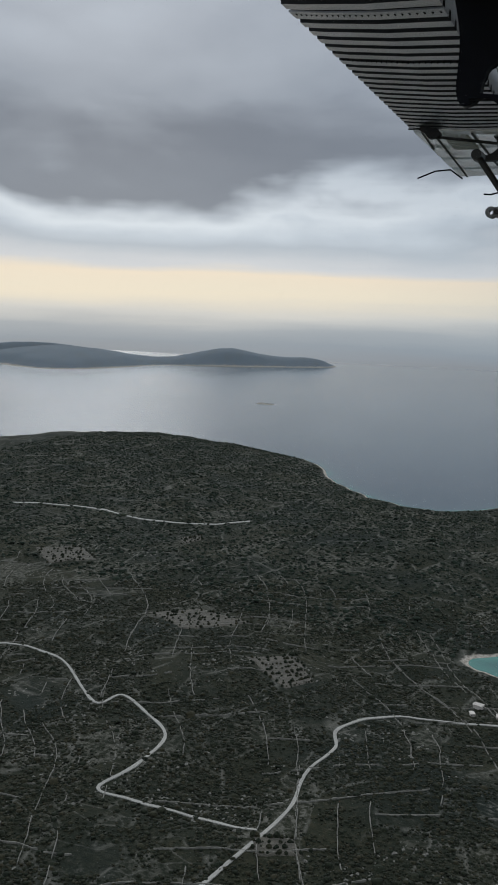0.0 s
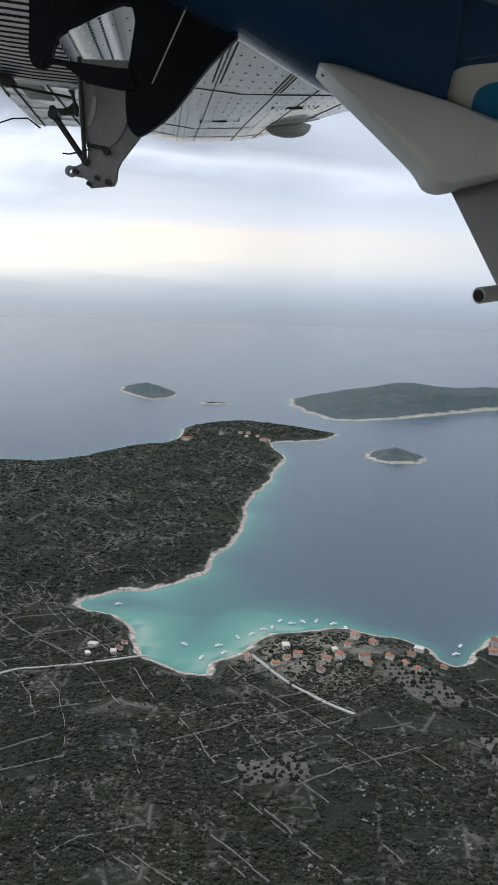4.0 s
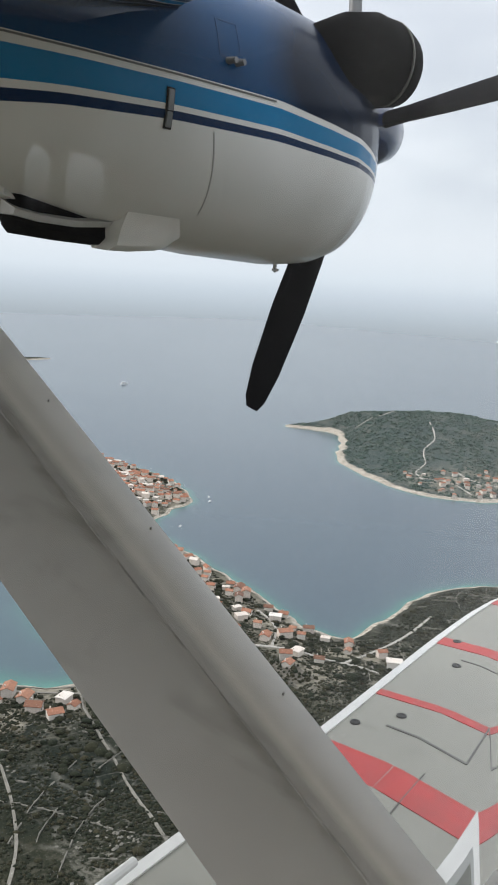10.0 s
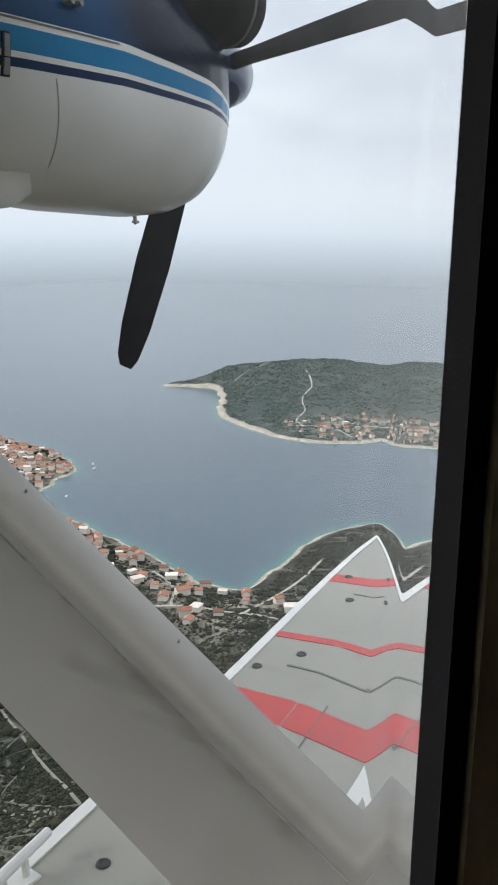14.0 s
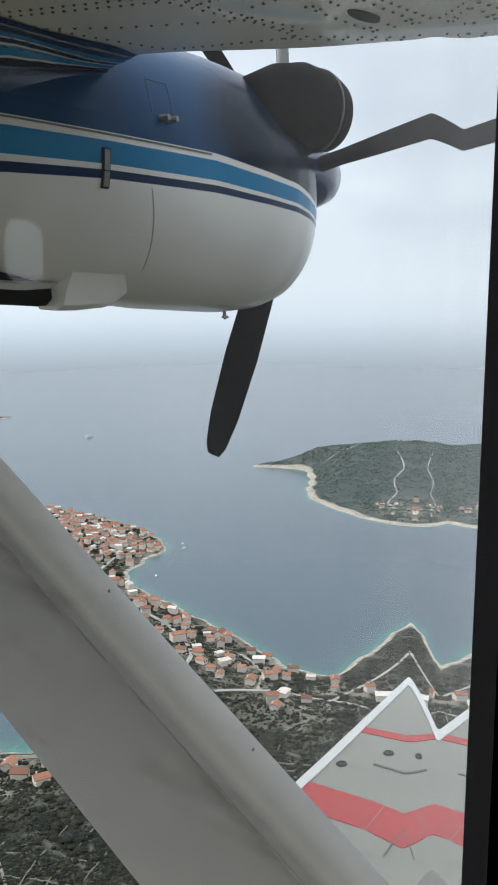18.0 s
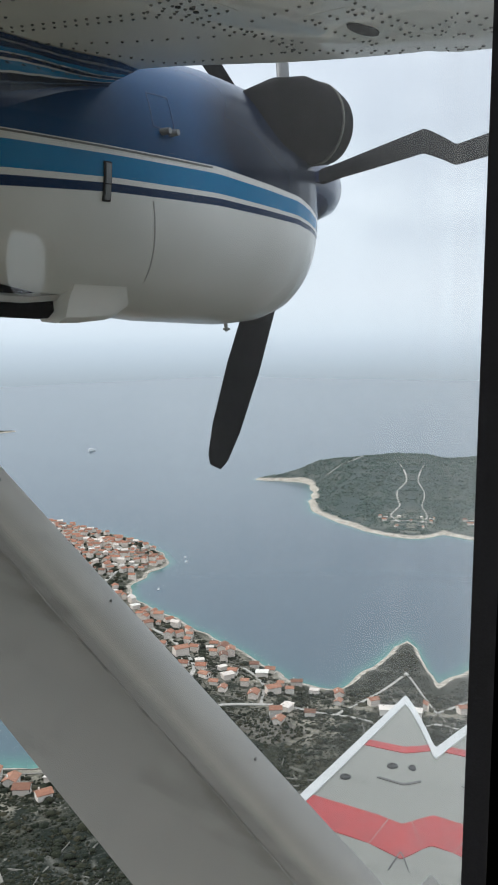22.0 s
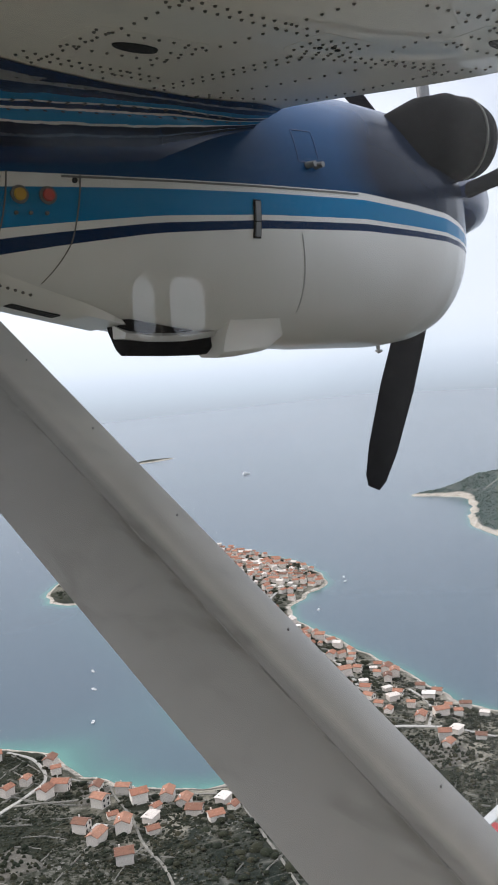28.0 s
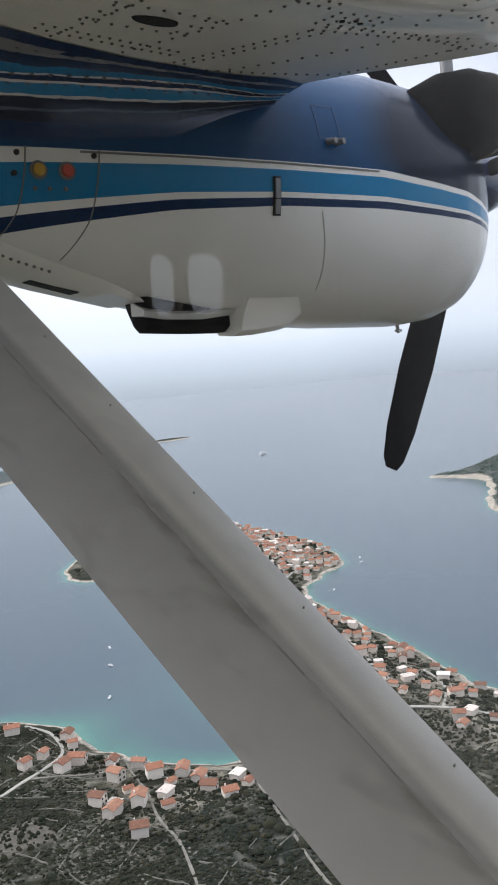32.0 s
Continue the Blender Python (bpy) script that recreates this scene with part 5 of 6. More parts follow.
bm = bmesh.new()
loft(bm, [strut_ring(y) for y in np.linspace(0.1, 2.40, 26)])
def strut_paint():
    """Grey paint, smudged on the rear face and scuffed to a paler coat along the front edge, with the light on the
    leading third coloured in (attribute 'across').
    """
    m = bpy.data.materials.new("smudged_strut_paint")
    m.use_nodes = True
    add, link = nodes_of(m.node_tree)
    b = add("ShaderNodeBsdfPrincipled", Roughness=0.42)
    co = add("ShaderNodeTexCoord")
    at = add("ShaderNodeAttribute")
    at.attribute_name = "across"
    broad = add("ShaderNodeTexNoise", Scale=3.2, Detail=5.0, Roughness=0.6)
    fine = add("ShaderNodeTexNoise", Scale=22.0, Detail=4.0, Roughness=0.65)
    along = add("ShaderNodeMapping", Rotation=(0.5, 0, 0), Scale=(7.0, 1.6, 7.0))
    link(co.outputs["Object"], along.inputs[0])
    smear = add("ShaderNodeTexNoise", Scale=1.4, Detail=6.0, Roughness=0.62, Distortion=0.6)
    link(along.outputs[0], smear.inputs["Vector"])
    for n in (broad, fine):
        link(co.outputs["Object"], n.inputs["Vector"])
    col = mix_color(add, link, 1.0, (0.41, 0.405, 0.388), ramp_out(add, link, broad.outputs[0], [(0.3, (0.90, 0.90, 0.89)), (0.7, (1.05, 1.05, 1.05))]), "MULTIPLY")
    col = mix_color(add, link, 1.0, col, ramp_out(add, link, fine.outputs[0], [(0.3, (0.96, 0.96, 0.96)), (0.7, (1.03, 1.03, 1.03))]), "MULTIPLY")
    col = mix_color(add, link, 1.0, col, ramp_out(add, link, smear.outputs[0], [(0.56, (1, 1, 1)), (0.68, (0.80, 0.80, 0.79)), (0.74, (0.62, 0.61, 0.60))]), "MULTIPLY")
    front = ramp_out(add, link, at.outputs["Fac"], [(0.72, (0, 0, 0)), (0.80, (1, 1, 1))])
    chips = math_node(add, link, "MULTIPLY", front, ramp_out(add, link, smear.outputs[0], [(0.40, (1, 1, 1)), (0.52, (0, 0, 0))]))
    col = mix_color(add, link, math_node(add, link, "MULTIPLY", chips, 0.8), col, (0.72, 0.69, 0.61))
    # leading third: light on its upward face put in as paler colour; grime and step shade along the lap joint
    lead = ramp_out(add, link, at.outputs["Fac"], [(0.60, (0, 0, 0)), (0.66, (1, 1, 1))])
    col = mix_color(add, link, math_node(add, link, "MULTIPLY", lead, math_node(add, link, "MULTIPLY_ADD", fine.outputs[0], 0.5)), col, (0.76, 0.74, 0.69))
    joint = ramp_out(add, link, at.outputs["Fac"], [(0.47, (0, 0, 0)), (0.545, (1, 1, 1)), (0.56, (0, 0, 0))])
    grime_and_shade = math_node(add, link, "MULTIPLY", joint, ramp_out(add, link, smear.outputs[0], [(0.40, (0.03, 0.03, 0.03)), (0.62, (0.6, 0.6, 0.6))]))
    col = mix_color(add, link, grime_and_shade, col, (0.17, 0.16, 0.145))
    link(col, b.inputs["Base Color"])
    rr = math_node(add, link, "MULTIPLY_ADD", broad.outputs[0], 0.25)
    rr.node.inputs[2].default_value = 0.3
    link(rr, b.inputs["Roughness"])
    bp = add("ShaderNodeBump", Strength=0.03, Distance=0.02)
    link(fine.outputs[0], bp.inputs["Height"])
    link(bp.outputs[0], b.inputs["Normal"])
    o = add("ShaderNodeOutputMaterial")
    link(b.outputs[0], o.inputs[0])
    return m


strut = part("wing_strut", bm, strut_paint(), plane, "grey painted wing strut with a riveted seam")
ACROSS = (0.0, 0.02, 0.2, 0.64, 0.72, 0.90, 0.97, 1.0, 0.97, 0.88, 0.7, 0.45, 0.2, 0.05)
strut.data.attributes.new("across", "FLOAT", "POINT").data.foreach_set("value", [ACROSS[i % 14] for i in range(len(strut.data.vertices))])


def strut_face(y, s, off=0.002):
    """A point on the upper face of the strut, s from rear to front."""
    r = strut_ring(y)[:8]
    ss = [0.0, 0.02, 0.2, 0.64, 0.72, 0.90, 0.97, 1.0]
    i = max(k for k in range(7) if ss[k] <= s)
    u = (s - ss[i]) / (ss[i + 1] - ss[i])
    return r[i].lerp(r[i + 1], u) + Vector((0, -0.42, 0.9)) * off


STRUTSEAM = surface("faint_strut_seam", (0.38, 0.375, 0.355), 0.6, vary=0.6, scale=7)


def strut_seam(s, w, y0, y1):
    bm = bmesh.new()
    rows = [(strut_face(y, s - w, 0.0008), strut_face(y, s + w, 0.0008)) for y in np.linspace(y0, y1, 6)]
    rows = [(a, b, a + Vector((0, 0, -0.004)), b + Vector((0, 0, -0.004))) for a, b in rows]
    loft(bm, [[bq for bq in (r[0], r[1], r[3], r[2])] for r in rows])
    part("strut_seam", bm, STRUTSEAM, strut, smooth=False)


strut_seam(0.553, 0.0016, 0.12, 2.3)
for k in range(26):
    strut_seam(0.547, 0.0009 + 0.0006 * ((k * 7) % 5) / 4, 0.15 + 0.083 * k, 0.15 + 0.083 * k + (0.05, 0.022, 0.06, 0.015, 0.035)[(k * 3) % 5])
for y, s in [(0.45 + 0.27 * k, 0.88) for k in range(6)] + [(1.98, 0.535), (1.93, 0.535), (1.80, 0.54)]:
    bm = bmesh.new()
    p = strut_face(y, s, 0.0)
    rod(bm, p - Vector((0, -0.42, 0.9)) * 0.002, p + Vector((0, -0.42, 0.9)) * 0.004, 0.0019, 0.0015, 8)
    part("screw", bm, STRUTSEAM, strut)
bm = bmesh.new()
rod(bm, (0.68, 1.98, 0.20), (0.545, 1.878, 0.181), 0.018, 0.018, 16)
tube = part("tube", bm, GREYWHITE, strut, "short grey vent tube")
bm = bmesh.new()
rod(bm, (0.548, 1.880, 0.1812), (0.542, 1.876, 0.1802), 0.013, 0.013, 16)
part("bore", bm, DARKHOLE, tube)

# cream fairing that carries the strut into the nacelle
bm = bmesh.new()
edge = smooth_line([(0.19, 0.72), (0.28, 0.64), (0.36, 0.57), (0.45, 0.49), (0.485, 0.445), (0.53, 0.435), (0.60, 0.452), (0.68, 0.47), (0.76, 0.475), (0.84, 0.455), (0.88, 0.455), (0.91, 0.50), (0.80, 0.553), (0.70, 0.585), (0.61, 0.615), (0.47, 0.662), (0.37, 0.688), (0.24, 0.725)], 3)
mid = edge.mean(0)
loft(bm, [[(mid[0] + (x - mid[0]) * k, y, mid[1] + (z - mid[1]) * (2 * k - 1)) for x, z in edge] for y, k in ((2.175, 0.86), (2.182, 0.93), (2.20, 0.975), (2.23, 1.0), (2.34, 1.0))])
part("strut_fairing", bm, WHITE, nacelle, "cream strut fairing below the nacelle tail")
bm = bmesh.new()
rings = []
for x, zb, zt, w in ((-0.25, 0.93, 1.10, 0.12), (0.0, 0.82, 1.10, 0.22), (0.2, 0.715, 1.10, 0.27), (0.36, 0.66, 1.10, 0.30), (0.5, 0.62, 1.10, 0.325)):
    zm = (zb + zt) / 2
    rings.append([(x, NY + w * math.copysign(abs(math.sin(a)) ** 0.75, math.sin(a)), zm + (zt - zm) * math.copysign(abs(math.cos(a)) ** 0.75, math.cos(a))) for a in np.linspace(0, 2 * math.pi, 49)[:-1]])
loft(bm, rings)
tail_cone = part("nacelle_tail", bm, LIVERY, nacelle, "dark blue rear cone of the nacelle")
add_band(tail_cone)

# float
OUTER = [(-1.2, 1.30), (1.17, 1.72), (2.5, 1.955), (3.55, 2.17), (4.0, 2.25), (4.3, 2.285), (4.5, 2.275), (4.6, 2.245), (4.64, 2.20)]
INNER = [(-1.2, 0.55), (1.17, 0.98), (2.26, 1.185), (2.9, 1.36), (3.57, 1.60), (4.0, 1.80), (4.3, 1.95), (4.5, 2.06), (4.6, 2.13), (4.64, 2.17)]
DECKZ = -1.45


def float_ring(x):
    a, b = interp(x, OUTER), interp(x, INNER)
    c, w = (a + b) / 2, (a - b) / 2
    deep = interp(x, [(-1.2, 0.62), (2.5, 0.62), (3.6, 0.5), (4.3, 0.3), (4.6, 0.14), (4.64, 0.05)])
    return [(x, a, DECKZ), (x, c, DECKZ + 0.03 * w / 0.38), (x, b, DECKZ), (x, b + 0.015, DECKZ - 0.06), (x, b, DECKZ - deep * 0.6), (x, c, DECKZ - deep), (x, a, DECKZ - deep * 0.6), (x, a - 0.015, DECKZ - 0.06)]


FX = np.concatenate([np.linspace(-1.2, 3.6, 25), np.linspace(3.75, 4.5, 8), [4.55, 4.6, 4.625, 4.64]])
bm = bmesh.new()
loft(bm, [float_ring(x) for x in FX])
pontoon = part("float", bm, DECK, plane, "light grey float with red bands across its deck")


def deck(x, u, lift=0.004):
    """A point on the deck: u from the outer edge (0) to the inner edge (1)."""
    a, b = interp(x, OUTER), interp(x, INNER)
    w = (a - b) / 2
    return Vector((x, a + (b - a) * u, DECKZ + 0.03 * w / 0.38 * (1 - abs(2 * u - 1)) + lift))


def deck_band(name, x0, x1, u0, u1, material, label="", lift=0.003, slant=0.0, n=10):
    bm = bmesh.new()
    rows = []
    for u in np.linspace(u0, u1, n):
        dx = slant * u
        a, b = deck(x0 + dx, u, lift), deck(x1 + dx, u, lift)
        rows.append([a, b, b - Vector((0, 0, 0.006)), a - Vector((0, 0, 0.006))])
    loft(bm, rows)
    return part(name, bm, material, pontoon, label, smooth=False)


DARKPLUG = surface("dark_plug_rubber", (0.05, 0.05, 0.048), 0.7)
deck_band("red_band", 3.53, 3.62, 0.0, 1.0, RED, "red painted band", slant=0.03)
deck_band("red_band", 2.865, 2.915, 0.0, 1.0, RED, "narrow red painted band", slant=0.06)
deck_band("red_band", 2.255, 2.42, 0.0, 1.0, RED, "wide red painted band", slant=0.02)
deck_band("red_band", 4.25, 4.38, 0.0, 1.0, RED, "red painted band at the bow")
for edge in (0, 1):
    bm = bmesh.new()
    rows = []
    for x in FX:
        p, q = deck(x, edge, 0.006), deck(x, edge + (0.06 if edge == 0 else -0.06) * min(1, (4.7 - x) * 2), 0.006)
        rows.append([p, q, q - Vector((0, 0, 0.008)), p - Vector((0, 0, 0.05))])
    loft(bm, rows)
    part("deck_rail", bm, TRIMWHITE, pontoon, "white worn deck edge", smooth=False)
for x0, x1, u0, u1 in ((2.655, 2.666, 0.29, 0.78), (2.66, 3.02, 0.775, 0.785), (2.195, 2.48, 0.64, 0.645), (3.42, 3.428, 0.35, 0.8), (1.95, 1.956, 0.45, 1.0)):
    deck_band("deck_seam", x0, x1, u0, u1, SEAM, lift=0.0035, n=6)
for (x, y) in ((2.598, 1.886), (2.765, 1.791), (3.35, 1.914), (3.612, 2.072), (4.18, 2.15), (1.45, 1.55)):
    u = (interp(x, OUTER) - y) / (interp(x, OUTER) - interp(x, INNER))
    p = deck(x, u, 0.0)
    bm = bmesh.new()
    loft(bm, [[(p.x + r * math.cos(a), p.y + r * math.sin(a), p.z + dz) for a in np.linspace(0, 2 * math.pi, 17)[:-1]] for r, dz in ((0.021, 0.0), (0.019, 0.006), (0.013, 0.008), (0.008, 0.004))])
    part("drain_plug", bm, DARKPLUG, pontoon, "dark round pump-out plug")
# mooring cleat
p = deck(1.27, 0.07, 0.0)
bm = bmesh.new()
box(bm, (p.x - 0.06, p.y - 0.035, p.z), (p.x + 0.06, p.y + 0.035, p.z + 0.012), 0.004)
cleat = part("cleat_base", bm, TRIMWHITE, pontoon, "white metal mooring cleat")
for dx in (-0.035, 0.035):
    bm = bmesh.new()
    rod(bm, (p.x + dx, p.y, p.z + 0.01), (p.x + dx, p.y, p.z + 0.06), 0.013, 0.011)
    part("cleat_post", bm, TRIMWHITE, cleat)
bm = bmesh.new()
rod(bm, (p.x - 0.14, p.y - 0.03, p.z + 0.062), (p.x + 0.14, p.y + 0.03, p.z + 0.062), 0.018, 0.014)
part("cleat_bar", bm, TRIMWHITE, cleat)

# cabin side with its window opening, and the lining round the seat
WX0, WX1, WZ0, WZ1 = -0.95, 0.728, -0.75, 0.62


def rounded(x0, x1, z0, z1, r, n=6):
    pts = []
    for cx, cz, a0 in ((x1 - r, z1 - r, 0), (x0 + r, z1 - r, 90), (x0 + r, z0 + r, 180), (x1 - r, z0 + r, 270)):
        for k in range(n + 1):
            a = radians(a0 + 90 * k / n)
            z = cz + r * math.sin(a)
            pts.append((cx + r * math.cos(a) + 0.05 * z, z))
    return pts


def ring_wall(name, inner, outer, y0, y1, material, label):
    bm = bmesh.new()
    n = len(inner)
    v = [[bm.verts.new((x, y, z)) for x, z in loop] for loop, y in ((inner, y0), (outer, y0), (outer, y1), (inner, y1))]
    for k in range(4):
        a, b = v[k], v[(k + 1) % 4]
        for i in range(n):
            j = (i + 1) % n
            bm.faces.new((a[i], a[j], b[j], b[i]))
    return part(name, bm, material, plane, label)


hole = rounded(WX0, WX1, WZ0, WZ1, 0.12)
seal = rounded(WX0 - 0.05, WX1 + 0.05, WZ0 - 0.05, WZ1 + 0.05, 0.14)
lin = rounded(-1.7, 1.5, -1.2, 0.72, 0.05)
# the window is drawn at a large size and set close to the seat, scaled about the eye's usual place
CLOSE, SEAT = 0.42, Vector((0.08, 0.045, 0.165))


def set_close(ob):
    ob.scale = (CLOSE, CLOSE, CLOSE)
    ob.location = SEAT * (1 - CLOSE)


set_close(ring_wall("window_seal", hole, seal, 0.333, 0.356, RUBBER, "black rubber window seal"))
seal = [(SEAT.x + (x - SEAT.x) * CLOSE, SEAT.z + (z - SEAT.z) * CLOSE) for x, z in seal]
ring_wall("cabin_wall", seal, lin, 0.163, 0.177, LINING, "beige cabin side lining")
bm = bmesh.new()
box(bm, (-1.7, -1.25, 0.72), (1.5, 0.177, 0.76))
part("cabin_ceiling", bm, LINING, plane, "beige cabin ceiling")
bm = bmesh.new()
box(bm, (-1.7, -1.25, -1.24), (1.5, 0.177, -1.2))
part("cabin_floor", bm, LINING, plane, "dark cabin floor")
# the other side, with two small window openings near the front
ring_wall("cabin_far_side", rounded(0.962, 1.041, 0.283, 0.417, 0.035), rounded(-1.7, 1.047, -1.2, 0.72, 0.02), -1.29, -1.25, LINING, "beige lining of the other cabin side")
ring_wall("cabin_far_side", rounded(1.054, 1.173, 0.283, 0.417, 0.04), rounded(1.047, 1.5, -1.2, 0.72, 0.02), -1.29, -1.25, LINING, "beige lining of the other cabin side")
for x in (-1.74, 1.5):
    bm = bmesh.new()
    box(bm, (x, -1.25, -1.2), (x + 0.04, 0.177, 0.72))
    part("bulkhead", bm, LINING, plane, "beige cabin bulkhead")


def scratched_acrylic():
    """Clear acrylic that refracts, with a thin scattering film of scratches and dust, thicker towards its forward edge."""
    m = bpy.data.materials.new("scratched_acrylic")
    m.use_nodes = True
    add, link = nodes_of(m.node_tree)
    co = add("ShaderNodeTexCoord")
    sp = add("ShaderNodeSeparateXYZ")
    link(co.outputs["Object"], sp.inputs[0])
    n = add("ShaderNodeTexNoise", Scale=6.0, Detail=4.0)
    link(co.outputs["Object"], n.inputs["Vector"])
    mp = add("ShaderNodeMapping", Scale=(22, 1, 1.2))
    link(co.outputs["Object"], mp.inputs[0])
    st = add("ShaderNodeTexNoise", Scale=2.0, Detail=3.0)
    link(mp.outputs[0], st.inputs["Vector"])
    edge = ramp_out(add, link, sp.outputs["X"], [(0.10, (0.0015, 0.0015, 0.0015)), (0.35, (0.005, 0.005, 0.005)), (0.55, (0.034, 0.034, 0.034)), (0.72, (0.095, 0.095, 0.095))])
    film = math_node(add, link, "MULTIPLY", edge, math_node(add, link, "ADD", math_node(add, link, "MULTIPLY", n.outputs[0], 0.7), math_node(add, link, "MULTIPLY", st.outputs[0], 1.1)))
    bend = add("ShaderNodeBsdfGlass", Color=(1.0, 1.0, 1.0, 1), Roughness=0.0, IOR=1.45)
    dust = add("ShaderNodeBsdfTranslucent", Color=(0.86, 0.88, 0.9, 1))
    clear = add("ShaderNodeBsdfRefraction", Color=(0.93, 0.93, 0.93, 1), Roughness=0.0, IOR=1.45)
    # the pane is made to reflect the cabin only inside a chosen patch
    gloss = add("ShaderNodeMixShader")
    mirror_zone = math_node(add, link, "MULTIPLY", ramp_out(add, link, sp.outputs["X"], [(0.09, (0, 0, 0)), (0.13, (1, 1, 1)), (0.31, (1, 1, 1)), (0.37, (0, 0, 0))]), ramp_out(add, link, sp.outputs["Z"], [(0.185, (0, 0, 0)), (0.215, (1, 1, 1)), (0.32, (1, 1, 1)), (0.36, (0, 0, 0))]))
    link(mirror_zone, gloss.inputs[0]), link(clear.outputs[0], gloss.inputs[1]), link(bend.outputs[0], gloss.inputs[2])
    mx = add("ShaderNodeMixShader")
    link(film, mx.inputs[0]), link(gloss.outputs[0], mx.inputs[1]), link(dust.outputs[0], mx.inputs[2])
    o = add("ShaderNodeOutputMaterial")
    link(mx.outputs[0], o.inputs[0])
    return m


# a flat slab that thins out over its last hand's width before the seal, where it bends the view
RIM, SLOPE, EASE = 0.624, 0.068, 0.050
bm = bmesh.new()
rings = []
for x in [WX0 - 0.02, 0.0, 0.5] + list(np.linspace(RIM, WX1 + 0.006, 24)):
    u = max(0.0, x - RIM)
    y = 0.353 + 0.5 * SLOPE / EASE * min(u, EASE) ** 2 + SLOPE * max(0.0, u - EASE)
    rings.append([(x + 0.05 * z, q, z) for q, z in ((y, WZ0 - 0.02), (0.360, WZ0 - 0.02), (0.360, WZ1 + 0.02), (y, WZ1 + 0.02))])
loft(bm, rings)
bmesh.ops.recalc_face_normals(bm, faces=bm.faces)
inside_out = bm.calc_volume(signed=True) < 0
pane = part("window_pane", bm, scratched_acrylic(), plane, "clear acrylic cabin pane with fine scratches")
if inside_out:
    pane.data.flip_normals()
pane.visible_shadow = False
set_close(pane)


# ---- roads, fields, houses, scrub ----
def leaf_surface(tint=(1.0, 1.0, 1.0)):
    m = bpy.data.materials.new("maquis_leaves")
    m.use_nodes = True
    add, link = nodes_of(m.node_tree)
    b = add("ShaderNodeBsdfPrincipled", Roughness=0.9)
    b.inputs["Specular IOR Level"].default_value = 0.15
    g = add("ShaderNodeNewGeometry")
    c = ramp_out(add, link, g.outputs["Random Per Island"], [(0.0, (0.018, 0.0245, 0.0165)), (0.5, (0.025, 0.030, 0.0195)), (0.85, (0.035, 0.037, 0.0235)), (1.0, (0.047, 0.045, 0.029))])
    co = add("ShaderNodeTexCoord")
    n = add("ShaderNodeTexNoise", Scale=1.3, Detail=3.0)
    link(co.outputs["Object"], n.inputs["Vector"])
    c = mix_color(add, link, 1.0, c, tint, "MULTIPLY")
    link(mix_color(add, link, 1.0, c, ramp_out(add, link, n.outputs[0], [(0.3, (0.6, 0.6, 0.6)), (0.7, (1.3, 1.3, 1.3))]), "MULTIPLY"), b.inputs["Base Color"])
    o = add("ShaderNodeOutputMaterial")
    link(b.outputs[0], o.inputs[0])
    return m


TRACKS = []


def ribbon(name, pts, width, L, material, label, lift=0.5, category="road"):
    line = smooth_line(pts, 6, False)
    d = np.gradient(line, axis=0)
    d /= np.linalg.norm(d, axis=1)[:, None] + 1e-9
    nrm = np.stack([-d[:, 1], d[:, 0]], 1)
    jit = 1 + 0.25 * waves(line[:, 0], line[:, 1], 25, 3)
    a, b = line + nrm * (width / 2 * jit)[:, None], line - nrm * (width / 2 * jit)[:, None]
    TRACKS.extend((px, py, width * 0.5 + 1.6) for px, py in line)
    za, _ = height(L, a[:, 0], a[:, 1])
    zb, _ = height(L, b[:, 0], b[:, 1])
    verts, faces = [], []
    for i in range(len(line)):
        verts += [(*a[i], za[i] + lift), (*b[i], zb[i] + lift), (*b[i], zb[i] - 1.0), (*a[i], za[i] - 1.0)]
        if i:
            o, q = 4 * i - 4, 4 * i
            faces += [(o, o + 1, q + 1, q), (o + 1, o + 2, q + 2, q + 1), (o + 3, o, q, q + 3)]
    return tagged(mesh_object(name, verts, faces, material), label, category, kind="structure")


ribbon("road", [(-500, 410), (-423, 419), (-407, 438), (-373, 439), (-351, 435), (-301, 398), (-291, 413), (-261, 399), (-239, 379), (-235, 344), (-238, 318), (-217, 320), (-177, 326), (-156, 330)], 1.8, main, GRAVEL, "white gravel track winding through the scrub")
ribbon("road", [(-175, 190), (-165, 250), (-157, 300), (-153, 352), (-160, 388), (-158, 425), (-165, 445), (-157, 470), (-140, 486), (-106, 500), (-75, 518), (-62, 530)], 1.8, main, GRAVEL, "white gravel track to the bay")
ribbon("road", [(-1000, 700), (-760, 760), (-640, 810), (-520, 800), (-420, 860)], 4, main, GRAVEL, "pale distant track in the scrub")
ribbon("road", [(150, 470), (172, 478), (190, 486), (204, 500), (208, 530), (200, 556)], 2.2, main, GRAVEL, "white gravel track above the coast")
ribbon("road", [(172, 478), (196, 462), (222, 446), (246, 420), (272, 396), (305, 372)], 1.7, main, EARTH, "pale lane through the shore village")
ribbon("road", [(212, 490), (226, 458), (250, 428), (278, 404), (312, 398)], 1.7, main, EARTH, "pale lane along the village shore")
ribbon("road", [(226, 458), (222, 446), (214, 412), (203, 380), (196, 345), (172, 290), (140, 250)], 1.4, main, EARTH, "pale lane inland from the village")
ribbon("road", [(278, 404), (272, 390), (262, 372), (250, 340), (236, 300), (215, 240)], 1.4, main, EARTH, "pale lane between walled plots")
ribbon("road", [(0, 528), (14, 505), (40, 470), (60, 440)], 2.4, main, GRAVEL, "pale lane behind the bay houses")
ribbon("road", [(330, 420), (370, 400), (410, 370), (425, 320), (440, 250), (460, 180)], 2.6, main, GRAVEL, "pale road leading to the town")
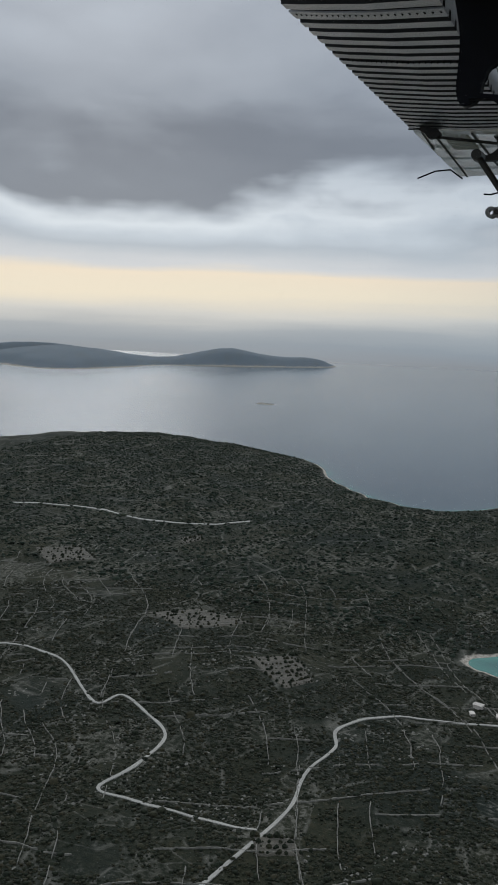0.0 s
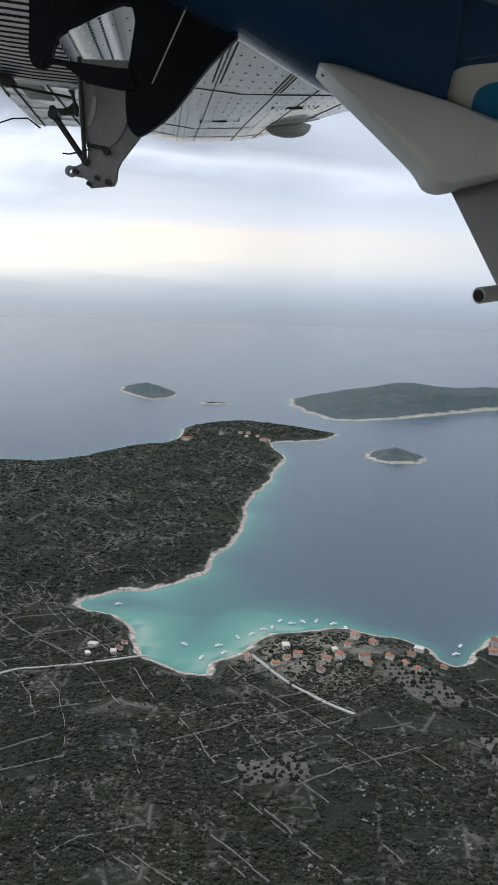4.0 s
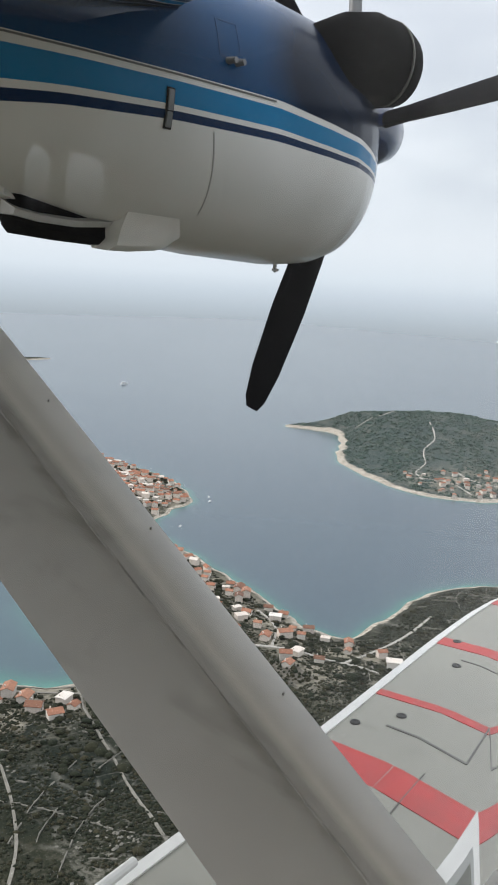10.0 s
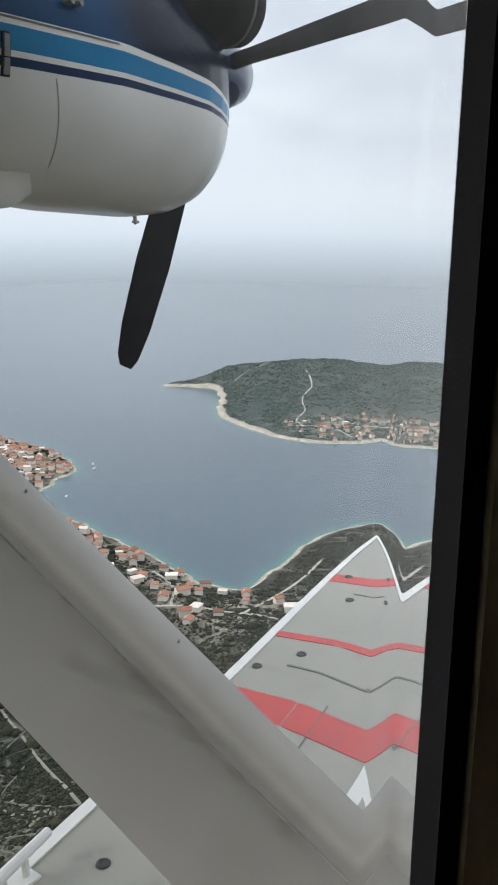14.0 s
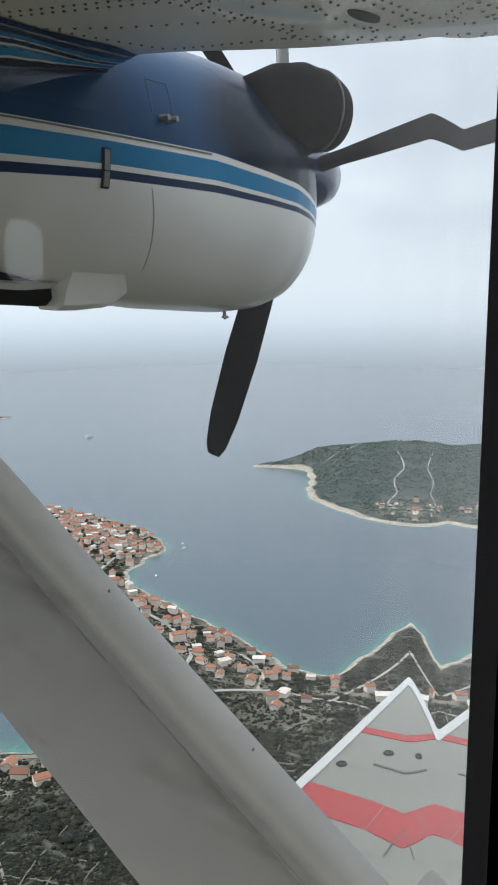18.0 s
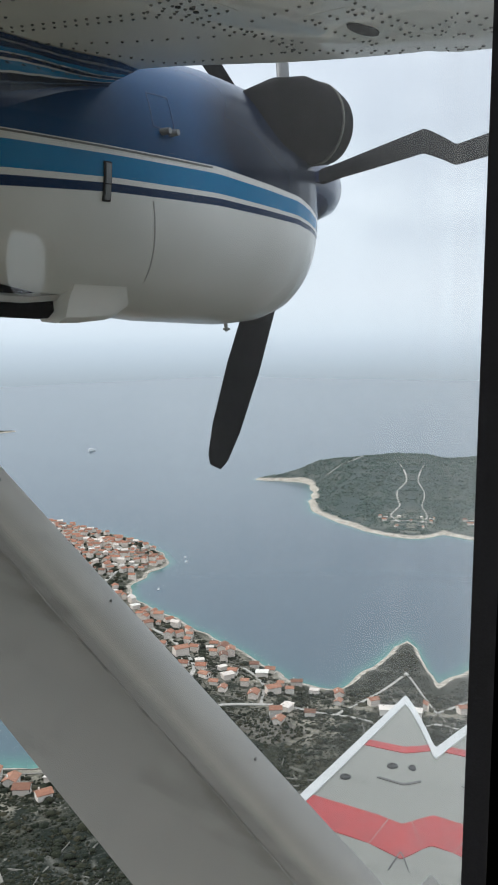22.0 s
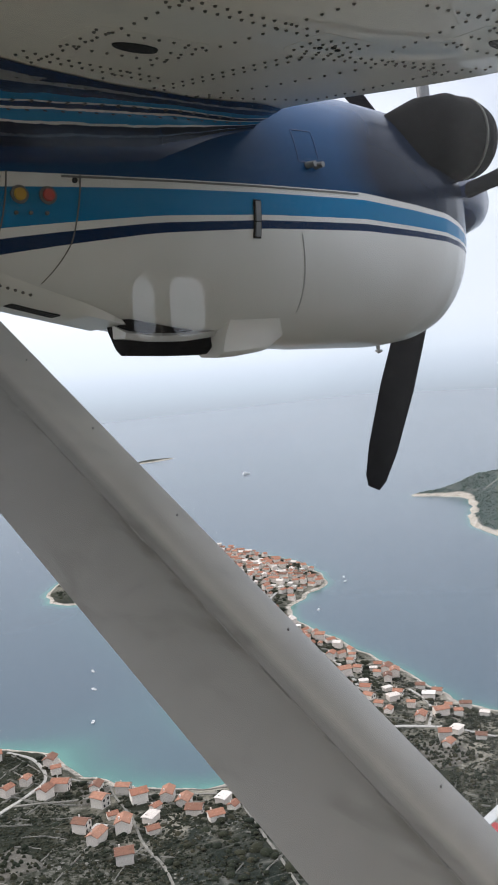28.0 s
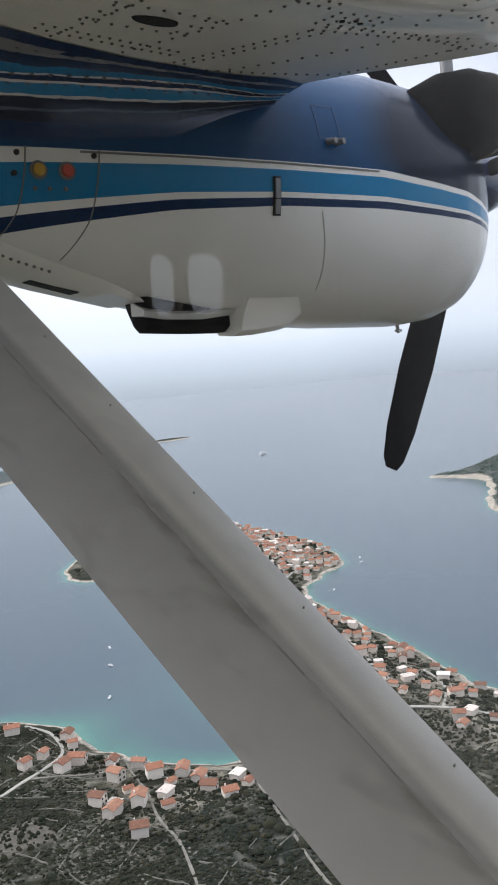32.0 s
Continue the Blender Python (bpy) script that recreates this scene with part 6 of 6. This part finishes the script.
ribbon("road", [(370, 400), (400, 430), (430, 455), (462, 520), (486, 600), (520, 680), (590, 735), (640, 800), (660, 900), (650, 990)], 3.0, main, GRAVEL, "pale road along the town's peninsula")
ribbon("road", [(410, 370), (440, 395), (455, 430)], 2.0, main, GRAVEL, "pale side lane to the shore houses")
ribbon("road", [(425, 320), (460, 322), (500, 326), (556, 338)], 2.0, main, GRAVEL, "pale track towards the green headland")

ribbon("road", [(960, 620), (995, 655), (1040, 670), (1095, 710), (1160, 735), (1240, 800)], 2.2, isle, GRAVEL, "pale track climbing the wooded headland")
ribbon("road", [(955, 545), (975, 585), (960, 640)], 2.0, isle, GRAVEL, "pale lane through the headland village")
ribbon("road", [(1015, 535), (1010, 575), (1030, 615)], 2.0, isle, GRAVEL, "pale village lane beside walled plots")
ribbon("road", [(1180, 905), (1220, 885), (1290, 900)], 2.0, isle, GRAVEL, "pale path near the point")


def clear_of_tracks(x, y):
    ok = np.ones(len(x), bool)
    for px, py, r in TRACKS:
        ok &= (x - px) ** 2 + (y - py) ** 2 > r * r
    return ok


WALLED = np.zeros((1400, 800), bool)  # square metres that a wall runs through, from (-600, 0)


def wall_lines():
    """Low dry-stone walls round small fields: a warped, broken net of uneven lines, joined."""
    rng = np.random.RandomState(4)
    verts, faces = [], []

    def place(u, v):
        c, s_ = math.cos(0.55), math.sin(0.55)
        x, y = 80 + u * c - v * s_, 450 + u * s_ + v * c
        return x + 16 * waves(x, y, 230, 71, 2), y + 16 * waves(x, y, 230, 72, 2)

    runs = [(np.full(300, u + rng.uniform(-6, 6)), np.linspace(-620, 620, 300)) for u in np.arange(-780, 780, 17)]
    runs += [(np.linspace(-780, 780, 400), np.full(400, v + rng.uniform(-9, 9))) for v in np.arange(-620, 620, 26)]
    for u, v in runs:
        u, v = u + np.cumsum(rng.normal(0, 0.35, len(u))), v + np.cumsum(rng.normal(0, 0.35, len(v)))
        px, py = place(u, v)
        z, sd = height(main, px, py)
        there = waves(px, py, 150, 73, 3) + 0.6 * np.repeat(rng.normal(0, 1, len(u) // 10 + 1), 10)[:len(u)] > 0.1
        for i in range(len(u) - 1):
            if not there[i] or sd[i] < 12 or sd[i + 1] < 12 or not (150 < py[i] < 690 and -560 < px[i] < 720) or rng.rand() < 0.2 or math.hypot(px[i], py[i]) < 300:
                continue
            d = np.array([px[i + 1] - px[i], py[i + 1] - py[i]])
            nr = np.array([-d[1], d[0]]) / np.linalg.norm(d)
            for q in np.linspace(0, 1, 4):
                WALLED[int(px[i] + q * d[0] + 600), int(py[i] + q * d[1])] = True
            w = rng.uniform(0.15, 0.42, 2)
            h = rng.uniform(0.4, 1.0, 2)
            b = len(verts)
            for k, ww, hh in ((i, w[0], h[0]), (i + 1, w[1], h[1])):
                for q, up_ in ((1, -0.5), (0.6, hh), (-0.6, hh), (-1, -0.5)):
                    verts.append((px[k] + q * ww * nr[0], py[k] + q * ww * nr[1], z[k] + up_))
            faces += [(b, b + 1, b + 5, b + 4), (b + 1, b + 2, b + 6, b + 5), (b + 2, b + 3, b + 7, b + 6), (b, b + 3, b + 2, b + 1), (b + 4, b + 5, b + 6, b + 7)]
    tagged(mesh_object("field_walls", verts, faces, STONE), "broken lines of grey dry-stone field walls", "stone wall", kind="stuff")


wall_lines()


def stones():
    """Heaps and outcrops of pale limestone among the bushes, joined."""
    rng = np.random.RandomState(6)
    verts, faces = [], []
    base = np.array([(1, 0, 0), (0.3, 0.9, 0), (-0.8, 0.6, 0), (-0.8, -0.6, 0), (0.3, -0.9, 0), (0.1, 0, 1)])
    cx, cy = rng.uniform(-560, 690, 3600), 150 + 560 * rng.rand(3600) ** 1.3
    dens = waves(cx, cy, 130, 31)
    z, sd = height(main, cx, cy)
    for x, y, zz, s, dn in zip(cx, cy, z, sd, dens):
        if s < 10 or dn < (0.0 if y < 430 else 0.18):
            continue
        for _ in range(rng.randint(3, 9)):
            ox, oy = rng.normal(0, 3.2, 2)
            r = rng.uniform(0.35, 1.05)
            a = rng.uniform(0, 6.28)
            c, sn = math.cos(a), math.sin(a)
            b = len(verts)
            for v in base * r:
                verts.append((x + ox + v[0] * c * 1.5 - v[1] * sn, y + oy + v[0] * sn * 1.5 + v[1] * c, zz + v[2] * 0.45 + 0.15 - (0.3 if v[2] == 0 else 0)))
            faces += [(b + i, b + (i + 1) % 5, b + 5) for i in range(5)]
    tagged(mesh_object("limestone_outcrops", verts, faces, STONE), "scattered pale limestone outcrops in the scrub", "rocks", kind="stuff")


stones()
# bare quarry patch
qx, qy = 150, 330
rng = np.random.RandomState(9)
ring = [(qx + (11 + 4 * math.sin(3 * a) + rng.uniform(-2, 2)) * math.cos(a), qy + (9 + 3 * math.cos(2 * a) + rng.uniform(-2, 2)) * math.sin(a)) for a in np.linspace(0, 2 * math.pi, 25)[:-1]]
verts = [(x, y, height(main, [x], [y])[0][0] - 0.3) for x, y in ring] + [(qx + (x - qx) * 0.8, qy + (y - qy) * 0.8, height(main, [x], [y])[0][0] + 0.8 + rng.uniform(0, 0.5)) for x, y in ring] + [(qx, qy, height(main, [qx], [qy])[0][0] + 0.9)]
faces = [(i, (i + 1) % 24, 24 + (i + 1) % 24, 24 + i) for i in range(24)] + [(24 + i, 24 + (i + 1) % 24, 48) for i in range(24)]
tagged(mesh_object("quarry_floor", verts, faces, surface("bare_earth", (0.30, 0.27, 0.215), 0.95, vary=0.5, scale=0.25)), "bare pale earth of a small quarry in the scrub", "quarry", kind="structure")


def field(corners, rows, label, seed, planted=True):
    """A cleared plot that follows the ground, with low terrace banks and rows of small olive bushes on it."""
    (ax, ay), (bx, by), (cx, cy), (dx, dy) = corners
    rng = np.random.RandomState(seed)
    n = 14
    verts, faces = [], []
    for j in range(n):
        for i in range(n):
            u, v = i / (n - 1), j / (n - 1)
            x = (ax * (1 - u) + bx * u) * (1 - v) + (dx * (1 - u) + cx * u) * v + rng.normal(0, 0.5)
            y = (ay * (1 - u) + by * u) * (1 - v) + (dy * (1 - u) + cy * u) * v + rng.normal(0, 0.5)
            edge = i in (0, n - 1) or j in (0, n - 1)
            verts.append((x, y, height(main, [x], [y])[0][0] + (-0.6 if edge else 0.45 + 0.25 * (j % 3 == 0))))
            TRACKS.append((x, y, 3.2))
    for j in range(n - 1):
        for i in range(n - 1):
            faces.append((j * n + i, j * n + i + 1, (j + 1) * n + i + 1, (j + 1) * n + i))
    plot = tagged(mesh_object("field", verts, faces, SOIL, smooth=False), label, "field", kind="structure")
    if not planted:
        return
    v2, f2 = [], []
    for r in range(rows):
        for k in range(rows + 6):
            u, v = (k + 0.5) / (rows + 6) + rng.normal(0, 0.03), (r + 0.5) / rows + rng.normal(0, 0.02)
            if rng.rand() < 0.2:
                continue
            x = (ax * (1 - u) + bx * u) * (1 - v) + (dx * (1 - u) + cx * u) * v
            y = (ay * (1 - u) + by * u) * (1 - v) + (dy * (1 - u) + cy * u) * v
            z = height(main, [x], [y])[0][0] + 0.3
            q = rng.uniform(0.5, 1.5) * (1.5 if rng.rand() < 0.12 else 1.0)
            b = len(v2)
            for a in range(6):
                v2.append((x + q * math.cos(a * 1.047) * rng.uniform(0.8, 1.2), y + q * math.sin(a * 1.047) * rng.uniform(0.8, 1.2), z))
            for a in range(6):
                v2.append((x + 0.8 * q * math.cos(a * 1.047 + 0.5), y + 0.8 * q * math.sin(a * 1.047 + 0.5), z + q * rng.uniform(0.7, 1.0)))
            v2.append((x, y, z + q * 1.5))
            f2 += [(b + a, b + (a + 1) % 6, b + 6 + (a + 1) % 6, b + 6 + a) for a in range(6)] + [(b + 6 + a, b + 6 + (a + 1) % 6, b + 12) for a in range(6)]
    tagged(mesh_object("olive_bushes", v2, f2, LEAVES, plot, "rows of small olive bushes"), kind="stuff")


SOIL = surface("pale_stony_soil", (0.115, 0.104, 0.08), 0.95, vary=0.45, scale=0.22, fine=1.6, bump=0.3)


def scrub(name, L, count, x0, x1, y0, y1, size, seed, label, power=1.0, gap=-0.35, leaves=None, ring=None, spread=0.35):
    """Rounded bushes and low trees of many sizes, joined: each an uneven dome."""
    rng = np.random.RandomState(seed)
    if ring:
        # spread evenly over a sector of the ground round the flight line
        d, a = rng.uniform(*ring[:2], count), np.radians(rng.uniform(*ring[2:], count))
        x, y = d * np.sin(a), d * np.cos(a)
    else:
        x, y = rng.uniform(x0, x1, count), y0 + (y1 - y0) * rng.rand(count) ** power
    z, sd = height(L, x, y)
    dens = waves(x, y, 90, seed + 1)
    keep = (sd > 11) & clear_of_tracks(x, y) & (dens + 0.5 * waves(x, y, 34, seed + 5) + rng.normal(0, 0.22, count) > gap)
    if L is main:
        keep &= ~WALLED[np.clip(x + 600, 0, 1399).astype(int), np.clip(y, 0, 799).astype(int)]
    x, y, z = x[keep], y[keep], z[keep]
    n = len(x)
    r = size * rng.lognormal(0, spread, n)
    h = r * rng.uniform(0.45, 0.9, n)
    k = 6
    a = np.arange(k) * 2 * math.pi / k
    verts = np.zeros((n, 2 * k + 1, 3))
    for ring, (rad, up_) in enumerate(((1.0, -0.1), (0.85, 0.62))):
        j = rng.uniform(0.7, 1.3, (n, k))
        ph = rng.uniform(0, 6.28, (n, 1))
        verts[:, ring * k:(ring + 1) * k, 0] = x[:, None] + rad * r[:, None] * j * np.cos(a + ph)
        verts[:, ring * k:(ring + 1) * k, 1] = y[:, None] + rad * r[:, None] * j * np.sin(a + ph)
        verts[:, ring * k:(ring + 1) * k, 2] = z[:, None] + up_ * h[:, None] * rng.uniform(0.8, 1.2, (n, k))
    verts[:, -1] = np.stack([x, y, z + h], 1)
    f = [(i, (i + 1) % k, k + (i + 1) % k) for i in range(k)] + [(i, k + (i + 1) % k, k + i) for i in range(k)] + [(k + i, k + (i + 1) % k, 2 * k) for i in range(k)]
    faces = (np.array(f)[None] + (np.arange(n) * (2 * k + 1))[:, None, None]).reshape(-1, 3)
    me = bpy.data.meshes.new(name)
    me.vertices.add(n * (2 * k + 1))
    me.vertices.foreach_set("co", verts.astype(np.float32).ravel())
    me.loops.add(faces.size)
    me.loops.foreach_set("vertex_index", faces.ravel().astype(np.int32))
    me.polygons.add(len(faces))
    me.polygons.foreach_set("loop_start", np.arange(len(faces), dtype=np.int32) * 3)
    me.update(calc_edges=True)
    me.validate()
    me.materials.append(leaves or LEAVES)
    tagged(new(name, me), label, "bushes", kind="stuff")




LEAVES = leaf_surface((1.0, 0.95, 0.84))
for k, (corners, rows, text) in enumerate([
        ([(78, 519), (109, 522), (131, 467), (98, 465)], 9, "pale terraced olive plot above the shore"),
        ([(-365, 545), (-337, 585), (-284, 581), (-319, 525)], 9, "bare stony field in the dark scrub"),
        ([(-259, 508), (-231, 536), (-200, 498), (-211, 473)], 8, "stony olive field in the dark scrub"),
        ([(-462, 753), (-452, 782), (-436, 758), (-444, 727)], 5, "small pale plot on the far slope"),
        ([(120, 425), (155, 428), (158, 392), (118, 388)], 9, "terraced olive field on the slope"),
        ([(-7, 389), (28, 397), (33, 375), (-2, 368)], 7, "terraced plot with low stone banks"),
        ([(-159, 325), (-142, 333), (-131, 322), (-151, 310)], 4, "small walled plot beside the track"),
        ([(372, 360), (402, 350), (392, 312), (362, 322)], 9, "olive grove on pale soil below the town"),
        ([(278, 382), (300, 372), (286, 346), (264, 356)], 6, "pale walled orchard behind the village"),
        ([(212, 470), (228, 462), (216, 440), (199, 449)], 4, "bare fenced plot between the houses"),
        ([(-560, 640), (-520, 668), (-480, 640), (-515, 610)], 7, "stony field in the dark scrub")]):
    field(corners, rows, text, 60 + k)


# houses
def house_kind(name, w, d, h, ridge, label, cover=None, near=True):
    """One small coastal house: walls with dark windows, and a tiled gable roof with eaves."""
    home = tagged(new(name), label, "house", group="houses of the coast")
    bm = bmesh.new()
    plate(bm, [(-w / 2, -1.5), (w / 2, -1.5), (w / 2, h), (0, h + ridge - 0.1), (-w / 2, h)], -d / 2, d / 2)
    part("wall", bm, PLASTER, home, smooth=False)
    bm = bmesh.new()
    e = 0.45
    s = ridge / (w / 2)
    plate(bm, [(-w / 2 - e, h - e * s), (0, h + ridge), (w / 2 + e, h - e * s), (w / 2 + e, h - e * s + 0.25), (0, h + ridge + 0.28), (-w / 2 - e, h - e * s + 0.25)], -d / 2 - e, d / 2 + e)
    part("roof", bm, cover or ROOF, home, smooth=False)
    if not near:
        return home
    for k in range(2):
        x = -w / 4 + k * w / 2
        for zz in ((0.9,) if h < 4 else (0.7, 3.1)):
            bm = bmesh.new()
            box(bm, (x - 0.5, -d / 2 - 0.06, zz), (x + 0.5, -d / 2 + 0.1, zz + 1.2))
            part("window", bm, GLASSDARK, home, smooth=False)
    bm = bmesh.new()
    box(bm, (w * 0.18, d * 0.2, h), (w * 0.18 + 0.6, d * 0.2 + 0.6, h + ridge + 0.7))
    part("chimney", bm, PLASTER, home, smooth=False)
    return home


KINDS = [house_kind("house", 4.8, 6.0, 2.8, 1.1, "pale plastered house with a red tiled roof"),
         house_kind("house", 5.4, 6.6, 4.8, 1.2, "two-storey plastered house with a terracotta roof"),
         house_kind("house", 6.0, 9.0, 4.8, 1.3, "long plastered guest house with a red tiled roof"),
         house_kind("house", 5.2, 7.0, 3.2, 0.25, "pale flat-roofed concrete house", PLASTER)]
KINDS += [house_kind("house", 4.8, 6.0, 2.8, 1.1, "far pale house with a red tiled roof", near=False),
          house_kind("house", 5.4, 6.6, 4.8, 1.2, "far two-storey house with a terracotta roof", near=False),
          house_kind("house", 6.0, 9.0, 4.8, 1.3, "far long guest house with a red roof", near=False),
          house_kind("house", 5.2, 7.0, 3.2, 0.25, "far pale flat-roofed house", PLASTER, near=False)]
TOWNS = [  # middle, spread, count, land, least distance from the water, size
    ((238, 432), (30, 22), 17, main, 7, 1.45), ((270, 388), (22, 18), 10, main, 7, 1.45), ((215, 396), (26, 26), 5, main, 7, 1.35), ((300, 360), (26, 22), 4, main, 7, 1.35),
    ((452, 470), (26, 48), 22, main, 7, 1.25), ((446, 398), (20, 26), 14, main, 7, 1.25), ((418, 330), (34, 40), 8, main, 7, 1.4), ((470, 600), (34, 56), 28, main, 8, 1.15),
    ((35, 532), (55, 18), 20, main, 6, 0.85), ((-85, 525), (18, 14), 5, main, 8, 0.85), ((30, 1310), (40, 20), 7, main, 6, 1.2), ((-120, 1290), (14, 14), 3, main, 6, 1.2), ((170, 548), (14, 16), 4, main, 6, 1.25), ((205, 500), (12, 14), 3, main, 6, 1.25),
    ((968, 590), (26, 42), 24, isle, 7, 1.1), ((1030, 545), (40, 24), 12, isle, 7, 1.1), ((625, 755), (46, 46), 52, main, 8, 1.05), ((655, 920), (30, 60), 42, main, 8, 1.05), ((480, 980), (40, 14), 12, main, 7, 1.05)]
rng = np.random.RandomState(12)
placed = []
first = [True] * 8
LANES = [t for t in TRACKS if t[2] < 3.15]
for (mx, my), (sx, sy), count, L, least, size in TOWNS:
    tries = made = 0
    while made < count and tries < count * 40:
        tries += 1
        x, y = mx + rng.normal(0, sx * 0.75), my + rng.normal(0, sy * 0.75)
        if placed and made and rng.rand() < 0.4:
            x, y = placed[-1][0] + rng.normal(0, 12), placed[-1][1] + rng.normal(0, 12)
        z, sd = height(L, [x], [y])
        if sd[0] < least or any((x - a) ** 2 + (y - b) ** 2 < 60 * size ** 2 for a, b in placed) or any((x - a) ** 2 + (y - b) ** 2 < (c + 2) ** 2 for a, b, c in LANES):
            continue
        placed.append((x, y))
        TRACKS.append((x, y, 3.2 * size))
        made += 1
        k = int(rng.choice(4, p=(0.40, 0.30, 0.16, 0.14)))
        if math.hypot(x, y) > 720:
            k += 4
        m = Matrix.Translation((x, y, z[0])) @ Matrix.Rotation(rng.choice((0.5, 2.1, 0.6, 2.0, 1.2)) + rng.normal(0, 0.15), 4, "Z") @ Matrix.Scale(float(rng.uniform(0.62, 1.0)) * size, 4)
        if first[k]:
            KINDS[k].matrix_basis = m
            first[k] = False
        else:
            copy_thing(KINDS[k], m.normalized()).scale = m.to_scale()
verts, faces, slots = [], [], []
tries = 0
while len(slots) < 6 * 190 and tries < 9000:
    tries += 1
    x, y = (630 + rng.normal(0, 38), 770 + rng.normal(0, 60)) if rng.rand() < 0.55 else (655 + rng.normal(0, 26), 930 + rng.normal(0, 55)) if rng.rand() < 0.7 else (478 + rng.normal(0, 28), 610 + rng.normal(0, 50))
    z, sd = height(main, [x], [y])
    if sd[0] < 8 or any((x - a) ** 2 + (y - b) ** 2 < 62 for a, b in placed) or any((x - a) ** 2 + (y - b) ** 2 < (c + 2) ** 2 for a, b, c in LANES):
        continue
    placed.append((x, y))
    TRACKS.append((x, y, 3.0))
    w, d, h, r = rng.uniform(4.2, 6.5), rng.uniform(5, 8.5), rng.choice((2.8, 4.4, 5.2)), 1.2
    m = Matrix.Translation((x, y, z[0])) @ Matrix.Rotation(rng.choice((0.5, 2.1, 1.2)) + rng.normal(0, 0.3), 4, "Z")
    b = len(verts)
    for q in (-d / 2, d / 2):
        verts += [tuple(m @ Vector(p)) for p in ((-w / 2, q, -1.5), (w / 2, q, -1.5), (w / 2, q, h), (0, q, h + r), (-w / 2, q, h))]
    faces += [(b, b + 1, b + 2, b + 3, b + 4), (b + 9, b + 8, b + 7, b + 6, b + 5), (b + 1, b + 6, b + 7, b + 2), (b, b + 4, b + 9, b + 5)]
    q = len(verts)
    for y2 in (-d / 2 - 0.4, d / 2 + 0.4):
        verts += [tuple(m @ Vector(p)) for p in ((-w / 2 - 0.4, y2, h - 0.1), (0, y2, h + r + 0.25), (w / 2 + 0.4, y2, h - 0.1))]
    faces += [(q, q + 1, q + 4, q + 3), (q + 1, q + 2, q + 5, q + 4)]
    slots += [0] * 4 + [0 if rng.rand() < 0.25 else 1] * 2
crowd = tagged(mesh_object("far_houses", verts, faces, PLASTER), "crowded small houses with red and pale roofs", "houses", kind="stuff")
crowd.data.materials.append(ROOF)
crowd.data.polygons.foreach_set("material_index", slots)
scrub("scrub", main, 175000, 0, 0, 0, 0, 0.66, 41, "dense dark green maquis scrub near the coast", 1.0, -0.38, ring=(300, 740, -47, 70), spread=0.4)
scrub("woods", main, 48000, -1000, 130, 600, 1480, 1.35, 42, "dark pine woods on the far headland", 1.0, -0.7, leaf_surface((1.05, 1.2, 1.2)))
# the pale bluish leaf tint holds the haze over the headland
scrub("island_woods", isle, 22000, 890, 1520, 460, 1060, 1.5, 43, "pine woods on the island headland, haze put into their colour", 1.0, -0.45, leaf_surface((2.7, 3.4, 4.3)))
scrub("garden_trees", main, 15000, 200, 720, 290, 1060, 1.9, 44, "dark garden trees between the houses", 1.0, -0.05)


# boats
def boat():
    b = tagged(new("boat"), "small white motor boat moored on the water", "boat", group="moored boats")
    bm = bmesh.new()
    loft(bm, [[(x, -w, 0.7), (x, -w * 0.7, -0.2), (x, w * 0.7, -0.2), (x, w, 0.7)] for x, w in ((-2.6, 0.9), (0, 1.1), (1.8, 0.7), (3.0, 0.08))])
    part("hull", bm, BOATWHITE, b)
    bm = bmesh.new()
    box(bm, (-0.8, -0.6, 0.65), (0.9, 0.6, 1.5), 0.1)
    part("cabin", bm, BOATWHITE, b)
    return b


one = boat()
spots = [(-22, 545, 0.4), (-32, 525, 1.2), (-10, 560, 2.0), (8, 575, 0.2), (20, 592, 1.0), (-45, 545, 2.5), (136, 546, 0.3), (142, 560, 1.0), (268, 560, 0.8), (300, 620, 1.8), (655, 700, 0.2), (668, 716, 1.0), (560, 640, 0.6), (320, 660, 1.4),
         (0, 566, 0.7), (14, 580, 1.5), (28, 588, 0.1), (36, 592, 2.2), (46, 594, 1.2), (58, 590, 0.4), (66, 584, 1.9), (-18, 534, 0.9), (-100, 612, 0.3)]
for i, (x, y, a) in enumerate(spots):
    m = Matrix.Translation((x, y, 0)) @ Matrix.Rotation(a, 4, "Z")
    if i == 0:
        one.matrix_basis = m
    else:
        copy_thing(one, m)
ship = tagged(new("ship"), "distant low white ship on the open sea", "ship")
ship.location = (1240, 1640, 0)
bm = bmesh.new()
loft(bm, [[(x, -w, 3.0), (x, -w * 0.8, -0.5), (x, w * 0.8, -0.5), (x, w, 3.0)] for x, w in ((-9, 2.4), (0, 2.8), (7, 2.0), (11, 0.2))])
part("hull", bm, BOATWHITE, ship)
bm = bmesh.new()
box(bm, (-7, -1.8, 2.9), (1, 1.8, 6.5), 0.3)
part("deckhouse", bm, BOATWHITE, ship)
